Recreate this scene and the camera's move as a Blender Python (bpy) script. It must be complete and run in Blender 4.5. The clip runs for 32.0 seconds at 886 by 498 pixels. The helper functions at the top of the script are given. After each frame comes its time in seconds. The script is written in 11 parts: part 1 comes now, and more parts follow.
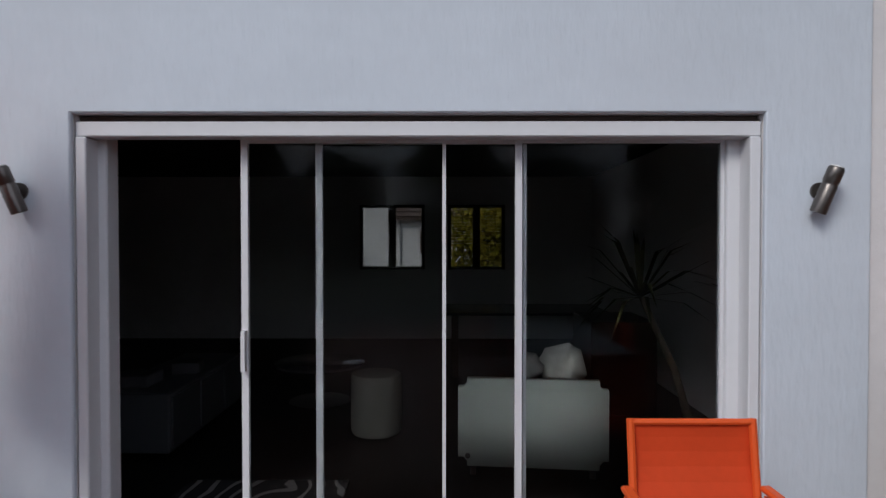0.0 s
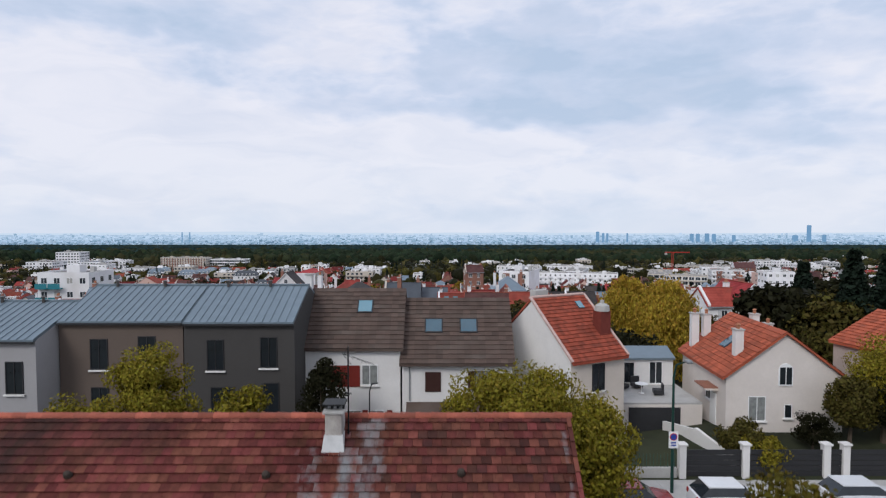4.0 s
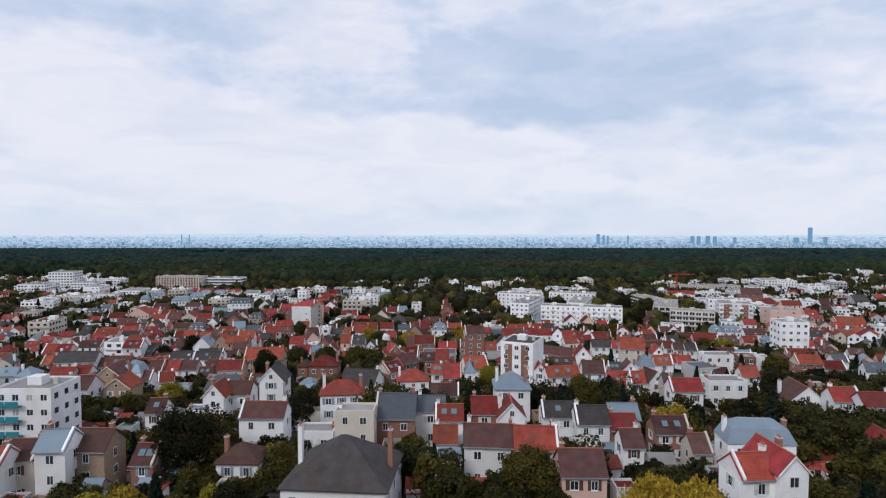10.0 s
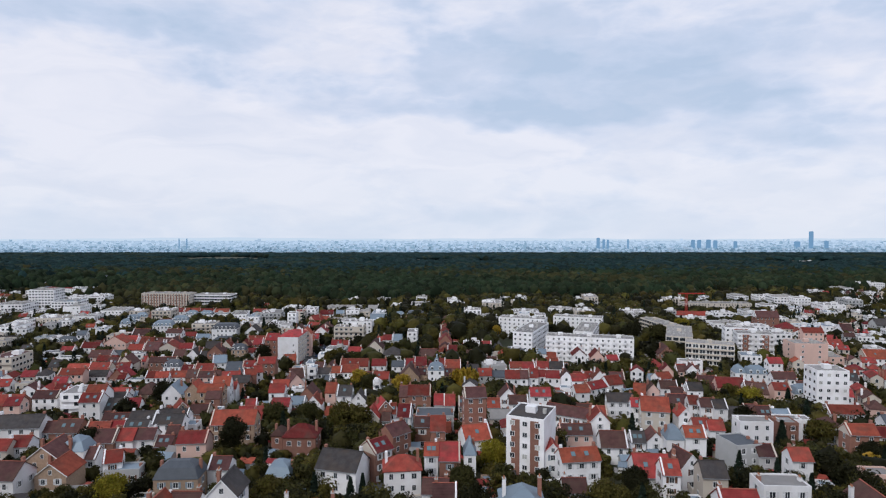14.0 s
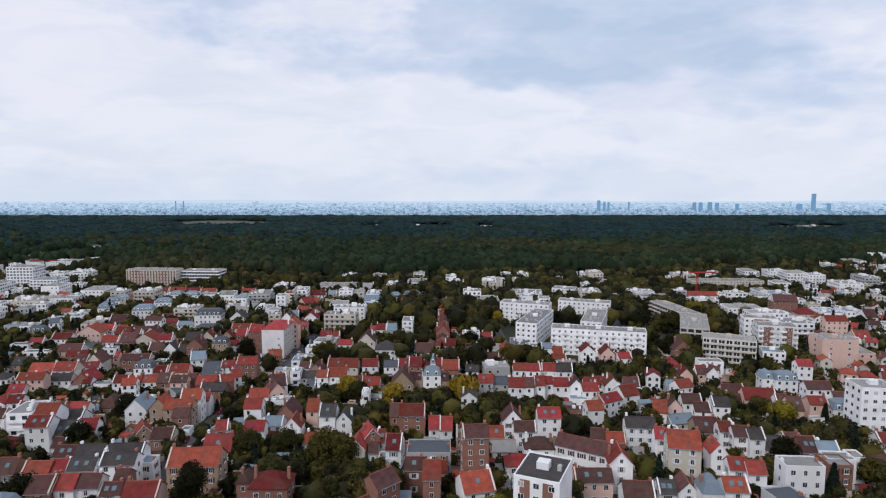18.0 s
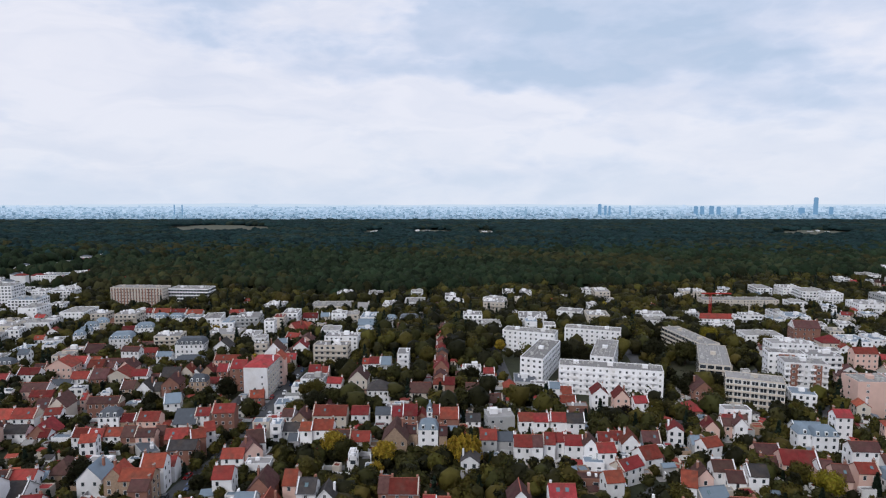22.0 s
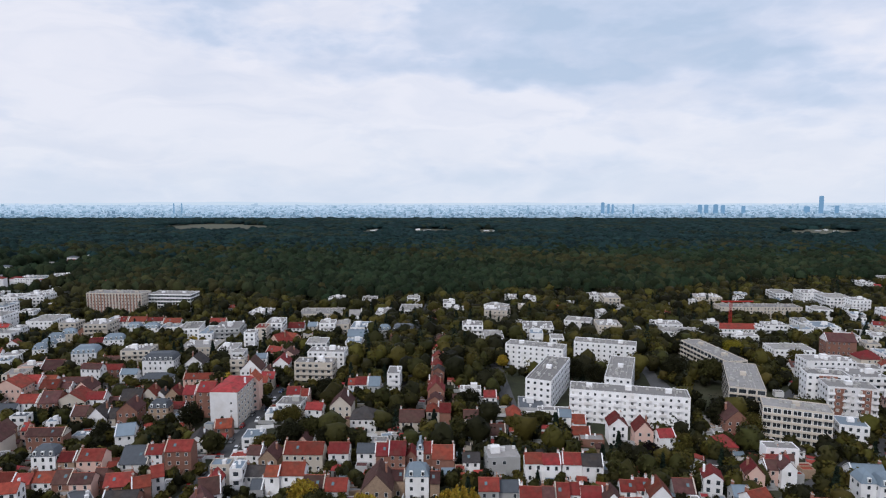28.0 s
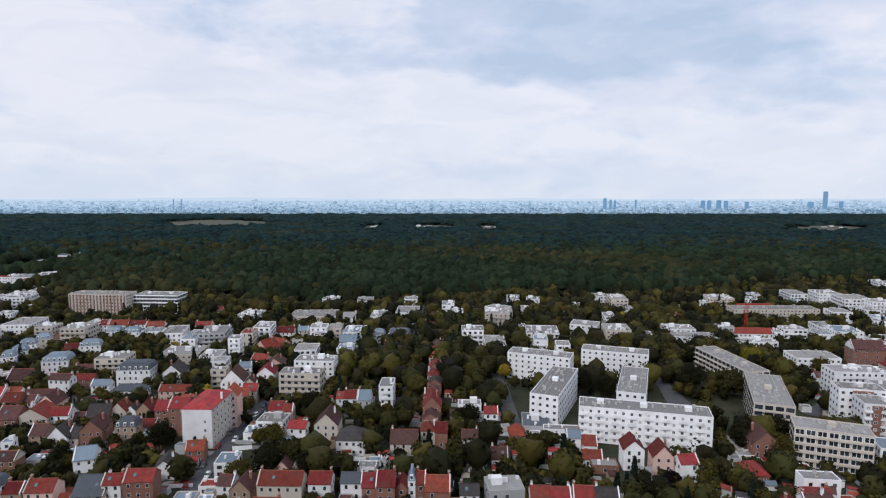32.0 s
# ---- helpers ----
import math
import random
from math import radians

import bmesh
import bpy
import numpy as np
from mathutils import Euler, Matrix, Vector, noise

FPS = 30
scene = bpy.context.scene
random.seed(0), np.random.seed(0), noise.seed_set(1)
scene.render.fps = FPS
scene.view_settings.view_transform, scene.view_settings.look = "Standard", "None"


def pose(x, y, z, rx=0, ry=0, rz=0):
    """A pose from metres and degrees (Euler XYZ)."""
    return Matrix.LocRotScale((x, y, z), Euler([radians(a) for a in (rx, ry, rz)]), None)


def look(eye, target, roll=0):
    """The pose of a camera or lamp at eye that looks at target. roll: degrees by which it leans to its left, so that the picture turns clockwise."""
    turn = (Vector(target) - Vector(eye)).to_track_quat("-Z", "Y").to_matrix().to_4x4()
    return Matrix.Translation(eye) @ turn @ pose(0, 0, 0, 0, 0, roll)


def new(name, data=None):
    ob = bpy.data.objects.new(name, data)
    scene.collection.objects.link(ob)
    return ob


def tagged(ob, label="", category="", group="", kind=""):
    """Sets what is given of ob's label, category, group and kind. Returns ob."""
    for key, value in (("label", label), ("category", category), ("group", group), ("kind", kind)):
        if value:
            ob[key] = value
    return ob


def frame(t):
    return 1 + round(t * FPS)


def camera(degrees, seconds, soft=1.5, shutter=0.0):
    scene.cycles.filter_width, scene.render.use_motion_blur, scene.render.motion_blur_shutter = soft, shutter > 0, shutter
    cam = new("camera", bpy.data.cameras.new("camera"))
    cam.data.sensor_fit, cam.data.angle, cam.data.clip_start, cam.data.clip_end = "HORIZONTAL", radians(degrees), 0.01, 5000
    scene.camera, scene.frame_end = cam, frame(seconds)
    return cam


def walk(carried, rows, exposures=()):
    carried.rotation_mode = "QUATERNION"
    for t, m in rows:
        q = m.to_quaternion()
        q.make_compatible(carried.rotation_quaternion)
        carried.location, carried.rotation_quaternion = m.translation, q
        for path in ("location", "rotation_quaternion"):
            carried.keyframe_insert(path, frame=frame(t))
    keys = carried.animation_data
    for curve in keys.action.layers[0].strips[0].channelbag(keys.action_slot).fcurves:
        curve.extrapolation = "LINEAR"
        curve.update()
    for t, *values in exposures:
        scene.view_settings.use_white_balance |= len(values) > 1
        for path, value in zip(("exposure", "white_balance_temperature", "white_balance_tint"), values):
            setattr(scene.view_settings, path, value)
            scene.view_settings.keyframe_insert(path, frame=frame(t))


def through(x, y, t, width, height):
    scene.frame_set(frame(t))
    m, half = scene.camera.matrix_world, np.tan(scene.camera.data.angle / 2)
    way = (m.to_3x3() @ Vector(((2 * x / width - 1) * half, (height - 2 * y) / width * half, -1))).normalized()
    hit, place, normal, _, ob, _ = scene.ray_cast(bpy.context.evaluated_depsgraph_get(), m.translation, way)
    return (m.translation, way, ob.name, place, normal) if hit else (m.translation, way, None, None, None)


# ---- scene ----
# camera: seconds, place, pitch and yaw in degrees
PATH = [
    (0, 0.13, -2.92, 1.61, -1.02, 0.18),
    (0.5, 0.10, -3.60, 1.60, -0.91, 0.04),
    (1, 0.08, -4.63, 1.62, -1.29, 0.13),
    (1.5, 0.02, -5.88, 2.11, -1.17, -0.09),
    (2, 0.01, -7.19, 3.38, -1.48, -0.04),
    (2.5, -0.01, -8.12, 5.35, -1.84, -0.02),
    (3, 0.02, -8.79, 7.42, -2.65, 0.27),
    (3.5, -0.05, -9.40, 9.28, -2.51, -0.06),
    (4, -0.03, -9.74, 11.21, -2.59, -0.05),
    (4.5, -0.01, -9.82, 12.96, -2.61, -0.06),
    (6.5, 0.07, -9.58, 20.04, -2.61, -0.05),
    (7, 0.07, -9.38, 21.73, -2.66, -0.05),
    (7.5, 0.01, -8.83, 23.26, -2.62, -0.03),
    (8, 0.09, -7.32, 24.91, -2.64, -0.03),
    (8.5, 0.19, -5.45, 26.53, -2.66, -0.03),
    (9, 0.30, -3.12, 28.03, -2.66, -0.03),
    (9.5, 0.42, -0.47, 29.45, -2.64, -0.03),
    (10, 0.48, 2.20, 30.95, -2.62, -0.03),
    (10.5, 0.47, 4.89, 32.53, -2.60, -0.04),
    (11, 0.45, 7.75, 34.15, -2.57, -0.06),
    (11.5, 0.52, 10.76, 35.80, -2.55, -0.08),
    (12, 0.69, 14.10, 37.42, -2.54, -0.10),
    (12.5, 0.87, 17.82, 38.92, -2.50, -0.10),
    (13, 1.08, 21.68, 40.40, -2.47, -0.10),
    (13.5, 1.31, 25.58, 41.99, -2.45, -0.10),
    (14, 1.47, 29.40, 43.60, -2.43, -0.10),
    (14.5, 1.51, 33.08, 45.20, -2.39, -0.09),
    (16.5, 2.08, 48.54, 51.07, -3.48, -0.15),
    (17, 2.35, 52.47, 52.13, -4.86, -0.17),
    (17.5, 2.30, 56.10, 53.44, -6.04, -0.18),
    (18, 2.63, 59.52, 55.32, -6.09, -0.16),
    (18.5, 2.83, 63.22, 56.99, -6.08, -0.15),
    (19, 2.82, 66.85, 58.34, -6.05, -0.16),
    (19.5, 2.76, 70.17, 59.58, -6.01, -0.17),
    (20, 2.85, 73.53, 60.97, -5.98, -0.17),
    (20.5, 3.08, 77.13, 62.48, -5.96, -0.15),
    (21, 3.34, 80.73, 63.94, -5.95, -0.14),
    (21.5, 3.51, 84.14, 65.21, -5.92, -0.14),
    (22, 3.71, 87.39, 66.10, -5.89, -0.14),
    (22.5, 4.00, 90.52, 66.46, -5.88, -0.11),
    (23, 4.29, 93.61, 66.41, -5.86, -0.10),
    (23.5, 4.56, 96.70, 66.23, -5.85, -0.08),
    (24, 4.85, 99.83, 66.08, -5.84, -0.06),
    (24.5, 5.11, 102.94, 66.02, -5.83, -0.04),
    (25, 5.34, 106.00, 66.05, -5.81, -0.03),
    (25.5, 5.63, 109.04, 66.15, -5.80, -0.01),
    (27.5, 6.61, 121.52, 66.39, -5.90, 0.03),
    (28, 6.93, 124.74, 66.37, -6.05, 0.04),
    (28.5, 7.23, 127.83, 66.35, -6.19, 0.06),
    (29, 7.54, 130.94, 66.39, -6.30, 0.09),
    (29.5, 7.80, 134.20, 66.42, -6.35, 0.11),
    (30, 8.08, 137.49, 66.34, -6.37, 0.12),
    (30.5, 8.38, 140.64, 66.28, -6.38, 0.14),
    (31, 8.58, 143.80, 66.31, -6.40, 0.15),
    (31.5, 8.75, 146.98, 66.36, -6.44, 0.15),
    (32, 8.98, 150.02, 66.41, -6.46, 0.17),
]
cam = camera(71.7, 32.0, soft=1.2, shutter=0.3)
walk(cam, [(t, pose(x, y, z, 90 + tilt, 0, yaw)) for t, x, y, z, tilt, yaw in PATH],
     exposures=[(0.0, 0.0, 6500, 10), (2.0, 0.0, 6500, 10), (6.0, 0.0, 6450, 10), (32.0, 0.0, 6440, 10)])

# ---- sky and light ----
SUN_EL, SUN_AZ = radians(40), radians(213)


def sky_world():
    w = bpy.data.worlds.new("sky")
    scene.world = w
    w.use_nodes = True
    nt = w.node_tree
    nt.nodes.clear()

    def node(kind, **kw):
        n = nt.nodes.new(kind)
        for k, v in kw.items():
            n.inputs[k].default_value = v
        return n

    def calc(op, a, b=None, c=None):
        n = nt.nodes.new("ShaderNodeMath")
        n.operation = op
        for i, v in enumerate((a, b, c)):
            if v is None:
                continue
            if isinstance(v, (int, float)):
                n.inputs[i].default_value = v
            else:
                nt.links.new(v, n.inputs[i])
        return n.outputs[0]

    co = nt.nodes.new("ShaderNodeTexCoord").outputs["Generated"]
    sep = nt.nodes.new("ShaderNodeSeparateXYZ")
    nt.links.new(co, sep.inputs[0])
    x, y, z = sep.outputs
    az = calc("ARCTAN2", x, y)
    el = calc("ARCSINE", z)
    # uneven cloud banks: the coordinates are stirred before the banks are laid
    comb = nt.nodes.new("ShaderNodeCombineXYZ")
    nt.links.new(calc("MULTIPLY", az, 2.0), comb.inputs[0])
    nt.links.new(calc("MULTIPLY", calc("MAXIMUM", el, -0.05), 5.0), comb.inputs[1])
    stir = node("ShaderNodeTexNoise", Scale=3.0, Detail=3.0, Roughness=0.5)
    nt.links.new(comb.outputs[0], stir.inputs["Vector"])
    sr = nt.nodes.new("ShaderNodeSeparateXYZ")
    nt.links.new(stir.outputs["Color"], sr.inputs[0])
    az = calc("ADD", az, calc("MULTIPLY", calc("SUBTRACT", sr.outputs[0], 0.5), 0.22))
    el = calc("ADD", el, calc("MULTIPLY", calc("SUBTRACT", sr.outputs[1], 0.5), 0.09))
    big = node("ShaderNodeTexNoise", Scale=1.5, Detail=5.0, Roughness=0.5, Distortion=0.2)
    nt.links.new(comb.outputs[0], big.inputs["Vector"])
    fine = node("ShaderNodeTexNoise", Scale=5.0, Detail=4.0, Roughness=0.48, Distortion=0.4)
    nt.links.new(comb.outputs[0], fine.inputs["Vector"])

    def bank(a, e, wa, we):
        da = calc("DIVIDE", calc("SUBTRACT", az, a), wa)
        de = calc("DIVIDE", calc("SUBTRACT", el, e), we)
        r = calc("ADD", calc("MULTIPLY", da, da), calc("MULTIPLY", de, de))
        return calc("EXPONENT", calc("MULTIPLY", r, -1.0))

    puff = node("ShaderNodeTexNoise", Scale=4.0, Detail=6.0, Roughness=0.55, Distortion=0.15)
    nt.links.new(comb.outputs[0], puff.inputs["Vector"])
    round_edges = calc("ABSOLUTE", calc("MULTIPLY", calc("SUBTRACT", puff.outputs[0], 0.5), 2.0))
    shape = calc("ADD", calc("MULTIPLY", big.outputs[0], 0.56), calc("MULTIPLY", fine.outputs[0], 0.34))
    shape = calc("ADD", shape, calc("SUBTRACT", 0.125, calc("MULTIPLY", round_edges, 0.30)))
    # bright banks and blue-grey breaks of the overcast
    for a, e, wa, we, s in ((-0.52, 0.18, 0.20, 0.06, 0.26), (-0.36, 0.13, 0.15, 0.05, 0.22), (-0.17, 0.28, 0.13, 0.05, 0.2), (0.0, 0.125, 0.18, 0.035, 0.22),
                            (0.32, 0.15, 0.08, 0.025, 0.2), (0.62, 0.165, 0.1, 0.03, 0.16), (0.3, 0.06, 0.5, 0.03, 0.12), (-0.3, 0.06, 0.5, 0.03, 0.1),
                            (-0.36, 0.285, 0.12, 0.045, -0.2), (0.11, 0.18, 0.17, 0.024, -0.26), (0.12, 0.25, 0.30, 0.05, -0.16), (0.42, 0.17, 0.2, 0.035, -0.15),
                            (-0.62, 0.30, 0.12, 0.03, -0.1), (0.52, 0.29, 0.2, 0.06, -0.06)):
        shape = calc("ADD", shape, calc("MULTIPLY", bank(a, e, wa, we), s))
    ramp = nt.nodes.new("ShaderNodeValToRGB")
    nt.links.new(shape, ramp.inputs[0])
    stops = ((0.33, (0.50, 0.615, 0.80)), (0.46, (0.60, 0.69, 0.87)), (0.54, (0.72, 0.775, 0.925)), (0.65, (0.86, 0.87, 0.965)))
    for i, (p, c) in enumerate(stops):
        e = ramp.color_ramp.elements[i] if i < 2 else ramp.color_ramp.elements.new(p)
        e.position, e.color = p, (*c, 1)
    # flat grey undersides of the low clouds, drawn out sideways
    flat = nt.nodes.new("ShaderNodeCombineXYZ")
    nt.links.new(calc("MULTIPLY", az, 4.5), flat.inputs[0])
    nt.links.new(calc("MULTIPLY", calc("POWER", calc("MAXIMUM", el, 0.0), 0.75), 14.0), flat.inputs[1])
    lay = node("ShaderNodeTexNoise", Scale=1.0, Detail=5.0, Roughness=0.52, Distortion=0.5)
    nt.links.new(flat.outputs[0], lay.inputs["Vector"])
    grey = calc("MINIMUM", calc("MAXIMUM", calc("MULTIPLY", calc("SUBTRACT", lay.outputs[0], 0.44), 4.5), 0.0), 1.0)
    under = nt.nodes.new("ShaderNodeMixRGB")
    nt.links.new(calc("MULTIPLY", grey, 0.55), under.inputs[0])
    nt.links.new(ramp.outputs[0], under.inputs[1])
    under.inputs[2].default_value = (0.655, 0.715, 0.87, 1)
    # pale haze above the horizon
    low = calc("EXPONENT", calc("MULTIPLY", calc("MAXIMUM", el, 0.0), -14.0))
    mixh = nt.nodes.new("ShaderNodeMixRGB")
    nt.links.new(calc("MULTIPLY", low, 0.6), mixh.inputs[0])
    nt.links.new(under.outputs[0], mixh.inputs[1])
    mixh.inputs[2].default_value = (0.76, 0.835, 0.95, 1)
    sky = nt.nodes.new("ShaderNodeTexSky")
    sky.sky_type, sky.sun_disc, sky.sun_elevation, sky.sun_rotation = "NISHITA", False, SUN_EL, SUN_AZ
    b1 = node("ShaderNodeBackground", Strength=0.06)
    nt.links.new(sky.outputs[0], b1.inputs[0])
    b2 = node("ShaderNodeBackground", Strength=1.0)
    nt.links.new(mixh.outputs[0], b2.inputs[0])
    mix = node("ShaderNodeMixShader", Fac=0.93)
    nt.links.new(b1.outputs[0], mix.inputs[1])
    nt.links.new(b2.outputs[0], mix.inputs[2])
    out = nt.nodes.new("ShaderNodeOutputWorld")
    nt.links.new(mix.outputs[0], out.inputs[0])


sky_world()
sun = new("sun", bpy.data.lights.new("sun", "SUN"))
sun.data.energy, sun.data.angle, sun.data.color = 1.5, radians(20), (1.0, 0.985, 0.97)
sun.matrix_world = look((math.sin(SUN_AZ) * 60, math.cos(SUN_AZ) * 60, 60 * math.tan(SUN_EL)), (0, 0, 0))

# ---- materials ----
MATS = {}


def mat(name, base, rough=0.7, metal=0.0, vary=0.12, scale=3.0, bump=0.0, bscale=40.0, stain=None, stain_amt=0.3, rnd=0.0,
        hue=0.0, spec=0.25, trans=0.0, bstretch=(1, 1, 1), sheen=0.0, bdist=0.01):
    """A two-scale surface: grain and blotches on the base colour, with fine relief."""
    if name in MATS:
        return MATS[name]
    m = bpy.data.materials.new(name)
    m.use_nodes = True
    nt = m.node_tree
    p = nt.nodes["Principled BSDF"]
    p.inputs["Roughness"].default_value, p.inputs["Metallic"].default_value = rough, metal
    p.inputs["Specular IOR Level"].default_value = spec
    L = nt.links.new
    co = nt.nodes.new("ShaderNodeTexCoord").outputs["Object"]
    if rnd:
        shift = nt.nodes.new("ShaderNodeVectorMath")
        shift.operation = "MULTIPLY_ADD"
        L(nt.nodes.new("ShaderNodeObjectInfo").outputs["Random"], shift.inputs[0])
        shift.inputs[1].default_value = (61, 37, 83)
        L(co, shift.inputs[2])
        co = shift.outputs[0]
    n1 = nt.nodes.new("ShaderNodeTexNoise")
    n1.inputs["Scale"].default_value, n1.inputs["Detail"].default_value = scale, 5
    L(co, n1.inputs["Vector"])
    n2 = nt.nodes.new("ShaderNodeTexNoise")
    n2.inputs["Scale"].default_value, n2.inputs["Detail"].default_value = scale * 9, 3
    L(co, n2.inputs["Vector"])
    add = nt.nodes.new("ShaderNodeMath")
    add.operation = "MULTIPLY_ADD"
    L(n2.outputs[0], add.inputs[0])
    add.inputs[1].default_value = 0.5
    L(n1.outputs[0], add.inputs[2])
    rng = nt.nodes.new("ShaderNodeMapRange")
    rng.inputs[1].default_value, rng.inputs[2].default_value = 0.45, 1.05
    rng.inputs[3].default_value, rng.inputs[4].default_value = 1 - vary, 1 + vary
    L(add.outputs[0], rng.inputs[0])
    val = rng.outputs[0]
    hsv = nt.nodes.new("ShaderNodeHueSaturation")
    hsv.inputs["Color"].default_value = (*base, 1)
    if rnd or hue:
        oi = nt.nodes.new("ShaderNodeObjectInfo")
        ge = nt.nodes.new("ShaderNodeNewGeometry")
        s = nt.nodes.new("ShaderNodeMath")
        s.operation = "ADD"
        L(oi.outputs["Random"], s.inputs[0])
        L(ge.outputs["Random Per Island"], s.inputs[1])
        fr = nt.nodes.new("ShaderNodeMath")
        fr.operation = "FRACT"
        L(s.outputs[0], fr.inputs[0])
        rr = nt.nodes.new("ShaderNodeMapRange")
        rr.inputs[3].default_value, rr.inputs[4].default_value = 1 - rnd, 1 + rnd
        L(fr.outputs[0], rr.inputs[0])
        mu = nt.nodes.new("ShaderNodeMath")
        mu.operation = "MULTIPLY"
        L(val, mu.inputs[0])
        L(rr.outputs[0], mu.inputs[1])
        val = mu.outputs[0]
        if hue:
            s2 = nt.nodes.new("ShaderNodeMath")
            s2.operation = "MULTIPLY"
            L(fr.outputs[0], s2.inputs[0])
            s2.inputs[1].default_value = 7.31
            f2 = nt.nodes.new("ShaderNodeMath")
            f2.operation = "FRACT"
            L(s2.outputs[0], f2.inputs[0])
            hr = nt.nodes.new("ShaderNodeMapRange")
            hr.inputs[3].default_value, hr.inputs[4].default_value = 0.5 - hue, 0.5 + hue
            L(f2.outputs[0], hr.inputs[0])
            L(hr.outputs[0], hsv.inputs["Hue"])
    L(val, hsv.inputs["Value"])
    col = hsv.outputs[0]
    if stain:
        n3 = nt.nodes.new("ShaderNodeTexNoise")
        n3.inputs["Scale"].default_value, n3.inputs["Detail"].default_value = scale * 0.45, 6
        L(co, n3.inputs["Vector"])
        r3 = nt.nodes.new("ShaderNodeMapRange")
        r3.inputs[1].default_value, r3.inputs[2].default_value, r3.inputs[4].default_value = 0.48, 0.72, stain_amt
        L(n3.outputs[0], r3.inputs[0])
        mx = nt.nodes.new("ShaderNodeMixRGB")
        L(r3.outputs[0], mx.inputs[0])
        L(col, mx.inputs[1])
        mx.inputs[2].default_value = (*stain, 1)
        col = mx.outputs[0]
    L(col, p.inputs["Base Color"])
    if bump:
        mp = nt.nodes.new("ShaderNodeMapping")
        mp.inputs["Scale"].default_value = bstretch
        L(co, mp.inputs[0])
        nb = nt.nodes.new("ShaderNodeTexNoise")
        nb.inputs["Scale"].default_value, nb.inputs["Detail"].default_value = bscale, 4
        L(mp.outputs[0], nb.inputs["Vector"])
        bp = nt.nodes.new("ShaderNodeBump")
        bp.inputs["Strength"].default_value, bp.inputs["Distance"].default_value = bump, bdist
        L(nb.outputs[0], bp.inputs["Height"])
        L(bp.outputs[0], p.inputs["Normal"])
    if trans:
        p.inputs["Transmission Weight"].default_value = trans
    MATS[name] = m
    return m


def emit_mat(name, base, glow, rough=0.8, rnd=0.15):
    """Far things of the backdrop; their haze is put in as glow."""
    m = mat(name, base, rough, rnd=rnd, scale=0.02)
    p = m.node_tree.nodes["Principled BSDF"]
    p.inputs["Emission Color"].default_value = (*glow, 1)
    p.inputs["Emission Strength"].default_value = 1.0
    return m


def glass_mat(name, tint, rough=0.03):
    m = bpy.data.materials.new(name)
    m.use_nodes = True
    p = m.node_tree.nodes["Principled BSDF"]
    p.inputs["Base Color"].default_value = (*tint, 1)
    p.inputs["Roughness"].default_value, p.inputs["IOR"].default_value = rough, 1.2
    p.inputs["Transmission Weight"].default_value = 1.0
    MATS[name] = m
    return m


# town
W_WHITE = mat("white_render", (0.80, 0.79, 0.795), 0.85, vary=0.09, scale=0.4, stain=(0.5, 0.44, 0.38), stain_amt=0.35, rnd=0.13)
W_CREAM = mat("cream_render", (0.54, 0.48, 0.41), 0.85, vary=0.07, scale=0.4, stain=(0.45, 0.38, 0.3), stain_amt=0.25, rnd=0.1)
W_GREY = mat("grey_render", (0.42, 0.42, 0.42), 0.85, vary=0.08, scale=0.4, stain=(0.3, 0.28, 0.25), rnd=0.12)
W_BRICK = mat("brick_wall_far", (0.245, 0.118, 0.086), 0.9, vary=0.15, scale=0.8, stain=(0.25, 0.18, 0.14), rnd=0.15)
W_MILL = mat("millstone_wall", (0.34, 0.24, 0.17), 0.95, vary=0.25, scale=2.0, rnd=0.15)
W_PINK = mat("pink_render", (0.66, 0.45, 0.38), 0.85, vary=0.07, scale=0.4, rnd=0.1)
WALLS = {"w": W_WHITE, "c": W_CREAM, "g": W_GREY, "b": W_BRICK, "m": W_MILL, "p": W_PINK}


def tile_mat(name, base, rnd=0.1, ridges=3.2):
    """Tiled roofing seen from afar: courses as relief, moss and soot as blotches."""
    m = mat(name, base, 0.8, vary=0.34, scale=0.7, stain=(0.085, 0.06, 0.045), stain_amt=0.55, rnd=rnd, hue=0.012, spec=0.12)
    nt = m.node_tree
    wv = nt.nodes.new("ShaderNodeTexWave")
    wv.bands_direction = "Z"
    wv.inputs["Scale"].default_value = ridges * 0.5
    wv.inputs["Distortion"].default_value = 0.4
    co = nt.nodes.new("ShaderNodeTexCoord")
    nt.links.new(co.outputs["Object"], wv.inputs["Vector"])
    bp = nt.nodes.new("ShaderNodeBump")
    bp.inputs["Strength"].default_value, bp.inputs["Distance"].default_value = 0.6, 0.04
    nt.links.new(wv.outputs[1], bp.inputs["Height"])
    nt.links.new(bp.outputs[0], nt.nodes["Principled BSDF"].inputs["Normal"])
    return m


R_RED = tile_mat("red_tiles_far", (0.205, 0.038, 0.030), 0.5)
R_ORANGE = tile_mat("orange_tiles_far", (0.31, 0.060, 0.044), 0.25)
R_BROWN = tile_mat("brown_tiles_far", (0.088, 0.043, 0.039), 0.3)
R_DARK = tile_mat("dark_tiles_far", (0.055, 0.05, 0.05), 0.2)
R_SLATE = mat("slate_far", (0.075, 0.085, 0.10), 0.55, vary=0.15, scale=0.8, rnd=0.2)
R_ZINC = mat("zinc_far", (0.19, 0.24, 0.285), 0.5, 0.3, vary=0.1, scale=0.5, rnd=0.15)
R_FLAT = mat("flat_roof_gravel", (0.25, 0.238, 0.23), 0.95, vary=0.15, scale=0.5, stain=(0.2, 0.2, 0.2), stain_amt=0.4, rnd=0.25)
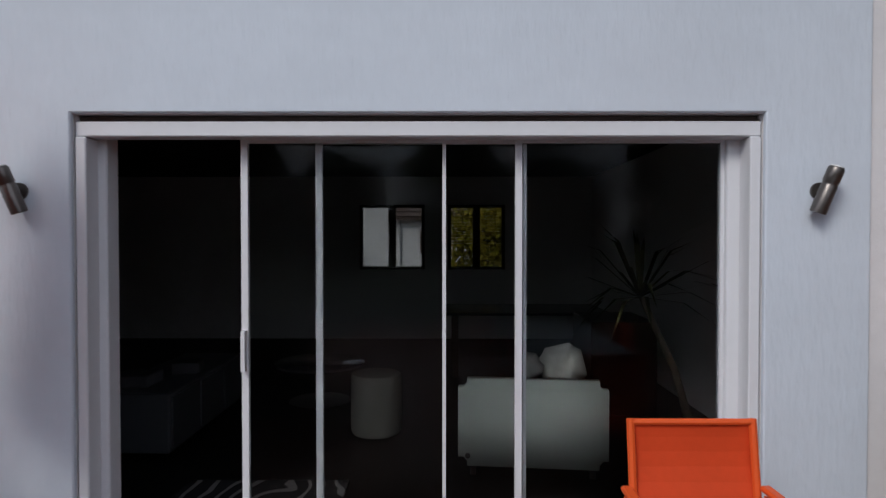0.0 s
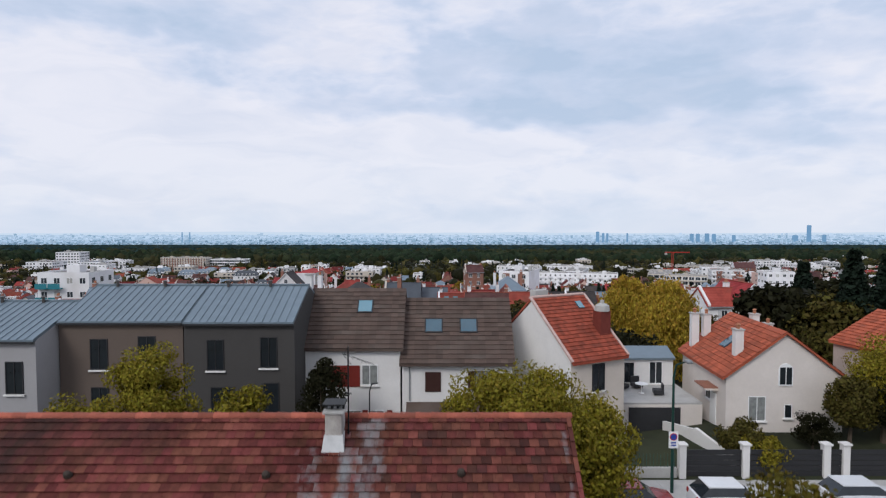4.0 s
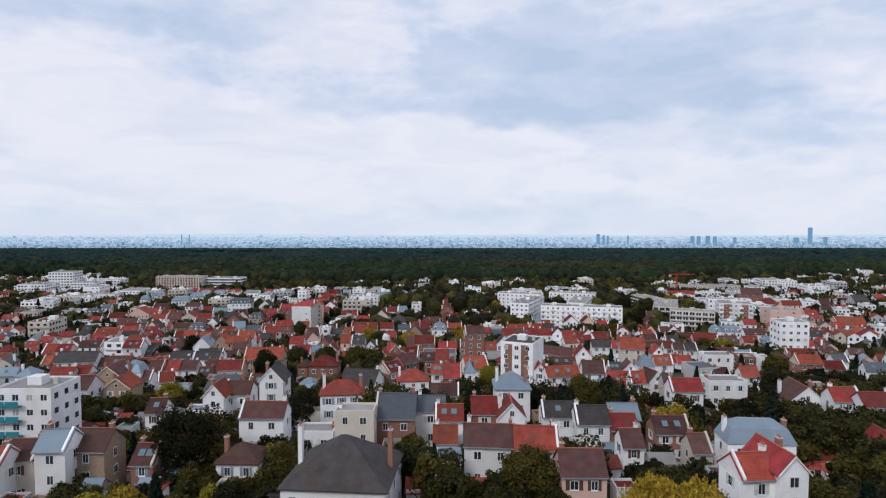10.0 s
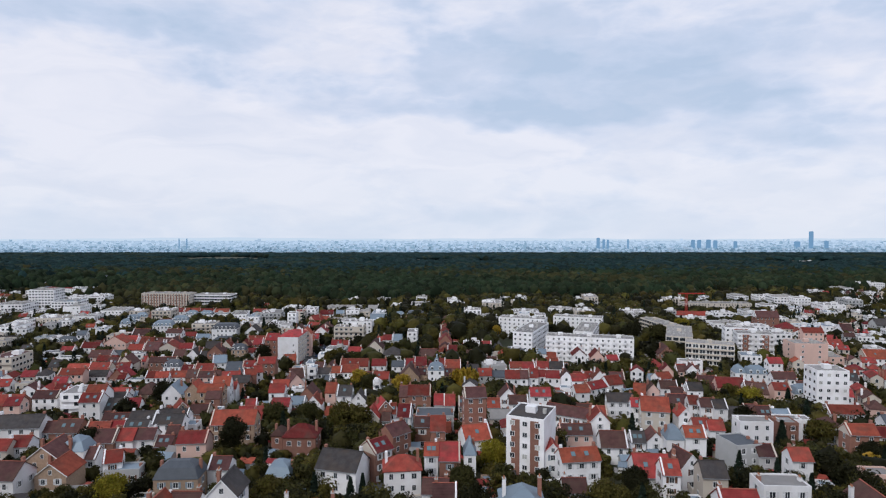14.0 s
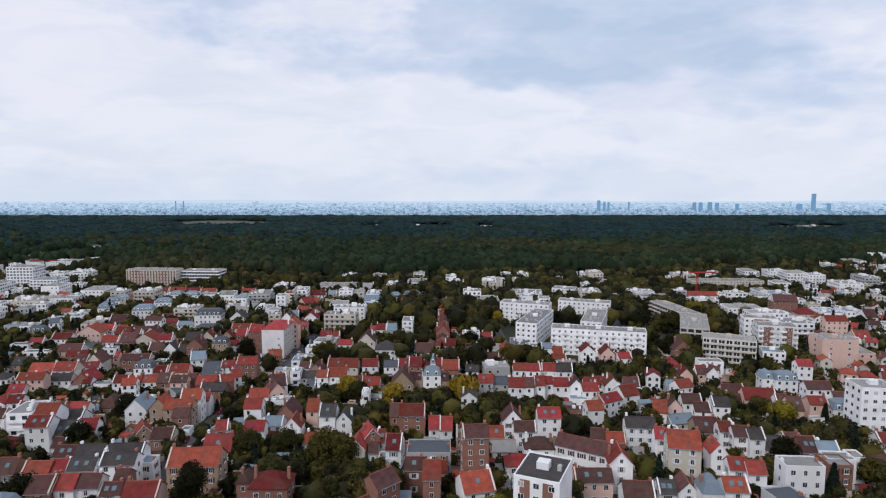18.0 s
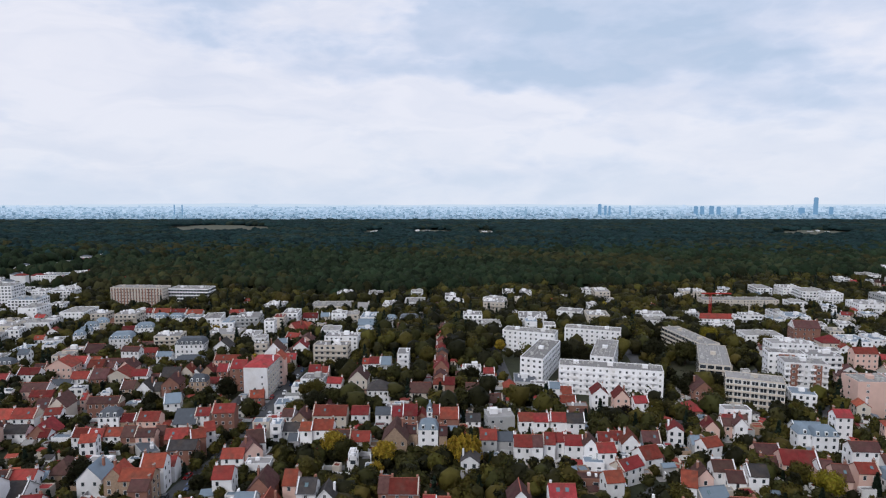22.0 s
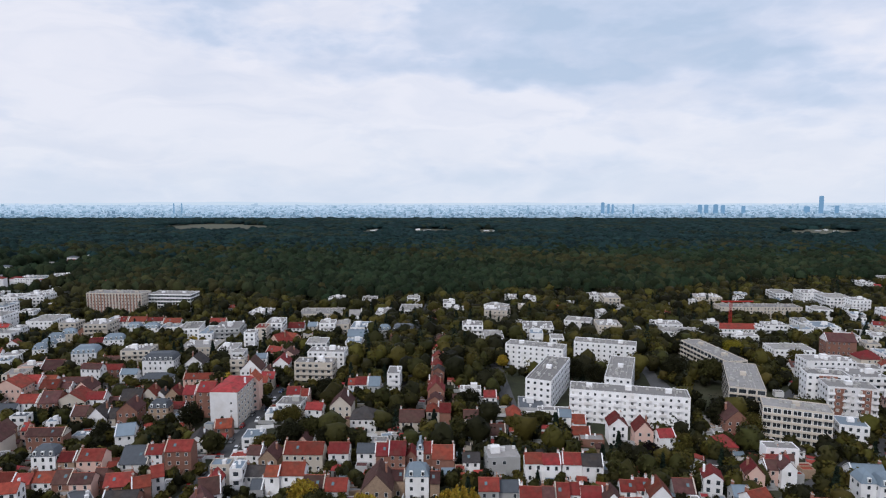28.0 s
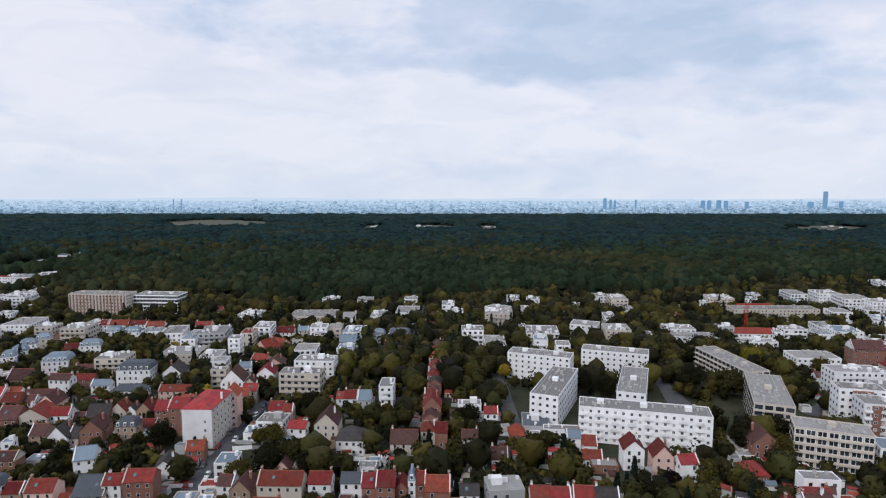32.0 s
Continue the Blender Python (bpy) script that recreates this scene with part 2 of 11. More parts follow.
ROOFS = {"r": R_RED, "o": R_ORANGE, "n": R_BROWN, "d": R_DARK, "s": R_SLATE, "z": R_ZINC, "f": R_FLAT}
WIN_GLASS = mat("window_pane_far", (0.035, 0.042, 0.05), 0.12, vary=0.3, scale=1.0, rnd=0.4, spec=0.6)
WIN_FRAME = mat("window_frame_white", (0.75, 0.75, 0.74), 0.5, vary=0.04)
SHUTTER = mat("shutter_grey_white", (0.6, 0.6, 0.6), 0.6, vary=0.05, rnd=0.2)
SKY_GLASS = mat("skylight_pane", (0.10, 0.16, 0.18), 0.05, vary=0.1, spec=0.8)
TEAL = mat("teal_blind", (0.03, 0.20, 0.24), 0.7, vary=0.1, rnd=0.1)
CHIM_BRICK = mat("chimney_brick", (0.30, 0.14, 0.10), 0.9, vary=0.2, scale=2)
CHIM_POT = mat("clay_pot", (0.38, 0.16, 0.09), 0.8)
ASPHALT = mat("asphalt", (0.085, 0.085, 0.088), 0.9, vary=0.2, scale=0.6, bump=0.3, bscale=60)
CONCRETE = mat("concrete", (0.42, 0.41, 0.39), 0.85, vary=0.12, scale=1.2, stain=(0.22, 0.2, 0.18), stain_amt=0.4, bump=0.3, bscale=30)
BARK = mat("bark", (0.10, 0.075, 0.055), 0.95, vary=0.3, scale=6, bump=0.8, bscale=25, bstretch=(1, 1, 0.25), bdist=0.03)


def leaf_mat(name, base, rnd=0.35, hue=0.02, through=0.25):
    m = mat(name, base, 0.6, vary=0.25, scale=0.5, rnd=rnd, hue=hue, spec=0.08)
    nt = m.node_tree
    p = nt.nodes["Principled BSDF"]
    tr = nt.nodes.new("ShaderNodeBsdfTranslucent")
    src = p.inputs["Base Color"].links[0].from_socket
    nt.links.new(src, tr.inputs[0])
    mx = nt.nodes.new("ShaderNodeMixShader")
    mx.inputs[0].default_value = through
    nt.links.new(p.outputs[0], mx.inputs[1])
    nt.links.new(tr.outputs[0], mx.inputs[2])
    nt.links.new(mx.outputs[0], nt.nodes["Material Output"].inputs[0])
    return m


LEAF_GREEN = leaf_mat("leaves_green", (0.044, 0.042, 0.013))
LEAF_DARK = leaf_mat("leaves_dark", (0.0185, 0.0185, 0.0075))
LEAF_OLIVE = leaf_mat("leaves_olive", (0.074, 0.063, 0.015))
LEAF_YELLOW = leaf_mat("leaves_yellow", (0.31, 0.215, 0.028))
LEAF_AUTUMN = leaf_mat("leaves_autumn", (0.11, 0.088, 0.012))
LEAF_LIME = leaf_mat("leaves_lime", (0.21, 0.175, 0.02))
LEAF_WILLOW = leaf_mat("leaves_willow", (0.35, 0.24, 0.032))
LEAF_PLUM = leaf_mat("leaves_plum", (0.006, 0.003, 0.004))
LEAF_CONIFER = leaf_mat("needles", (0.013, 0.022, 0.014), through=0.1)
LEAVES = {"g": LEAF_GREEN, "d": LEAF_DARK, "o": LEAF_OLIVE, "y": LEAF_YELLOW, "l": LEAF_LIME, "w": LEAF_WILLOW, "a": LEAF_AUTUMN, "p": LEAF_PLUM, "c": LEAF_CONIFER}


# ---- mesh building ----
class Geo:
    """Vertices, faces and material slots of one part."""

    def __init__(self):
        self.v, self.f, self.m = [], [], []

    def face(self, pts, slot=0):
        n = len(self.v)
        self.v += [tuple(p) for p in pts]
        self.f.append(tuple(range(n, n + len(pts))))
        self.m.append(slot)

    def solid(self, pts, faces, slot=0):
        n = len(self.v)
        self.v += [tuple(p) for p in pts]
        self.f += [tuple(n + i for i in q) for q in faces]
        self.m += [slot] * len(faces)

    def box(self, a, b, slot=0, m=None):
        (x0, y0, z0), (x1, y1, z1) = a, b
        p = [(x0, y0, z0), (x1, y0, z0), (x1, y1, z0), (x0, y1, z0), (x0, y0, z1), (x1, y0, z1), (x1, y1, z1), (x0, y1, z1)]
        if m is not None:
            p = [tuple(m @ Vector(q)) for q in p]
        self.solid(p, [(0, 3, 2, 1), (4, 5, 6, 7), (0, 1, 5, 4), (1, 2, 6, 5), (2, 3, 7, 6), (3, 0, 4, 7)], slot)

    def slab(self, quad, t, slot=0):
        """A plate of thickness t under the given four points."""
        q = [Vector(p) for p in quad]
        n = (q[1] - q[0]).cross(q[2] - q[0]).normalized()
        lo = [p - n * t for p in q]
        self.solid(lo + q, [(3, 2, 1, 0), (4, 5, 6, 7), (0, 1, 5, 4), (1, 2, 6, 5), (2, 3, 7, 6), (3, 0, 4, 7)], slot)

    def tube(self, path, radii, n=8, slot=0, caps=True):
        path = [Vector(p) for p in path]
        if isinstance(radii, (int, float)):
            radii = [radii] * len(path)
        base = len(self.v)
        side = None
        for i, p in enumerate(path):
            d = (path[min(i + 1, len(path) - 1)] - path[max(i - 1, 0)]).normalized()
            if side is None:
                side = d.cross(Vector((0, 0, 1)) if abs(d.z) < 0.9 else Vector((1, 0, 0))).normalized()
            side = (side - d * side.dot(d)).normalized()
            up = d.cross(side)
            for k in range(n):
                a = 2 * math.pi * k / n
                self.v.append(tuple(p + (side * math.cos(a) + up * math.sin(a)) * radii[i]))
        for i in range(len(path) - 1):
            for k in range(n):
                a, b = base + i * n + k, base + i * n + (k + 1) % n
                self.f.append((a, b, b + n, a + n))
                self.m.append(slot)
        if caps:
            self.f += [tuple(base + k for k in reversed(range(n))), tuple(base + (len(path) - 1) * n + k for k in range(n))]
            self.m += [slot, slot]

    def lathe(self, prof, n=24, slot=0, at=(0, 0, 0)):
        base = len(self.v)
        for r, z in prof:
            for k in range(n):
                a = 2 * math.pi * k / n
                self.v.append((at[0] + r * math.cos(a), at[1] + r * math.sin(a), at[2] + z))
        for i in range(len(prof) - 1):
            for k in range(n):
                a, b = base + i * n + k, base + i * n + (k + 1) % n
                self.f.append((a, b, b + n, a + n))
                self.m.append(slot)
        self.f += [tuple(base + k for k in reversed(range(n))), tuple(base + (len(prof) - 1) * n + k for k in range(n))]
        self.m += [slot, slot]

    def mesh(self, name, mats):
        me = bpy.data.meshes.new(name)
        me.from_pydata(self.v, [], self.f)
        for m in mats if isinstance(mats, (list, tuple)) else [mats]:
            me.materials.append(m)
        if any(self.m):
            me.polygons.foreach_set("material_index", self.m)
        me.update()
        return me


def part(name, geo, material, parent=None, label="", bevel=0.0, smooth=False, at=None, kind="", seg=1):
    """Links one mesh as an object of its own, under a thing or a part."""
    me = geo if isinstance(geo, bpy.types.Mesh) else geo.mesh(name, material)
    if bevel:
        bm = bmesh.new()
        bm.from_mesh(me)
        bmesh.ops.remove_doubles(bm, verts=bm.verts, dist=1e-5)
        es = [e for e in bm.edges if len(e.link_faces) == 2 and e.calc_face_angle(0) > 0.5]
        bmesh.ops.bevel(bm, geom=es, offset=bevel, segments=seg, affect="EDGES", clamp_overlap=True)
        bm.to_mesh(me)
        bm.free()
    if smooth:
        me.polygons.foreach_set("use_smooth", [True] * len(me.polygons))
        if smooth is not True:
            me.set_sharp_from_angle(angle=radians(smooth))
    ob = new(name, me)
    if parent is not None:
        ob.parent = parent
    if at is not None:
        ob.matrix_basis = at if isinstance(at, Matrix) else Matrix.Translation(at)
    if label or kind:
        tagged(ob, label=label, kind=kind)
    return ob


def thing(name, label, category, at=None, group="", kind=""):
    ob = new(name)
    ob.empty_display_size = 0.2
    if at is not None:
        ob.matrix_basis = at if isinstance(at, Matrix) else Matrix.Translation(at)
    return tagged(ob, label, category, group, kind)


# ---- ground ----
GY = [-4000, -60, -8, 8, 14, 24, 30, 48, 70, 95, 136, 160, 200, 260, 360, 480, 660, 1000, 1500, 2000, 2635, 3400, 4200, 4260, 4950]
GZ = [-1.6, -1.6, -1.6, -1.6, -3.5, -3.5, -3.8, -6.5, -9.5, -11.5, -14, -20.5, -23, -28.5, -36.5, -38.5, -45, -57, -74, -92, -113, -140, -176, -174, -98]


def ground_z(x, y):
    z = float(np.interp(y, GY, GZ))
    if 8 < y < 60 and x > 12:
        z += min((x - 12) * 0.25, 1.8) * min(1, max(0, (y - 25) / 3)) * min(1, (60 - y) / 15)
    if 40 < y < 700:
        z += 1.2 * math.sin(x * 0.013 + 1.0) * min(1, (y - 40) / 80)
    return z


def terrain():
    xs = np.concatenate([np.linspace(-4900, -420, 14), np.linspace(-390, 390, 66), np.linspace(420, 4900, 14)])
    ys = np.concatenate([np.linspace(-4000, -80, 5), np.linspace(-60, 60, 41), np.linspace(64, 700, 90), np.linspace(730, 4950, 40)])
    g = Geo()
    for y in ys:
        for x in xs:
            g.v.append((x, y, ground_z(x, y)))
    nx = len(xs)
    for j in range(len(ys) - 1):
        for i in range(nx - 1):
            a = j * nx + i
            g.f.append((a, a + 1, a + nx + 1, a + nx))
            g.m.append(0)
    m = mat("garden_ground", (0.030, 0.034, 0.017), 0.95, vary=0.45, scale=0.12, stain=(0.09, 0.075, 0.05), stain_amt=0.55)
    part("ground", g, m, smooth=True, kind="structure")
    tagged(bpy.data.objects["ground"], "sloping ground with gardens, grass and bare soil", "ground")


terrain()


def road(points, width=6.0, name="road", material=ASPHALT, lift=0.06):
    """A strip that follows the ground."""
    g = Geo()
    pts = []
    for (x0, y0), (x1, y1) in zip(points, points[1:]):
        n = max(2, int(math.hypot(x1 - x0, y1 - y0) / 4))
        pts += [(x0 + (x1 - x0) * i / n, y0 + (y1 - y0) * i / n) for i in range(n)]
    pts.append(points[-1])
    for i, (x, y) in enumerate(pts):
        a, b = pts[max(i - 1, 0)], pts[min(i + 1, len(pts) - 1)]
        d = Vector((b[0] - a[0], b[1] - a[1])).normalized()
        for s in (-1, 1):
            px, py = x - d.y * s * width / 2, y + d.x * s * width / 2
            g.v.append((px, py, max(ground_z(px, py), ground_z(x, y)) + lift))
    for i in range(len(pts) - 1):
        g.f.append((2 * i + 1, 2 * i, 2 * i + 2, 2 * i + 3))
        g.m.append(0)
    ob = part(name, g, material, kind="structure")
    return tagged(ob, "grey asphalt street between the gardens", "road")


# ---- trees ----
def quads_mesh(name, pos, nrm, size, material, rng, stretch=1.0, hang=0.0):
    """A mesh of many small leaf blades, each a bent quad."""
    n = len(pos)
    r = rng.normal(size=(n, 3))
    nrm = nrm + 0.7 * rng.normal(size=(n, 3))
    nrm /= np.linalg.norm(nrm, axis=1, keepdims=True) + 1e-9
    if hang:
        r = r * (1 - hang) + np.array([0, 0, -1.0]) * hang * 2
        u = r - nrm * (r * nrm).sum(1, keepdims=True)
    else:
        u = np.cross(nrm, r)
    u /= np.linalg.norm(u, axis=1, keepdims=True) + 1e-9
    w = np.cross(nrm, u)
    s = size * rng.uniform(0.6, 1.3, (n, 1))
    a, b = u * s * stretch, w * s * 0.62
    bend = nrm * s * 0.22
    v = np.stack([pos - a, pos - b * 1.0 + bend, pos + a, pos + b * 1.0 + bend], 1).reshape(-1, 3)
    me = bpy.data.meshes.new(name)
    me.vertices.add(4 * n)
    me.vertices.foreach_set("co", v.ravel())
    me.loops.add(4 * n)
    me.loops.foreach_set("vertex_index", np.arange(4 * n, dtype=np.int32))
    me.polygons.add(n)
    me.polygons.foreach_set("loop_start", np.arange(0, 4 * n, 4, dtype=np.int32))
    me.materials.append(material)
    me.update(calc_edges=True)
    return me


def crown_points(rng, n, clumps, rx, rz, cz, clump_r, lean=0.6):
    c = rng.normal(size=(clumps, 3))
    c /= np.linalg.norm(c, axis=1, keepdims=True)
    c *= rng.uniform(0.45, 1.0, (clumps, 1)) ** 0.6
    c[:, 2] = np.where(c[:, 2] < -0.5, -0.5 + 0.3 * (c[:, 2] + 0.5), c[:, 2])
    cen = c * np.array([rx, rx, rz]) * (1 - clump_r * 0.5)
    k = rng.integers(0, clumps, n)
    d = rng.normal(size=(n, 3))
    d /= np.linalg.norm(d, axis=1, keepdims=True)
    rad = clump_r * min(rx, rz) * rng.uniform(0.6, 1.35, (clumps, 1))[k] * rng.uniform(0.55, 1.05, (n, 1))
    pos = cen[k] + d * rad * np.array([1, 1, 0.8])
    pos[:, 2] += cz
    nrm = d * 0.7 + c[k] * lean
    return pos, nrm, cen + np.array([0, 0, cz])


def trunk_geo(rng, h, r, tips, limbs=6):
    g = Geo()
    bend = [Vector((rng.normal() * 0.03 * h * i / 4, rng.normal() * 0.03 * h * i / 4, h * i / 4)) for i in range(5)]
    g.tube([(0, 0, -1.0)] + bend, [r * 1.25, r * 1.1, r * 0.9, r * 0.75, r * 0.55, r * 0.25], 8)
    for i in range(min(limbs, len(tips))):
        t = Vector(tips[i])
        b = bend[2 + i % 2]
        mid = b.lerp(t, 0.5) + Vector((0, 0, 0.08 * h))
        g.tube([b, mid, t], [r * 0.45, r * 0.28, r * 0.08], 5)
    return g


TREE_MESH = {}
TREE_WORDS = {"g": "leafy green tree", "d": "dark green tree", "o": "olive-green autumn tree", "y": "yellow-green autumn tree", "l": "yellow-green tree",
              "w": "yellow weeping willow", "p": "dark purple plum tree", "c": "dark conifer"}


def tree(x, y, kind="g", h=9.0, r=3.5, n=900, seed=0, clumps=26, leaf=0.34, z=None, fluff=0.42, trunk_h=0.4, label=""):
    """A tree with a trunk, limbs and a crown of clumped leaves. Height h, crown radius r."""
    key = (kind, n, clumps, seed, round(h / r, 1))
    if key not in TREE_MESH:
        rng = np.random.default_rng(seed * 31 + n + ord(kind))
        rz = h * (1 - trunk_h) / 2 / h
        rx = r / h
        if kind == "c":
            lv = rng.uniform(0.08, 1.0, n) ** 0.8
            a = rng.uniform(0, 2 * math.pi, n)
            arms = np.floor(lv * 14) / 14
            rad = rx * (1.05 - arms) * rng.uniform(0.25, 1.0, n)
            pos = np.stack([rad * np.cos(a), rad * np.sin(a), lv - 0.10 * rad / rx], 1)
            nrm = np.stack([np.cos(a) * 0.4, np.sin(a) * 0.4, 0.8 + 0 * a], 1)
            tips = []
        elif kind == "w":
            strands = n // 24
            d = rng.normal(size=(strands, 3))
            d /= np.linalg.norm(d, axis=1, keepdims=True)
            d[:, 2] = np.abs(d[:, 2])
            lobes = rng.normal(size=(17, 3)) + np.array([0, 0, 0.4])
            lobes /= np.linalg.norm(lobes, axis=1, keepdims=True)
            swell = 0.62 + 0.42 * np.clip((d @ lobes.T).max(1, keepdims=True), 0, 1) ** 14
            top = swell * d * np.array([rx, rx, 0.42]) * rng.uniform(0.75, 1.0, (strands, 1)) + np.array([0, 0, 0.56])
            ln = rng.uniform(0.15, 0.5, (strands, 1)) * (0.4 + 0.9 * (1 - d[:, 2:3]))
            k = np.repeat(np.arange(strands), 24)
            s = rng.uniform(0, 1, (len(k), 1))
            pos = top[k] + np.concatenate([d[k, :2] * 0.05 * s, -ln[k] * s], 1) + 0.010 * rng.normal(size=(len(k), 3))
            pos[:, 2] = np.maximum(pos[:, 2], 0.10)
            nrm = d[k] * np.array([1, 1, 0.4])
            tips = [tuple(t) for t in top[:8] * 0.8]
        else:
            pos, nrm, cen = crown_points(rng, n, clumps, rx, rz, 1 - rz, fluff)
            tips = [tuple(c) for c in cen[:8]]
        crown = quads_mesh("crown", pos, nrm, leaf / h, LEAVES[kind], rng, 1.0 if kind != "w" else 1.6, 0.6 if kind == "w" else 0)
        tg = trunk_geo(rng, 1 - rz * 1.1 if kind not in "c" else 0.95, 0.022 + 0.02 * rx, tips)
        TREE_MESH[key] = crown, tg.mesh("trunk", BARK)
    crown, trunk = TREE_MESH[key]
    rnd = random.random()
    if z is None:
        z = ground_z(x, y)
    t = thing("tree", label or TREE_WORDS[kind] + " standing in a garden", "tree",
              Matrix.Translation((x, y, z)) @ Matrix.Rotation(rnd * 6.28, 4, "Z") @ Matrix.Scale(h, 4), group="garden trees")
    part("trunk", trunk, None, t)
    part("crown", crown, None, t)
    return t


# ---- houses ----
def window_geo(g, m, w, h, s0=0, s1=1):
    """One window as a single connected shell: frame rim, recessed panes, sill lip."""
    f, fr, bk = 0.08, -0.035, -0.008
    X, Z = w / 2, h / 2
    k = len(g.v)
    pts = [(-X, 0, -Z), (X, 0, -Z), (X, 0, Z), (-X, 0, Z), (-X, fr, -Z), (X, fr, -Z), (X, fr, Z), (-X, fr, Z),
           (-X + f, fr, -Z + f), (X - f, fr, -Z + f), (X - f, fr, Z - f), (-X + f, fr, Z - f),
           (-X + f, bk, -Z + f), (X - f, bk, -Z + f), (X - f, bk, Z - f), (-X + f, bk, Z - f),
           (-0.03, bk, -Z + f), (0.03, bk, -Z + f), (0.03, bk, Z - f), (-0.03, bk, Z - f)]
    g.v += [tuple(m @ Vector(p)) for p in pts]
    for i in range(4):
        j = (i + 1) % 4
        g.f += [tuple(k + q for q in (i, j, 4 + j, 4 + i)), tuple(k + q for q in (4 + i, 4 + j, 8 + j, 8 + i)), tuple(k + q for q in (8 + i, 8 + j, 12 + j, 12 + i))]
        g.m += [s0] * 3
    g.f += [tuple(k + q for q in (12, 16, 19, 15)), tuple(k + q for q in (17, 13, 14, 18)), tuple(k + q for q in (16, 17, 18, 19))]
    g.m += [s1, s1, s0]


def window_mesh():
    g = Geo()
    window_geo(g, Matrix.Identity(4), 1.0, 1.0)
    return g.mesh("window", [WIN_FRAME, WIN_GLASS])


def shuttered_window(cloth):
    """A window with a sill and an open shutter on either side."""
    g = Geo()
    window_geo(g, Matrix.Identity(4), 1.0, 1.0)
    for s in (-1, 1):
        g.box((s * 0.74 - 0.22, -0.05, -0.5), (s * 0.74 + 0.22, 0.0, 0.5), 2)
        for i in range(4):
            g.box((s * 0.74 - 0.17, -0.062, -0.43 + i * 0.225), (s * 0.74 + 0.17, -0.05, -0.27 + i * 0.225), 2)
    g.box((-0.56, -0.12, -0.56), (0.56, 0.0, -0.5), 0)
    return g.mesh("window", [WIN_FRAME, WIN_GLASS, cloth])


WINDOW = window_mesh()
BLIND = mat("drawn_blind", (0.42, 0.41, 0.38), 0.6, vary=0.15, scale=1.0, rnd=0.3)
_g = Geo()
window_geo(_g, Matrix.Identity(4), 1.0, 1.0)
WINDOW_BLIND = _g.mesh("window", [WIN_FRAME, BLIND])
HOUSE_WINDOWS = [WINDOW, shuttered_window(SHUTTER), WINDOW, shuttered_window(mat("shutter_brown", (0.11, 0.05, 0.03), 0.7, vary=0.2, rnd=0.2)), shuttered_window(mat("shutter_blue_grey", (0.22, 0.27, 0.31), 0.6, vary=0.1, rnd=0.2))]


def add_window(g, m, w, h, s0=0, s1=1):
    """A far window: pane in a plain rim."""
    X, Z, f = w / 2, h / 2, 0.09
    g.face([m @ Vector(p) for p in ((-X, -0.02, -Z), (X, -0.02, -Z), (X, -0.02, Z), (-X, -0.02, Z))], s0)
    g.face([m @ Vector(p) for p in ((-X + f, -0.03, -Z + f), (X - f, -0.03, -Z + f), (X - f, -0.03, Z - f), (-X + f, -0.03, Z - f))], s1)


ROOF_WORDS = {"r": "red-tiled", "o": "bright orange-tiled", "n": "brown-tiled", "d": "dark-tiled", "s": "slate-grey", "z": "zinc-grey", "f": "flat grey"}
WALL_WORDS = {"w": "white rendered", "c": "cream rendered", "g": "grey rendered", "b": "brick", "m": "brown millstone", "p": "pinkish rendered"}
FOOT = []


def body_geo(form, w, d, h, lo, rise):
    X, Y = w / 2, d / 2
    if form == "e":
        return gable_body(w, d, h, lo, rise)
    if form == "g":
        return gable_body(w, d, h, lo, rise, "y")
    g = Geo()
    if form == "f":
        o = [(-X, -Y), (X, -Y), (X, Y), (-X, Y)]
        i = [(-X + 0.2, -Y + 0.2), (X - 0.2, -Y + 0.2), (X - 0.2, Y - 0.2), (-X + 0.2, Y - 0.2)]
        g.v = [(*c, lo) for c in o] + [(*c, h + 0.45) for c in o] + [(*c, h + 0.45) for c in i] + [(*c, h) for c in i]
        for k in range(4):
            n = (k + 1) % 4
            g.f += [(k, n, 4 + n, 4 + k), (4 + k, 4 + n, 8 + n, 8 + k), (8 + k, 8 + n, 12 + n, 12 + k)]
            g.m += [0] * 3
        g.f.append((12, 13, 14, 15))
        g.m.append(0)
    else:
        g.box((-X, -Y, lo), (X, Y, h + 0.02))
    return g


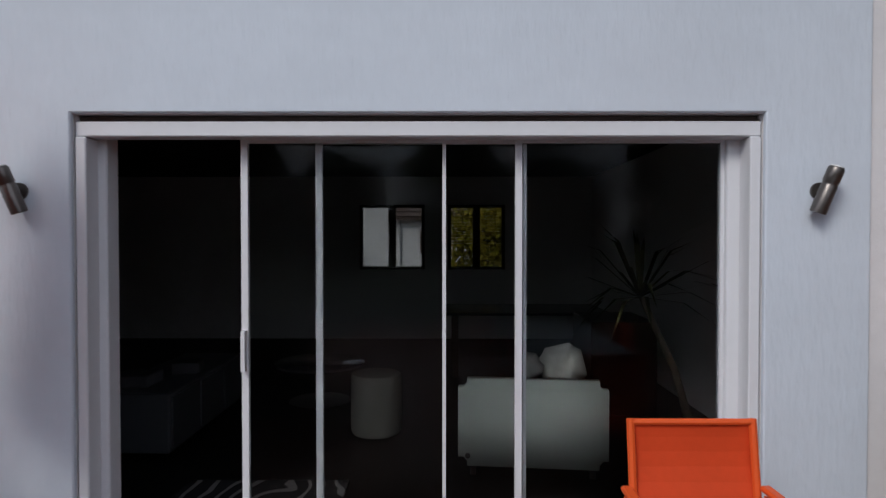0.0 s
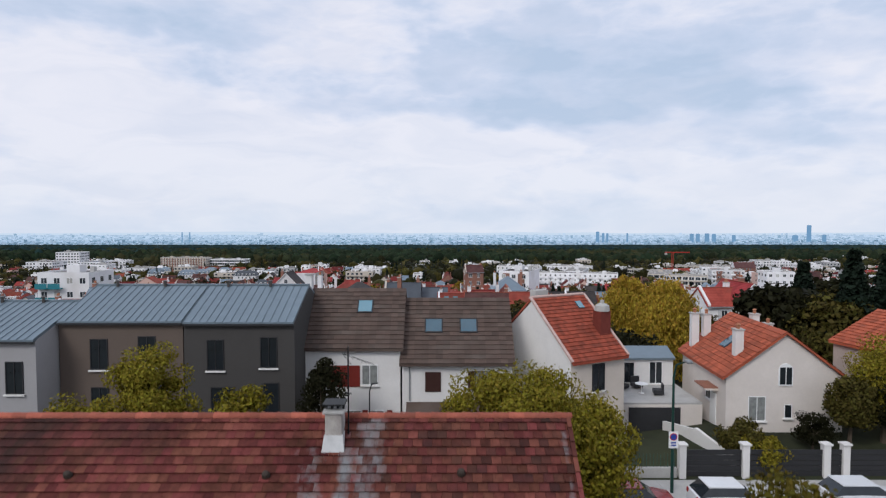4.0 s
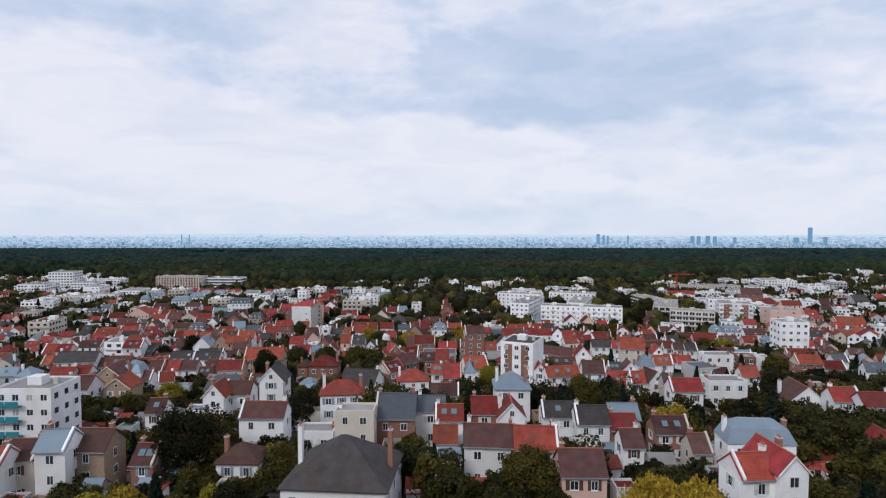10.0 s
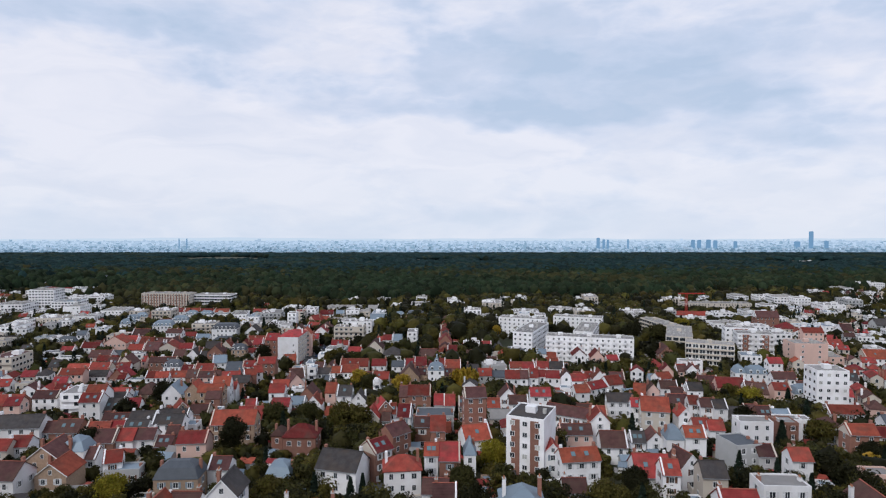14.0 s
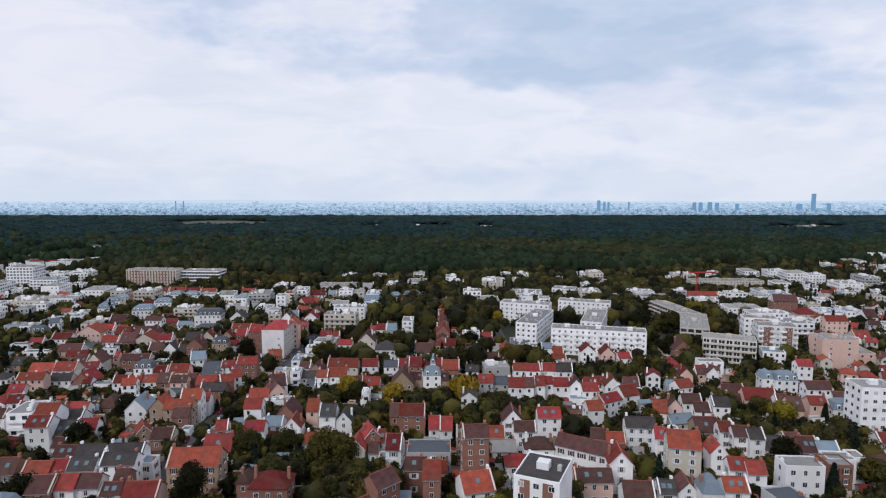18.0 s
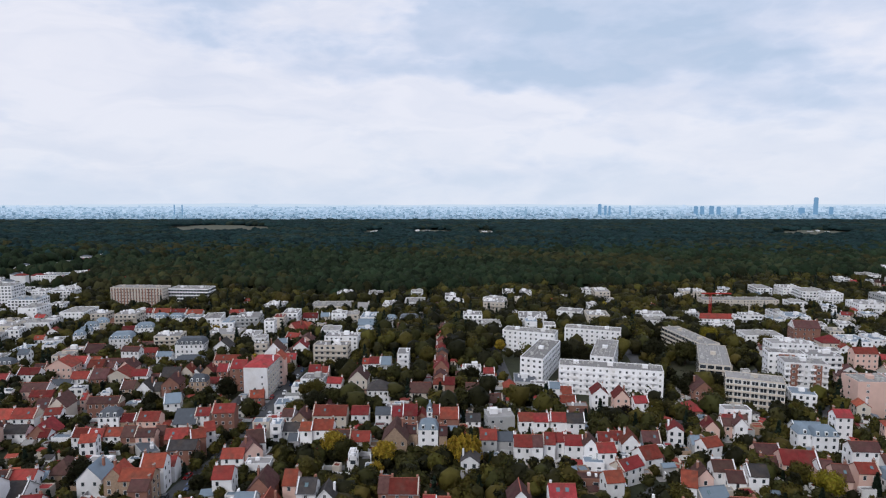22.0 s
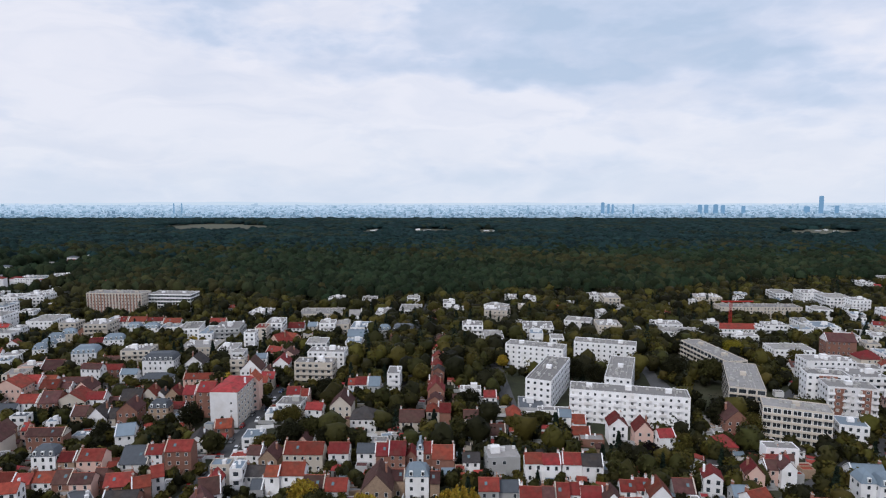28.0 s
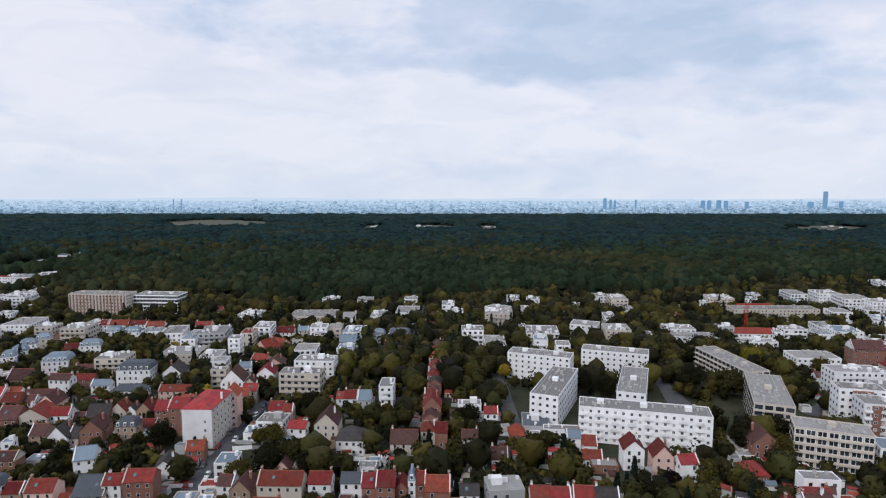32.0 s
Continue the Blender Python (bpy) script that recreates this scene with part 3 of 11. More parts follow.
def roof_geo(form, w, d, h, rise):
    X, Y, o, th = w / 2, d / 2, 0.35, 0.16
    if form == "e":
        return gable_roof(w, d, h, rise)
    if form == "g":
        return gable_roof(w, d, h, rise, axis="y")
    g = Geo()
    if form == "h":
        q = [(-X - o, -Y - o), (X + o, -Y - o), (X + o, Y + o), (-X - o, Y + o)]
        if w >= d:
            ra, rb = (-(X - Y) - 0.05, 0), (X - Y + 0.05, 0)
            fs = [(4, 5, 9, 8), (5, 6, 9), (6, 7, 8, 9), (7, 4, 8)]
        else:
            ra, rb = (0, -(Y - X) - 0.05), (0, Y - X + 0.05)
            fs = [(4, 5, 8), (5, 6, 9, 8), (6, 7, 9), (7, 4, 8, 9)]
        g.solid([(*c, h - 0.02) for c in q] + [(*c, h + th) for c in q] + [(*ra, h + rise + th), (*rb, h + rise + th)], fs + [(3, 2, 1, 0)] + [(i, (i + 1) % 4, 4 + (i + 1) % 4, 4 + i) for i in range(4)])
    elif form == "m":
        i, k = 0.9, min(2.2, min(X, Y) * 0.7)
        rings = [[(-X - a, -Y - a), (X + a, -Y - a), (X + a, Y + a), (-X - a, Y + a)] for a in (0.2, -i, -i - k * 0.8)]
        g.solid([(*c, h + 0.02) for c in rings[0]] + [(*c, h + rise) for c in rings[1]] + [(*c, h + rise + 1.1) for c in rings[2]],
                [(a + j, a + (j + 1) % 4, a + 4 + (j + 1) % 4, a + 4 + j) for a in (0, 4) for j in range(4)] + [(8, 9, 10, 11)])
    else:
        g.box((-X + 0.2, -Y + 0.2, h + 0.004), (X - 0.2, Y - 0.2, h + 0.12))
    return g


def default_rise(form, w, d):
    return min(w if form == "g" else d, 9) * 0.34 if form in "egh" else 2.3 if form == "m" else 0


GUTTER = mat("zinc_gutter_far", (0.32, 0.33, 0.34), 0.5, 0.3, vary=0.1)
RIDGE_CLAY = mat("ridge_clay_far", (0.30, 0.09, 0.06), 0.85, vary=0.2, scale=1.0, rnd=0.3)


def house(x, y, w, d, h, rot=0.0, roof="r", wall="w", form="e", rise=None, near=False, chimneys=1, skylights=0, label="", group="town houses"):
    """A town house on the ground at (x, y). w, d, h: front width, depth, height of the eaves; form: ridge along the front (e),
    gable to the front (g), hipped (h), flat (f) or mansard (m)."""
    FOOT.append((x, y, max(w, d) * 0.6))
    z = min(ground_z(x + a, y + b) for a in (-w / 2, w / 2) for b in (-d / 2, d / 2))
    zt = ground_z(x, y)
    t = thing("house", label or f"{WALL_WORDS[wall]} house with a {ROOF_WORDS[roof]} roof", "house", pose(x, y, zt, 0, 0, rot), group)
    rise = default_rise(form, w, d) if rise is None else rise
    X, Y = w / 2, d / 2
    part("wall", body_geo(form, w, d, h, z - zt - 0.5, rise), WALLS[wall], t)
    roof_ob = part("roof", roof_geo(form, w, d, h, rise), ROOFS[roof], t)
    ridge = Geo()
    if form == "e":
        drop = h - 0.35 * rise / Y
        gg = Geo()
        gg.box((-X - 0.2, -Y - 0.46, drop - 0.02), (X + 0.2, -Y - 0.36, drop + 0.13))
        part("gutter", gg, GUTTER, roof_ob)
        ridge.box((-X - 0.21, -0.14, h + rise + 0.13), (X + 0.21, 0.14, h + rise + 0.22))
    elif form == "g":
        ridge.box((-0.14, -Y - 0.21, h + rise + 0.13), (0.14, Y + 0.21, h + rise + 0.22))
        for s in (-1, 1):
            a, b = Vector((s * (X + 0.36), -Y - 0.24, h - 0.35 * rise / X)), Vector((0, -Y - 0.24, h + rise))
            n, up = Vector((0, 0.06, 0)), Vector((0, 0, 0.2))
            gg = Geo()
            gg.solid([a - n, a + n, b + n, b - n, a - n + up, a + n + up, b + n + up, b - n + up], [(0, 3, 2, 1), (4, 5, 6, 7), (0, 4, 7, 3), (1, 2, 6, 5), (0, 1, 5, 4), (3, 7, 6, 2)])
            part("bargeboard", gg, WIN_FRAME, roof_ob)
    if form in "eg":
        part("ridge", ridge, RIDGE_CLAY if roof in "ron" else ROOFS[roof], roof_ob)
    if form == "e" and int(abs(x) * 5 + y) % 5 < 3:
        part("party_wall", fire_wall(w, d, h, rise, 1 if int(y) % 2 else -1), WALLS[wall] if wall in "wcp" else W_CREAM, t)
    if w > 7.2:
        chimneys += 1
    for c in range(chimneys):
        s = 1 if (int(x * 7 + y * 3) + c) % 2 else -1
        cx, cy = s * (X - 0.55), (0.35 if form != "g" else Y * 0.3)
        top = h + rise + 0.8 + 0.3 * c if form != "g" else h + rise * 0.6 + 1.3
        cg = Geo()
        cg.box((cx - 0.3, cy - 0.42, h - 0.1), (cx + 0.3, cy + 0.42, top))
        ch = part("chimney", cg, W_WHITE if wall in "wc" and (int(x) + c) % 2 else CHIM_BRICK, roof_ob)
        if near:
            cg = Geo()
            cg.box((cx - 0.36, cy - 0.48, top), (cx + 0.36, cy + 0.48, top + 0.1))
            part("chimney_cap", cg, CONCRETE, roof_ob)
            for e in (-0.22, 0.22):
                pg = Geo()
                pg.tube([(cx, cy + e, top + 0.1), (cx, cy + e, top + 0.48)], [0.13, 0.1], 6)
                part("chimney_pot", pg, CHIM_POT, roof_ob)
    if form == "e":
        a = math.atan2(rise, Y)
        for c in range(skylights):
            sx = (c + 0.5) / skylights * w * 0.7 - w * 0.35
            m = Matrix.Translation((sx, -Y * 0.5, h + rise * 0.5 + 0.19)) @ Matrix.Rotation(a, 4, "X")
            kg = Geo()
            kg.box((-0.5, -0.6, -0.05), (0.5, 0.6, 0.06), 0, m)
            part("skylight", kg, SKY_GLASS, roof_ob)
    n = max(1, int(round(h / 2.8)))
    st = h / n
    sides = [(0, w, -Y)]
    if (int(x * 3 + y) % 3) and form != "g" or near:
        sides.append((-90 if x > 4 else 90, d, -X))
    for ang, span, off in sides:
        cols = max(1, int((span - 0.8) / (2.5 if ang == 0 else 3.2)))
        R = Matrix.Rotation(radians(ang), 4, "Z")
        for k in range(n):
            for c in range(cols):
                u = (c + 0.5) / cols * (span - 0.6) - (span - 0.6) / 2
                ww, wh = (0.98, 1.45) if (int(x + c + k) % 3) else (1.25, 1.4)
                part("window", HOUSE_WINDOWS[int(x * 1.7 + y) % 5] if span / cols > 2.3 else WINDOW if (c * 7 + k * 5 + int(y)) % 4 else WINDOW_BLIND, None, t, at=R @ Matrix.Translation((u, off - 0.004, k * st + st * 0.55)) @ Matrix.Diagonal((ww, 1, wh, 1)))
    if form == "g" and rise > 2:
        part("attic_window", WINDOW, None, t, at=Matrix.Translation((0, -Y - 0.004, h + rise * 0.3)) @ Matrix.Diagonal((0.85, 1, 1.1, 1)))
    return t


FAR = Geo()
FAR_SLOTS = {}
FAR_MATS = []
for _k, _m in [("wall_" + k, v) for k, v in WALLS.items()] + [("roof_" + k, v) for k, v in ROOFS.items()] + [("frame", WIN_FRAME), ("pane", WIN_GLASS), ("brick", CHIM_BRICK), ("sky", SKY_GLASS)]:
    FAR_SLOTS[_k] = len(FAR_MATS)
    FAR_MATS.append(_m)


def take(g, m, slot):
    """Adds a part's faces to the joined far houses."""
    n = len(FAR.v)
    FAR.v += [tuple(m @ Vector(p)) for p in g.v]
    FAR.f += [tuple(n + i for i in q) for q in g.f]
    FAR.m += [slot] * len(g.f)


def far_house(x, y, w, d, h, rot=0.0, roof="r", wall="w", form="e", rise=None, chimneys=1, step=2.4, windows=True, foot=True):
    if foot:
        FOOT.append((x, y, max(w, d) * 0.55))
    M = pose(x, y, ground_z(x, y), 0, 0, rot)
    rise = default_rise(form, w, d) if rise is None else rise
    X, Y = w / 2, d / 2
    take(body_geo(form, w, d, h, -2.5, rise), M, FAR_SLOTS["wall_" + wall])
    take(roof_geo(form, w, d, h, rise), M, FAR_SLOTS["roof_" + roof])
    for c in range(chimneys):
        g = Geo()
        s = 1 if int(x * 7) % 2 else -1
        g.box((s * (X - 0.5) - 0.3, 0.0, h - 0.1), (s * (X - 0.5) + 0.3, 0.8, h + rise + 0.9))
        take(g, M, FAR_SLOTS["wall_w"] if int(y) % 2 else FAR_SLOTS["brick"])
    if form == "f" and w > 7:
        g = Geo()
        g.box((-1.2, -0.8, h + 0.1), (1.2, 1.2, h + 1.5))
        take(g, M, FAR_SLOTS["wall_" + wall])
        g = Geo()
        g.box((X * 0.5, 0.4, h + 0.1), (X * 0.5 + 0.7, 1.1, h + 1.2))
        take(g, M, FAR_SLOTS["roof_f"])
    if not windows:
        return
    if form == "e" and int(x * 5 + y) % 3:
        m = Matrix.Translation((X * (0.4 if int(y) % 2 else -0.3), -Y * 0.5, h + rise * 0.5 + 0.19)) @ Matrix.Rotation(math.atan2(rise, Y), 4, "X")
        g = Geo()
        g.box((-0.45, -0.55, -0.05), (0.45, 0.55, 0.06), 0, m)
        take(g, M, FAR_SLOTS["sky"])
    n = max(1, int(round(h / 2.8)))
    st = h / n
    for ang, span, off in ((0, w, -Y), (-90 if x > 6 else 90, d, -X)):
        cols = max(1, int((span - 0.5) / step))
        R = M @ Matrix.Rotation(radians(ang), 4, "Z")
        for k in range(n):
            for c in range(cols):
                u = (c + 0.5) / cols * span - span / 2
                add_window(FAR, R @ Matrix.Translation((u, off, k * st + st * 0.55)), 1.25, 1.6, FAR_SLOTS["frame"], FAR_SLOTS["pane"])


def fire_wall(w, d, h, rise, s):
    """The rendered party wall that stands above the tiles at one end of a roof."""
    g = Geo()
    X, Y = s * (w / 2 - 0.16), d / 2
    e = h - 0.3 * rise / Y
    ring = [(-Y - 0.3, e - 0.25), (Y + 0.3, e - 0.25), (Y + 0.3, e + 0.42), (0, h + rise + 0.5), (-Y - 0.3, e + 0.42)]
    g.solid([(X - 0.17, a, b) for a, b in ring] + [(X + 0.17, a, b) for a, b in ring], [(4, 3, 2, 1, 0), (5, 6, 7, 8, 9)] + [(i, (i + 1) % 5, 5 + (i + 1) % 5, 5 + i) for i in range(5)])
    return g


def town_house(x, y, w, d, h, rot=0.0, roof="r", wall="w", form="e", rise=None):
    """A house or small block of flats in the middle distance; its windows are too small to tell apart singly."""
    FOOT.append((x, y, min(max(w, d), 2.2 * min(w, d)) * 0.55))
    zt = ground_z(x, y)
    k = int(abs(x) * 7 + abs(y) * 3)
    flat = form == "f"
    kind = ("apartment block" if flat and h > 8 else "house")
    t = thing("apartment_building" if flat and h > 8 else {"g": "gabled_house", "m": "mansard_house", "h": "villa", "f": "flat_roofed_house"}.get(form, "house"), f"{WALL_WORDS[wall]} {kind} with a {ROOF_WORDS[roof]} roof", "building" if flat else "house",
              pose(x, y, zt, 0, 0, rot), "town houses")
    rise = default_rise(form, w, d) if rise is None else rise
    X, Y = w / 2, d / 2
    part("wall", body_geo(form, w, d, h, -3.5, rise), WALLS[wall], t)
    rg = roof_geo(form, w, d, h, rise)
    rf = part("roof", rg, ROOFS[roof], t)
    if form == "e":
        ridge = Geo()
        ridge.box((-X - 0.21, -0.14, h + rise + 0.13), (X + 0.21, 0.14, h + rise + 0.22))
        part("ridge", ridge, RIDGE_CLAY if roof in "ron" else ROOFS[roof], rf)
    if form == "e" and k % 5 < 3:
        part("party_wall", fire_wall(w, d, h, rise, 1 if k % 2 else -1), W_WHITE if k % 3 else W_CREAM, t)
    if form in "eg":
        s = 1 if k % 4 < 2 else -1
        cg = Geo()
        cx, cy, top = (s * (X - 0.5), 0.5, h + rise + 1.0) if form == "e" else (s * X * 0.5, Y * 0.3, h + rise + 0.6)
        cg.box((cx - 0.28, cy - 0.5, h - 0.1), (cx + 0.28, cy + 0.5, top))
        cg.box((cx - 0.34, cy - 0.56, top), (cx + 0.34, cy + 0.56, top + 0.12), 1)
        for e in (-0.25, 0.25):
            cg.tube([(cx, cy + e, top + 0.1), (cx, cy + e, top + 0.5)], [0.13, 0.1], 5, 2)
        part("chimney", cg, [W_WHITE if wall in "wc" and k % 2 else CHIM_BRICK, CONCRETE, CHIM_POT], rf)
    if form == "e" and k % 3 == 0:
        m = Matrix.Translation((X * (0.35 if k % 2 else -0.3), -Y * 0.5, h + rise * 0.5 + 0.19)) @ Matrix.Rotation(math.atan2(rise, Y), 4, "X")
        kg = Geo()
        kg.box((-0.42, -0.55, -0.05), (0.42, 0.55, 0.06), 0, m)
        part("skylight", kg, SKY_GLASS, rf)
    rr = random.Random(k)
    if flat:
        q = Geo()
        for i in range(max(2, int(w * d / 26))):
            a, b = rr.uniform(-X + 0.8, X - 0.8), rr.uniform(-Y + 0.8, Y - 0.8)
            u, v = rr.uniform(0.25, 0.8), rr.uniform(0.25, 0.7)
            q.box((a - u, b - v, h + 0.1), (a + u, b + v, h + rr.uniform(0.6, 1.7)))
        if w > 8 and d > 6:
            a = rr.uniform(-X * 0.5, X * 0.5)
            q.box((a - 1.6, -0.8, h + 0.1), (a + 1.6, 1.8, h + 2.3))
        part("roof_clutter", q, W_WHITE if k % 3 else CONCRETE, rf, "pale lift huts, vents and skylight curbs", kind="stuff")
    if form == "m":
        c = max(1, int(w / 2.6))
        for i in range(c):
            u = (i + 0.5) / c * w - X
            q = Geo()
            q.box((u - 0.5, -Y - 0.12, h + 0.35), (u + 0.5, -Y + 0.9, h + 1.75), 0)
            q.box((u - 0.36, -Y - 0.135, h + 0.5), (u + 0.36, -Y - 0.12, h + 1.55), 1)
            part("dormer", q, [WIN_FRAME, WIN_GLASS], rf, "white dormer window")
    n = max(1, int(round(h / 2.85)))
    st = h / n
    q = Geo()
    for ang, span, off in ((0, w, -Y), (-90 if x > 6 else 90, d, -X)):
        if ang and k % 3 == 0 and not flat:
            continue
        cols = max(1, int((span - 0.6) / (2.5 if not flat else 2.8)))
        R = Matrix.Rotation(radians(ang), 4, "Z")
        for j in range(n):
            for c in range(cols):
                if rr.random() < 0.08:
                    continue
                u = (c + 0.5) / cols * (span - 0.4) - (span - 0.4) / 2
                add_window(q, R @ Matrix.Translation((u, off, j * st + st * 0.55)), 1.05 if not flat else 1.25 + 0.6 * (k % 2), 1.5 if k % 2 else 1.3)
    part("glazing", q, [WIN_FRAME if k % 4 else SHUTTER, WIN_GLASS], t, kind="stuff")
    if flat and h > 8 and k % 3:
        for j in range(1, n):
            b = Geo()
            a0, a1 = (-X + 0.4, X - 0.4) if k % 2 else (-X * 0.55, X * 0.55)
            b.box((a0, -Y - 1.0, j * st - 0.1), (a1, -Y - 0.002, j * st + 0.08))
            b.box((a0, -Y - 1.0, j * st + 0.08), (a1, -Y - 0.92, j * st + 0.95))
            part("balcony", b, WALLS[wall], t)
    return t


def block(x, y, w, d, h, rot=0.0, wall="w", roof="f", balcony="", step=2.6, label="", sides=True, ww=1.3, brick=0):
    """A flat-roofed block of flats with a row of windows on every storey."""
    FOOT.append((x, y, max(w, d) * 0.55))
    zt = ground_z(x, y)
    t = thing("apartment_block", label or f"{WALL_WORDS[wall]} apartment block with a flat roof", "apartment building", pose(x, y, zt, 0, 0, rot), "apartment blocks")
    X, Y = w / 2, d / 2
    part("wall", body_geo("f", w, d, h, -4, 0), WALLS[wall], t)
    r = Geo()
    r.box((-X + 0.25, -Y + 0.25, h + 0.004), (X - 0.25, Y - 0.25, h + 0.15))
    rf = part("roof", r, ROOFS[roof], t)
    for i in range(max(1, int(w / 16))):
        q = Geo()
        cx = -X + (i + 0.5) * w / max(1, int(w / 16))
        q.box((cx - 1.3, -1.2, h + 0.15), (cx + 1.3, 1.2, h + 1.7))
        part("roof_hut", q, WALLS[wall], rf)
        q = Geo()
        q.box((cx + 3, -0.5, h + 0.15), (cx + 3.8, 0.5, h + 1.3))
        part("vent", q, CONCRETE, rf)
    if w * d > 130:
        rr = random.Random(int(abs(x) * 7 + abs(y)))
        q = Geo()
        for i in range(int(w * d / 22)):
            a, b = rr.uniform(-X + 1, X - 1), rr.uniform(-Y + 1, Y - 1)
            u, v = rr.uniform(0.2, 0.8), rr.uniform(0.2, 0.8)
            q.box((a - u, b - v, h + 0.145), (a + u, b + v, h + rr.uniform(0.4, 1.5)))
        for i in range(3):
            a = rr.uniform(-X + 1, X - 1)
            q.box((a - 0.07, -Y + 0.5, h + 0.145), (a + 0.07, Y - 0.5, h + 0.32))
        part("roof_clutter", q, CONCRETE, rf, "pale vents, ducts and skylight curbs", kind="stuff")
    for i in range(brick):
        q = Geo()
        cx = -X + (i + 0.5) * w / brick
        q.box((cx - w / brick * 0.22, -Y - 0.12, -3), (cx + w / brick * 0.22, -Y - 0.003, h - 0.3))
        part("brick_strip", q, W_BRICK, t, "brown brick strip")
    n = max(2, int(round(h / 2.85)))
    st = h / n
    faces = [(0, w, -Y)]
    if sides:
        faces += [(90, d, -X), (-90, d, -X)]
    for ang, span, off in faces:
        R = Matrix.Rotation(radians(ang), 4, "Z")
        cols = max(1, int(span / step))
        for k in range(n):
            row = Geo()
            single = y < 395 and ang == 0
            zc = k * st + st * 0.55
            for c in range(cols):
                u = (c + 0.5) / cols * span - span / 2
                if single:
                    part("window", WINDOW if balcony == "b" or (c * 7 + k * 5 + int(y)) % 4 else WINDOW_BLIND, None, t, at=R @ Matrix.Translation((u, off - (0.124 if brick and ang == 0 else 0.004), zc)) @ Matrix.Diagonal((ww, 1, 1.25 if balcony != "b" else 2.0, 1)))
                else:
                    add_window(row, R @ Matrix.Translation((u, off - (0.124 if brick and ang == 0 else 0.004), zc)), ww, 1.25 if balcony != "b" else 2.0)
            if not single:
                part("glazing", row, [WIN_FRAME, WIN_GLASS], t, kind="stuff")
            if balcony and ang == 0 and k > 0:
                for c in range(0, cols if balcony != "t" else 2, 2 if balcony == "a" else 1):
                    u = (c + 0.5) / cols * span - span / 2
                    hw = span / cols * 0.46
                    m = R @ Matrix.Translation((u, off, k * st))
                    b = Geo()
                    b.box((-hw, -1.1, -0.08), (hw, 0, 0.08), 0, m)
                    b.box((-hw, -1.1, 0.08), (hw, -1.02, 1.0 if balcony != "b" else 0.42), 0, m)
                    part("balcony", b, TEAL if balcony == "t" else W_CREAM if wall == "c" else W_WHITE, t)
    return t


# ---- own house ----
WALL_CREAM = mat("cream_wall_render", (0.765, 0.74, 0.74), 0.9, vary=0.07, scale=1.3, stain=(0.55, 0.48, 0.43), stain_amt=0.35, bump=0.35, bscale=55, bdist=0.006)
WALL_BLUE = mat("pale_blue_grey_render", (0.635, 0.685, 0.748), 0.9, vary=0.05, scale=1.2, stain=(0.52, 0.53, 0.56), stain_amt=0.35, bump=0.55, bscale=32, bstretch=(1, 1, 0.3), bdist=0.007)
ALU = mat("white_lacquered_aluminium", (0.72, 0.72, 0.74), 0.35, vary=0.03, scale=2, stain=(0.45, 0.42, 0.38), stain_amt=0.12)
ZINC = mat("weathered_zinc", (0.33, 0.34, 0.35), 0.5, 0.5, vary=0.15, scale=3, stain=(0.2, 0.19, 0.18), stain_amt=0.4)
DARK_WOOD = mat("dark_eave_boards", (0.05, 0.038, 0.03), 0.8, vary=0.2, scale=5)
GLASS = glass_mat("clear_glass", (0.80, 0.83, 0.83))
STEEL = mat("brushed_steel", (0.15, 0.135, 0.125), 0.35, 0.85, vary=0.08, scale=8)
BLACK = mat("black_rubber", (0.015, 0.015, 0.017), 0.85, vary=0.3, scale=10, bump=0.4, bscale=150)
IRON = mat("black_iron", (0.02, 0.02, 0.02), 0.5, 0.3, vary=0.1)
# near-black base colours paint in the unlit room's shade
ROOM = mat("room_wall_painted_shade", (0.004, 0.004, 0.004), 0.8, vary=0.08, scale=1)
ROOM_FLOOR = mat("room_floor_painted_shade", (0.004, 0.004, 0.004), 0.5, vary=0.15, scale=2)
TERRACOTTA = mat("terracotta_mortar", (0.33, 0.16, 0.10), 0.9, vary=0.25, scale=4)


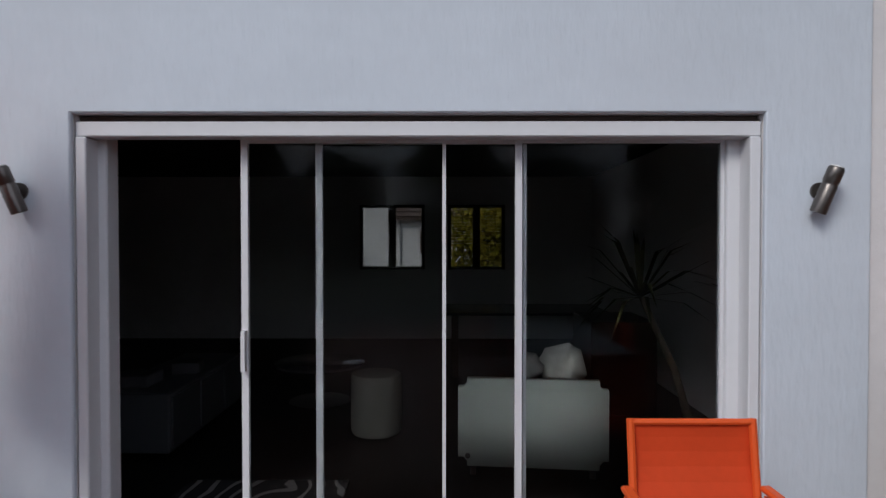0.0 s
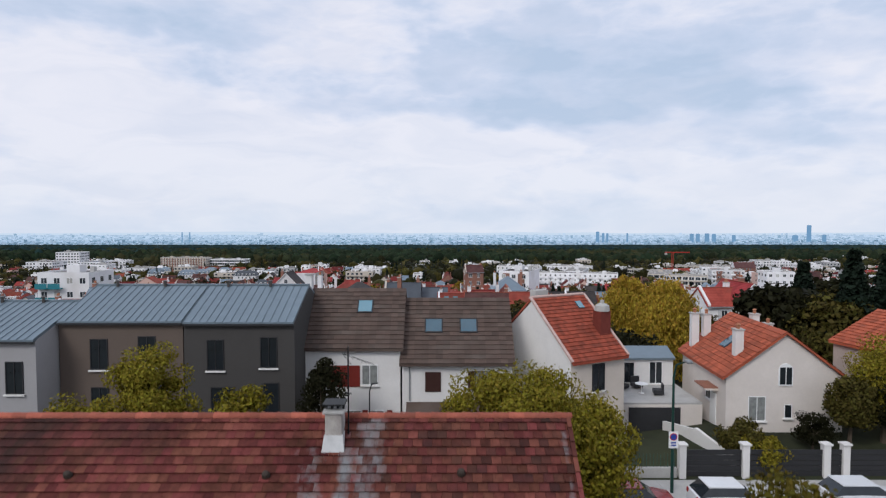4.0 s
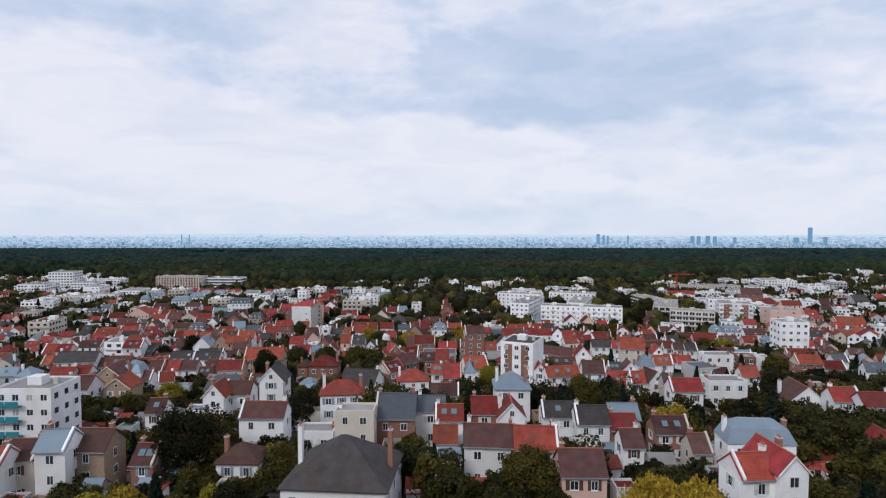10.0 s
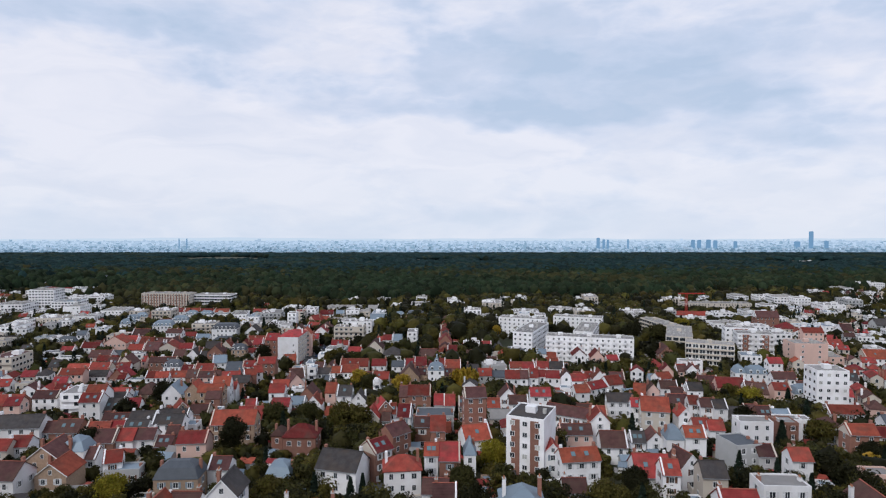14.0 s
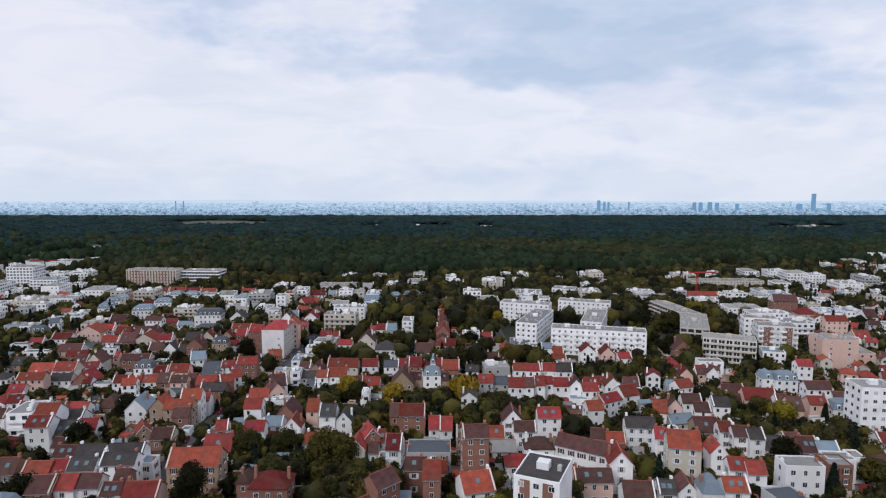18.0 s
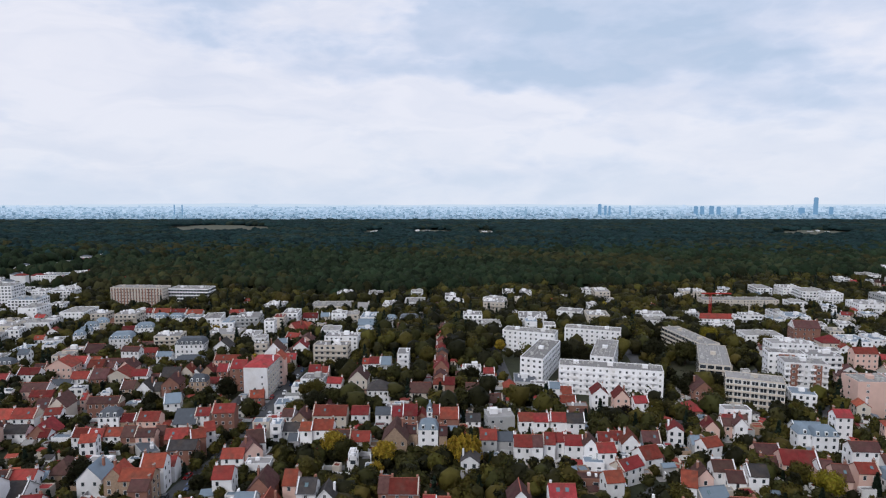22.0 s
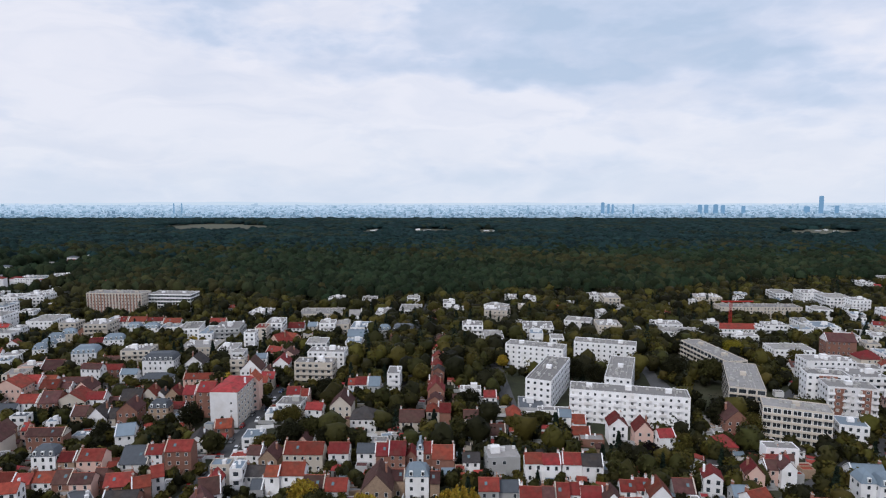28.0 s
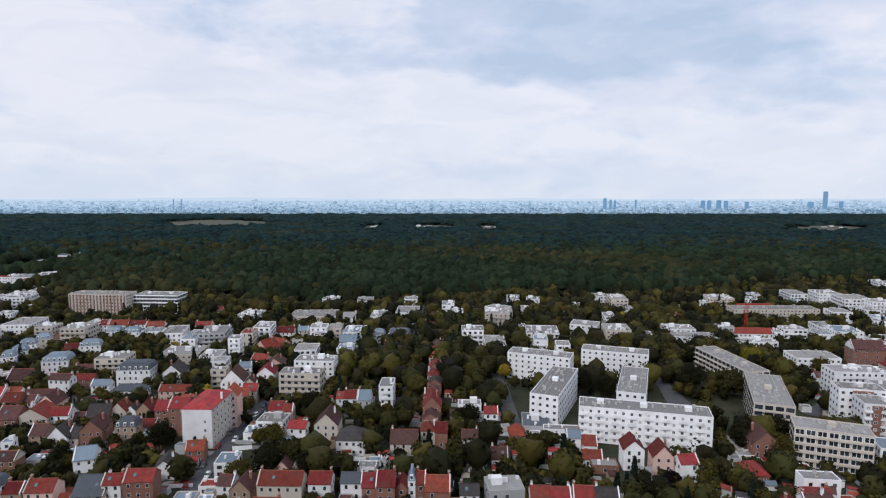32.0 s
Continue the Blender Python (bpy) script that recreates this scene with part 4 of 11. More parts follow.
def tile_material():
    """Weathered interlocking roof tiles: red to brown, with grey lichen runs below the chimney."""
    m = mat("weathered_red_tile", (0.132, 0.041, 0.032), 0.85, vary=0.55, scale=0.9, stain=(0.030, 0.020, 0.018), stain_amt=0.95, rnd=0.3, hue=0.012, spec=0.12, bump=0.4, bscale=60)
    nt = m.node_tree
    L = nt.links.new
    p = nt.nodes["Principled BSDF"]
    src = p.inputs["Base Color"].links[0].from_socket
    geo = nt.nodes.new("ShaderNodeNewGeometry")
    sep = nt.nodes.new("ShaderNodeSeparateXYZ")
    L(geo.outputs["Position"], sep.inputs[0])

    def calc(op, a, b):
        n = nt.nodes.new("ShaderNodeMath")
        n.operation = op
        n.use_clamp = False
        for i, v in enumerate((a, b)):
            if isinstance(v, (int, float)):
                n.inputs[i].default_value = v
            else:
                L(v, n.inputs[i])
        return n.outputs[0]

    no = nt.nodes.new("ShaderNodeTexNoise")
    no.inputs["Scale"].default_value, no.inputs["Detail"].default_value, no.inputs["Roughness"].default_value = 4.5, 6, 0.7
    L(geo.outputs["Position"], no.inputs["Vector"])
    total = None
    for cx, wx, z0, z1, amt in ((-2.02, 0.26, 3.4, 6.6, 0.95), (-2.45, 0.16, 3.4, 4.6, 0.9), (-1.35, 0.10, 3.4, 4.3, 0.9), (-0.02, 0.09, 3.4, 4.3, 0.8),
                                (-1.55, 0.55, 5.3, 7.0, 0.85), (-2.75, 0.45, 4.4, 6.6, 0.75), (-1.9, 0.9, 5.0, 6.9, 0.5), (2.55, 0.13, 4.2, 6.9, 0.7), (-0.9, 0.7, 6.2, 6.8, 0.25)):
        d = calc("DIVIDE", calc("SUBTRACT", sep.outputs[0], cx), wx)
        gx = calc("EXPONENT", calc("MULTIPLY", calc("MULTIPLY", d, d), -1.0), 0)
        mz = nt.nodes.new("ShaderNodeMapRange")
        mz.interpolation_type = "SMOOTHSTEP"
        mid, hz = (z0 + z1) / 2, (z1 - z0) / 2
        dz = calc("ABSOLUTE", calc("SUBTRACT", sep.outputs[2], mid), 0)
        L(dz, mz.inputs[0])
        mz.inputs[1].default_value, mz.inputs[2].default_value = hz * 0.8, hz * 1.1
        mz.inputs[3].default_value, mz.inputs[4].default_value = amt, 0.0
        v = calc("MULTIPLY", gx, mz.outputs[0])
        total = v if total is None else calc("MAXIMUM", total, v)
    k = nt.nodes.new("ShaderNodeMapRange")
    k.inputs[1].default_value, k.inputs[2].default_value = 0.54, 0.74
    isl = calc("FRACT", calc("ADD", geo.outputs["Random Per Island"], nt.nodes.new("ShaderNodeObjectInfo").outputs["Random"]), 0)
    L(calc("ADD", calc("ADD", calc("MULTIPLY", total, 0.42), calc("MULTIPLY", no.outputs[0], 0.42)), calc("MULTIPLY", isl, 0.16)), k.inputs[0])
    mx = nt.nodes.new("ShaderNodeMixRGB")
    L(calc("MULTIPLY", k.outputs[0], 0.85), mx.inputs[0])
    L(src, mx.inputs[1])
    mx.inputs[2].default_value = (0.22, 0.23, 0.235, 1)
    L(mx.outputs[0], p.inputs["Base Color"])
    return m


TILE = tile_material()
XL, XR, RY, RZ, EY, EZ = -11.5, 2.72, 3.57, 6.95, -0.34, 3.69


def roof_point(x, s, up=0.0):
    """A place on the front slope: s from eave (0) to ridge (1)."""
    n = Vector((0, -(RZ - EZ), RY - EY)).normalized()
    return Vector((x, EY + (RY - EY) * s, EZ + (RZ - EZ) * s)) + n * up


def wall_with_holes(x0, x1, z0, z1, y0, y1, holes):
    """A wall between y0 and y1 with openings (x0, x1, z0, z1) through it, as one mesh."""
    g = Geo()
    xs = sorted({x0, x1, *(v for h in holes for v in h[:2])})
    zs = sorted({z0, z1, *(v for h in holes for v in h[2:])})
    idx = {}

    def vid(x, y, z):
        k = (x, y, z)
        if k not in idx:
            idx[k] = len(g.v)
            g.v.append(k)
        return idx[k]

    def solid(i, j):
        if not (0 <= i < len(xs) - 1 and 0 <= j < len(zs) - 1):
            return False
        a, b = (xs[i] + xs[i + 1]) / 2, (zs[j] + zs[j + 1]) / 2
        return not any(h[0] < a < h[1] and h[2] < b < h[3] for h in holes)

    def add(*c):
        g.f.append(tuple(vid(*q) for q in c))
        g.m.append(0)

    for i in range(len(xs) - 1):
        for j in range(len(zs) - 1):
            if not solid(i, j):
                continue
            a, b, c, d = xs[i], xs[i + 1], zs[j], zs[j + 1]
            add((a, y0, c), (b, y0, c), (b, y0, d), (a, y0, d))
            add((b, y1, c), (a, y1, c), (a, y1, d), (b, y1, d))
            if not solid(i - 1, j):
                add((a, y1, c), (a, y0, c), (a, y0, d), (a, y1, d))
            if not solid(i + 1, j):
                add((b, y0, c), (b, y1, c), (b, y1, d), (b, y0, d))
            if not solid(i, j - 1):
                add((a, y1, c), (b, y1, c), (b, y0, c), (a, y0, c))
            if not solid(i, j + 1):
                add((a, y0, d), (b, y0, d), (b, y1, d), (a, y1, d))
    return g


def own_house():
    t = thing("main_house", "cream and pale blue rendered house with a weathered red tiled roof", "house", (0, 0, 0))
    door = (-1.635, 1.635, 0.0, 2.2)
    win = (-4.67, -3.71, 0.5, 2.48)
    back = [(-1.25, -0.2, 1.1, 2.15), (0.18, 1.1, 1.1, 2.15)]
    part("front_wall", wall_with_holes(XL, XR, -1.6, 3.62, 0.0, 0.22, [door, win]), WALL_CREAM, t)
    part("back_wall", wall_with_holes(XL, XR, -4.5, 3.62, 7.0, 7.2, back), WALL_CREAM, t)
    for x0, x1, nm in ((XR - 0.22, XR, "gable_wall"), (XL, XL + 0.22, "gable_wall")):
        g = Geo()
        yy = [(0.22, -3.5), (7.0, -3.5), (7.0, 3.6), (3.57, 6.78), (0.22, 3.6)]
        n = len(yy)
        g.solid([(x0, *q) for q in yy] + [(x1, *q) for q in yy], [tuple(reversed(range(n))), tuple(range(n, 2 * n))] + [(i, (i + 1) % n, n + (i + 1) % n, n + i) for i in range(n)])
        part(nm, g, WALL_CREAM, t)
    # raised render panels round the openings
    part("render_panel", wall_with_holes(-2.12, 2.13, 0.0, 2.89, -0.035, -0.002, [(-1.635, 1.635, -1, 2.2)]), WALL_BLUE, t, "smooth pale blue-grey render panel", bevel=0.006)
    part("render_panel", wall_with_holes(-5.15, -2.41, -1.5, 2.88, -0.03, -0.002, [win]), WALL_CREAM, t, bevel=0.006)
    part("render_panel", wall_with_holes(-11.2, -5.3, -1.5, 2.88, -0.03, -0.002, []), WALL_CREAM, t, bevel=0.006)
    for x, z, s in ((-4.77, 3.05, 0.065), (-2.94, 2.55, 0.065), (-3.43, 0.19, 0.06)):
        g = Geo()
        g.box((x - s, -0.045, z - s), (x + s, -0.03, z + s))
        v = part("wall_vent", g, ZINC, t, "small square grey air vent")
        for i in range(4):
            g = Geo()
            zz = z - s * 0.7 + i * s * 0.45
            g.box((x - s * 0.8, -0.055, zz), (x + s * 0.8, -0.045, zz + s * 0.18))
            part("vent_slat", g, DARK_WOOD, v)
    # tall left window with sill and iron guard
    w = part("tall_window", wall_with_holes(-4.52, -3.71, 0.52, 2.48, 0.14, 0.19, [(-4.46, -3.76, 0.58, 2.42)]), ALU, t, "tall dark window with white frame")
    g = Geo()
    g.box((-4.46, 0.16, 0.58), (-3.76, 0.17, 2.42))
    part("pane", g, mat("dark_pane", (0.006, 0.007, 0.006), 0.08, vary=0.3, scale=1.5, spec=0.3), w)
    g = Geo()
    g.box((-4.78, -0.14, 0.32), (-3.60, 0.10, 0.5))
    part("window_sill", g, W_WHITE, t, bevel=0.015)
    gd = part("window_guard", wall_with_holes(-4.66, -3.72, 0.88, 0.905, -0.06, -0.035, []), IRON, t, "low black wrought-iron window guard")
    for i in range(7):
        x = -4.62 + i * 0.143
        g = Geo()
        g.tube([(x, -0.048, 0.52), (x + 0.05, -0.048, 0.62), (x - 0.04, -0.048, 0.76), (x, -0.048, 0.88)], 0.008, 5)
        part("guard_bar", g, IRON, gd)
    g = Geo()
    g.tube([(-4.8, -0.05, 0.94), (-4.72, -0.05, 0.9), (-3.66, -0.05, 0.9), (-3.58, -0.05, 0.94)], 0.012, 6)
    part("guard_rail", g, IRON, gd)
    # roof body, under the tiles
    g = Geo()
    th = 0.14
    prof = [(EY, EZ - 0.03), (RY, RZ - 0.03), (2 * RY - EY, EZ - 0.03), (2 * RY - EY - 0.1, EZ - th - 0.03), (RY, RZ - th - 0.06), (EY + 0.1, EZ - th - 0.03)]
    n = len(prof)
    g.solid([(XL, *q) for q in prof] + [(XR + 0.02, *q) for q in prof], [tuple(range(n)), tuple(reversed(range(n, 2 * n)))] + [(i, n + i, n + (i + 1) % n, (i + 1) % n) for i in range(n)])
    roof = part("roof", g, TILE, t)
    g = Geo()
    g.box((XL, EY + 0.1, EZ - 0.34), (XR, 0.0, EZ - 0.2))
    part("eave_board", g, DARK_WOOD, t)
    # gutter with hooks and downpipe
    g = Geo()
    prof = [(-0.075, 0.0), (-0.06, -0.045), (0.0, -0.075), (0.06, -0.045), (0.075, 0.0), (0.062, 0.0), (0.05, -0.036), (0.0, -0.06), (-0.05, -0.036), (-0.062, 0.0)]
    n = len(prof)
    cy, cz = EY - 0.075, EZ - 0.015
    g.solid([(XL, cy + a, cz + b) for a, b in prof] + [(XR + 0.12, cy + a, cz + b) for a, b in prof], [tuple(reversed(range(n))), tuple(range(n, 2 * n))] + [(i, (i + 1) % n, n + (i + 1) % n, n + i) for i in range(n)])
    gut = part("gutter", g, ZINC, t, "grey zinc half-round gutter")
    for i in range(26):
        x = XR - 0.1 - i * 0.54
        g = Geo()
        g.tube([(x, cy + 0.09, cz + 0.02), (x, cy + 0.07, cz - 0.05), (x, cy, cz - 0.085), (x, cy - 0.075, cz - 0.05), (x, cy - 0.085, cz + 0.01)], 0.011, 5)
        part("gutter_hook", g, DARK_WOOD, gut)
    g = Geo()
    g.tube([(-5.25, cy, cz - 0.06), (-5.25, cy + 0.05, cz - 0.2), (-5.25, -0.10, cz - 0.38), (-5.25, -0.10, -1.5)], 0.05, 12)
    part("downpipe", g, ZINC, t, smooth=40)
    # chimney
    ch = part("chimney", wall_with_holes(-2.50, -2.14, 6.0, 7.18, 2.95, 3.38, []), mat("chimney_render", (0.40, 0.37, 0.34), 0.9, vary=0.25, scale=4, stain=(0.15, 0.13, 0.12), stain_amt=0.6), t, "small rendered chimney with a dark cap", bevel=0.015)
    g = Geo()
    g.solid([(-2.57, 2.82, 6.30), (-2.07, 2.82, 6.30), (-2.07, 3.5, 6.30), (-2.57, 3.5, 6.30), (-2.515, 2.93, 6.72), (-2.125, 2.93, 6.72), (-2.125, 3.40, 6.72), (-2.515, 3.40, 6.72)],
            [(0, 1, 5, 4), (1, 2, 6, 5), (2, 3, 7, 6), (3, 0, 4, 7), (4, 5, 6, 7)])
    part("flashing", g, mat("mortar_collar", (0.55, 0.55, 0.54), 0.9, vary=0.15, scale=5), ch)
    g = Geo()
    g.box((-2.54, 2.91, 7.18), (-2.10, 3.42, 7.23))
    part("chimney_crown", g, CONCRETE, ch)
    for x in (-2.5, -2.38, -2.26, -2.14):
        g = Geo()
        g.box((x - 0.02, 3.12, 7.23), (x + 0.02, 3.22, 7.34))
        part("cap_post", g, IRON, ch)
    g = Geo()
    g.box((-2.55, 2.93, 7.34), (-2.09, 3.40, 7.375))
    part("chimney_cap", g, IRON, ch)
    # skylights
    for x0, x1, lite in ((-1.13, -0.02, 0), (0.44, 1.54, 0), (-4.01, -2.90, 1)):
        s0, s1 = (0.285 + 0.34) / (RY - EY), (1.04 + 0.34) / (RY - EY)
        sk = part("skylight", slope_frame(x0, x1, s0, s1, 0.055, 0.0, 0.11), mat("anthracite_metal", (0.05, 0.052, 0.055), 0.45, 0.4, vary=0.1), t, "roof skylight with an anthracite frame")
        ds = 0.075 / 5.09
        g = Geo()
        q = [roof_point(x0 + 0.09, s0 + ds, 0.075), roof_point(x1 - 0.09, s0 + ds, 0.075), roof_point(x1 - 0.09, s1 - ds * 0.8, 0.075), roof_point(x0 + 0.09, s1 - ds * 0.8, 0.075)]
        g.slab(q, 0.015)
        part("pane", g, SKYLIGHT_BLIND if lite else SKYLIGHT_GLASS, sk, "pale blue-green blind behind the pane" if lite else "")
        for xx in (x0 + 0.055, x1 - 0.085):
            g = Geo()
            g.slab([roof_point(xx, s0 + ds, 0.125), roof_point(xx + 0.03, s0 + ds, 0.125), roof_point(xx + 0.03, s1 - ds, 0.125), roof_point(xx, s1 - ds, 0.125)], 0.03)
            part("side_rail", g, ALU, sk)
    g = Geo()
    g.slab([roof_point(-1.35, 0.113, 0.075), roof_point(1.78, 0.113, 0.075), roof_point(1.78, 0.133, 0.08), roof_point(-1.35, 0.133, 0.08)], 0.07)
    part("mortar_band", g, TERRACOTTA, t)
    g = Geo()
    g.slab([roof_point(-4.35, 0.105, 0.085), roof_point(-2.75, 0.105, 0.085), roof_point(-2.75, 0.132, 0.09), roof_point(-4.35, 0.132, 0.09)], 0.07)
    part("lead_flashing", g, mat("dark_lead", (0.07, 0.068, 0.07), 0.6, 0.3, vary=0.15), t)
    for x, s in ((-3.6, 0.72), (0.35, 0.73), (-6.9, 0.6), (-7.6, 0.72), (2.45, 0.13), (-4.8, 0.22)):
        g = Geo()
        g.lathe([(0.09, 0.0), (0.085, 0.06), (0.06, 0.12), (0.02, 0.14)], 8)
        m = Matrix.Translation(roof_point(x, s, 0.03)) @ Matrix.Rotation(radians(40), 4, "X")
        part("vent_tile", g, DARK_WOOD, roof, at=m)
    return t, roof


def slope_frame(x0, x1, s0, s1, w, lo, hi):
    """A rectangular rim standing on the roof slope."""
    g = Geo()
    ds = w / 5.09
    o = [(x0, s0), (x1, s0), (x1, s1), (x0, s1)]
    i = [(x0 + w, s0 + ds), (x1 - w, s0 + ds), (x1 - w, s1 - ds), (x0 + w, s1 - ds)]
    g.v = [tuple(roof_point(*p, lo)) for p in o] + [tuple(roof_point(*p, hi)) for p in o] + [tuple(roof_point(*p, hi)) for p in i] + [tuple(roof_point(*p, lo)) for p in i]
    for k in range(4):
        n = (k + 1) % 4
        g.f += [(k, n, 4 + n, 4 + k), (4 + k, 4 + n, 8 + n, 8 + k), (8 + k, 8 + n, 12 + n, 12 + k), (12 + k, 12 + n, n, k)]
        g.m += [0] * 4
    return g


SKYLIGHT_GLASS = mat("skylight_dark_pane", (0.016, 0.07, 0.10), 0.05, vary=0.15, scale=1.5, spec=0.6)
SKYLIGHT_BLIND = mat("skylight_blind_pane", (0.05, 0.20, 0.26), 0.06, vary=0.08, scale=1.5, spec=1.0)
for _m in (SKYLIGHT_GLASS, SKYLIGHT_BLIND):
    _m.node_tree.nodes["Principled BSDF"].inputs["IOR"].default_value = 2.0
HOUSE, HOUSE_ROOF = own_house()


def antenna(x, y, z0, z1, label):
    t = thing("tv_antenna", label, "antenna", (x, y, z0))
    h = z1 - z0
    g = Geo()
    g.tube([(0, 0, 0), (0, 0, h)], 0.018, 6)
    part("mast", g, IRON, t)
    g = Geo()
    g.tube([(-0.12, 0, h - 0.15), (0.55, 0.1, h - 0.42)], 0.009, 5)
    b = part("boom", g, IRON, t)
    for i in range(7):
        g = Geo()
        c = Vector((-0.08 + 0.095 * i, 0.014 * i, h - 0.166 - 0.0385 * i))
        g.tube([c + Vector((0, -0.16, 0)), c + Vector((0, 0.16, 0))], 0.005, 4)
        part("element", g, IRON, b)
    g = Geo()
    g.tube([(0.0, 0, h - 0.02), (-0.12, 0.12, h - 0.2), (0.08, -0.1, h - 0.36)], 0.008, 5)
    part("reflector", g, IRON, t)
    g = Geo()
    g.tube([(-0.07, 0, h * 0.55), (0.07, 0, h * 0.55)], 0.012, 5)
    part("bracket", g, IRON, t)
    return t


antenna(-2.04, 3.2, 6.3, 8.55, "thin dark television antenna on a mast beside the chimney")


def sliding_door():
    t = thing("sliding_door", "white aluminium sliding glass door, one leaf slid open", "door", (0, 0.1, 0))
    part("door_frame", wall_with_holes(-1.63, 1.63, 0.0, 2.16, 0.0, 0.11, [(-1.535, 1.515, 0.09, 2.115)]), ALU, t, bevel=0.006)
    for y in (-0.02, 0.03):
        g = Geo()
        g.box((-1.6, y - 0.012, 0.088), (1.6, y + 0.012, 0.11))
        part("track", g, ALU, t)
    g = Geo()
    g.box((-1.63, -0.08, -0.01), (1.63, 0.0, 0.055))
    part("door_sill", g, ALU, t, bevel=0.008)
    g = Geo()
    g.box((-1.63, -0.10, 2.092), (1.63, 0.0, 2.165))
    part("shutter_rail", g, ALU, t, bevel=0.006)
    # dark board painting the shadow in the recess above the rail
    g = Geo()
    g.box((-1.63, -0.06, 2.17), (1.63, 0.10, 2.195))
    part("shutter_box", g, mat("brown_recess_shadow", (0.10, 0.075, 0.065), 0.8, vary=0.15), t)
    for x in (-1.60, 1.60):
        g = Geo()
        g.box((x - 0.025, -0.11, 0.055), (x + 0.025, 0.0, 2.09))
        part("shutter_guide", g, ALU, t, bevel=0.005)
    # three glazed leaves; the fourth is slid behind its neighbour
    for x0, x1, y in ((-0.885, 0.135, 0.03), (-0.52, 0.54, 0.062), (0.48, 1.515, 0.03)):
        lf = part("door_leaf", wall_with_holes(x0, x1, 0.10, 2.12, y, y + 0.03, [(x0 + 0.034, x1 - 0.018, 0.17, 2.082)]), ALU, t)
        g = Geo()
        g.box((x0 + 0.03, y + 0.012, 0.165), (x1 - 0.014, y + 0.018, 2.087))
        p = part("pane", g, GLASS, lf)
    g = Geo()
    g.box((-0.878, -0.01, 0.95), (-0.858, 0.03, 1.15))
    part("handle", g, ALU, t)
    return t


sliding_door()


def wall_lamp(x):
    t = thing("wall_lamp", "brushed steel up-and-down cylinder wall lamp", "wall lamp", pose(x, -0.035, 1.83, 0, 0, 0), group="lamps by the door")
    g = Geo()
    g.lathe([(0.035, -0.002), (0.04, 0.0), (0.04, 0.012), (0.0, 0.014)], 16)
    part("wall_plate", g, STEEL, t, at=Matrix.Rotation(radians(90), 4, "X"), smooth=40)
    m = Matrix.Translation((0, -0.07, 0)) @ Matrix.Rotation(radians(16 if x > 0 else -16), 4, "Y") @ Matrix.Rotation(radians(12), 4, "X")
    g = Geo()
    g.lathe([(0.033, -0.11), (0.036, -0.108), (0.036, 0.02), (0.033, 0.024), (0.033, 0.034), (0.036, 0.038), (0.036, 0.10), (0.030, 0.11)], 18)
    b = part("body", g, STEEL, t, at=m, smooth=40)
    g = Geo()
    g.lathe([(0.028, 0.108), (0.028, 0.114), (0.01, 0.118)], 16)
    part("lens", g, WIN_FRAME, b)
    g = Geo()
    g.tube([(0, 0, 0), (0, -0.06, 0)], 0.012, 8)
    part("arm", g, STEEL, t)


wall_lamp(1.88)
wall_lamp(-1.87)


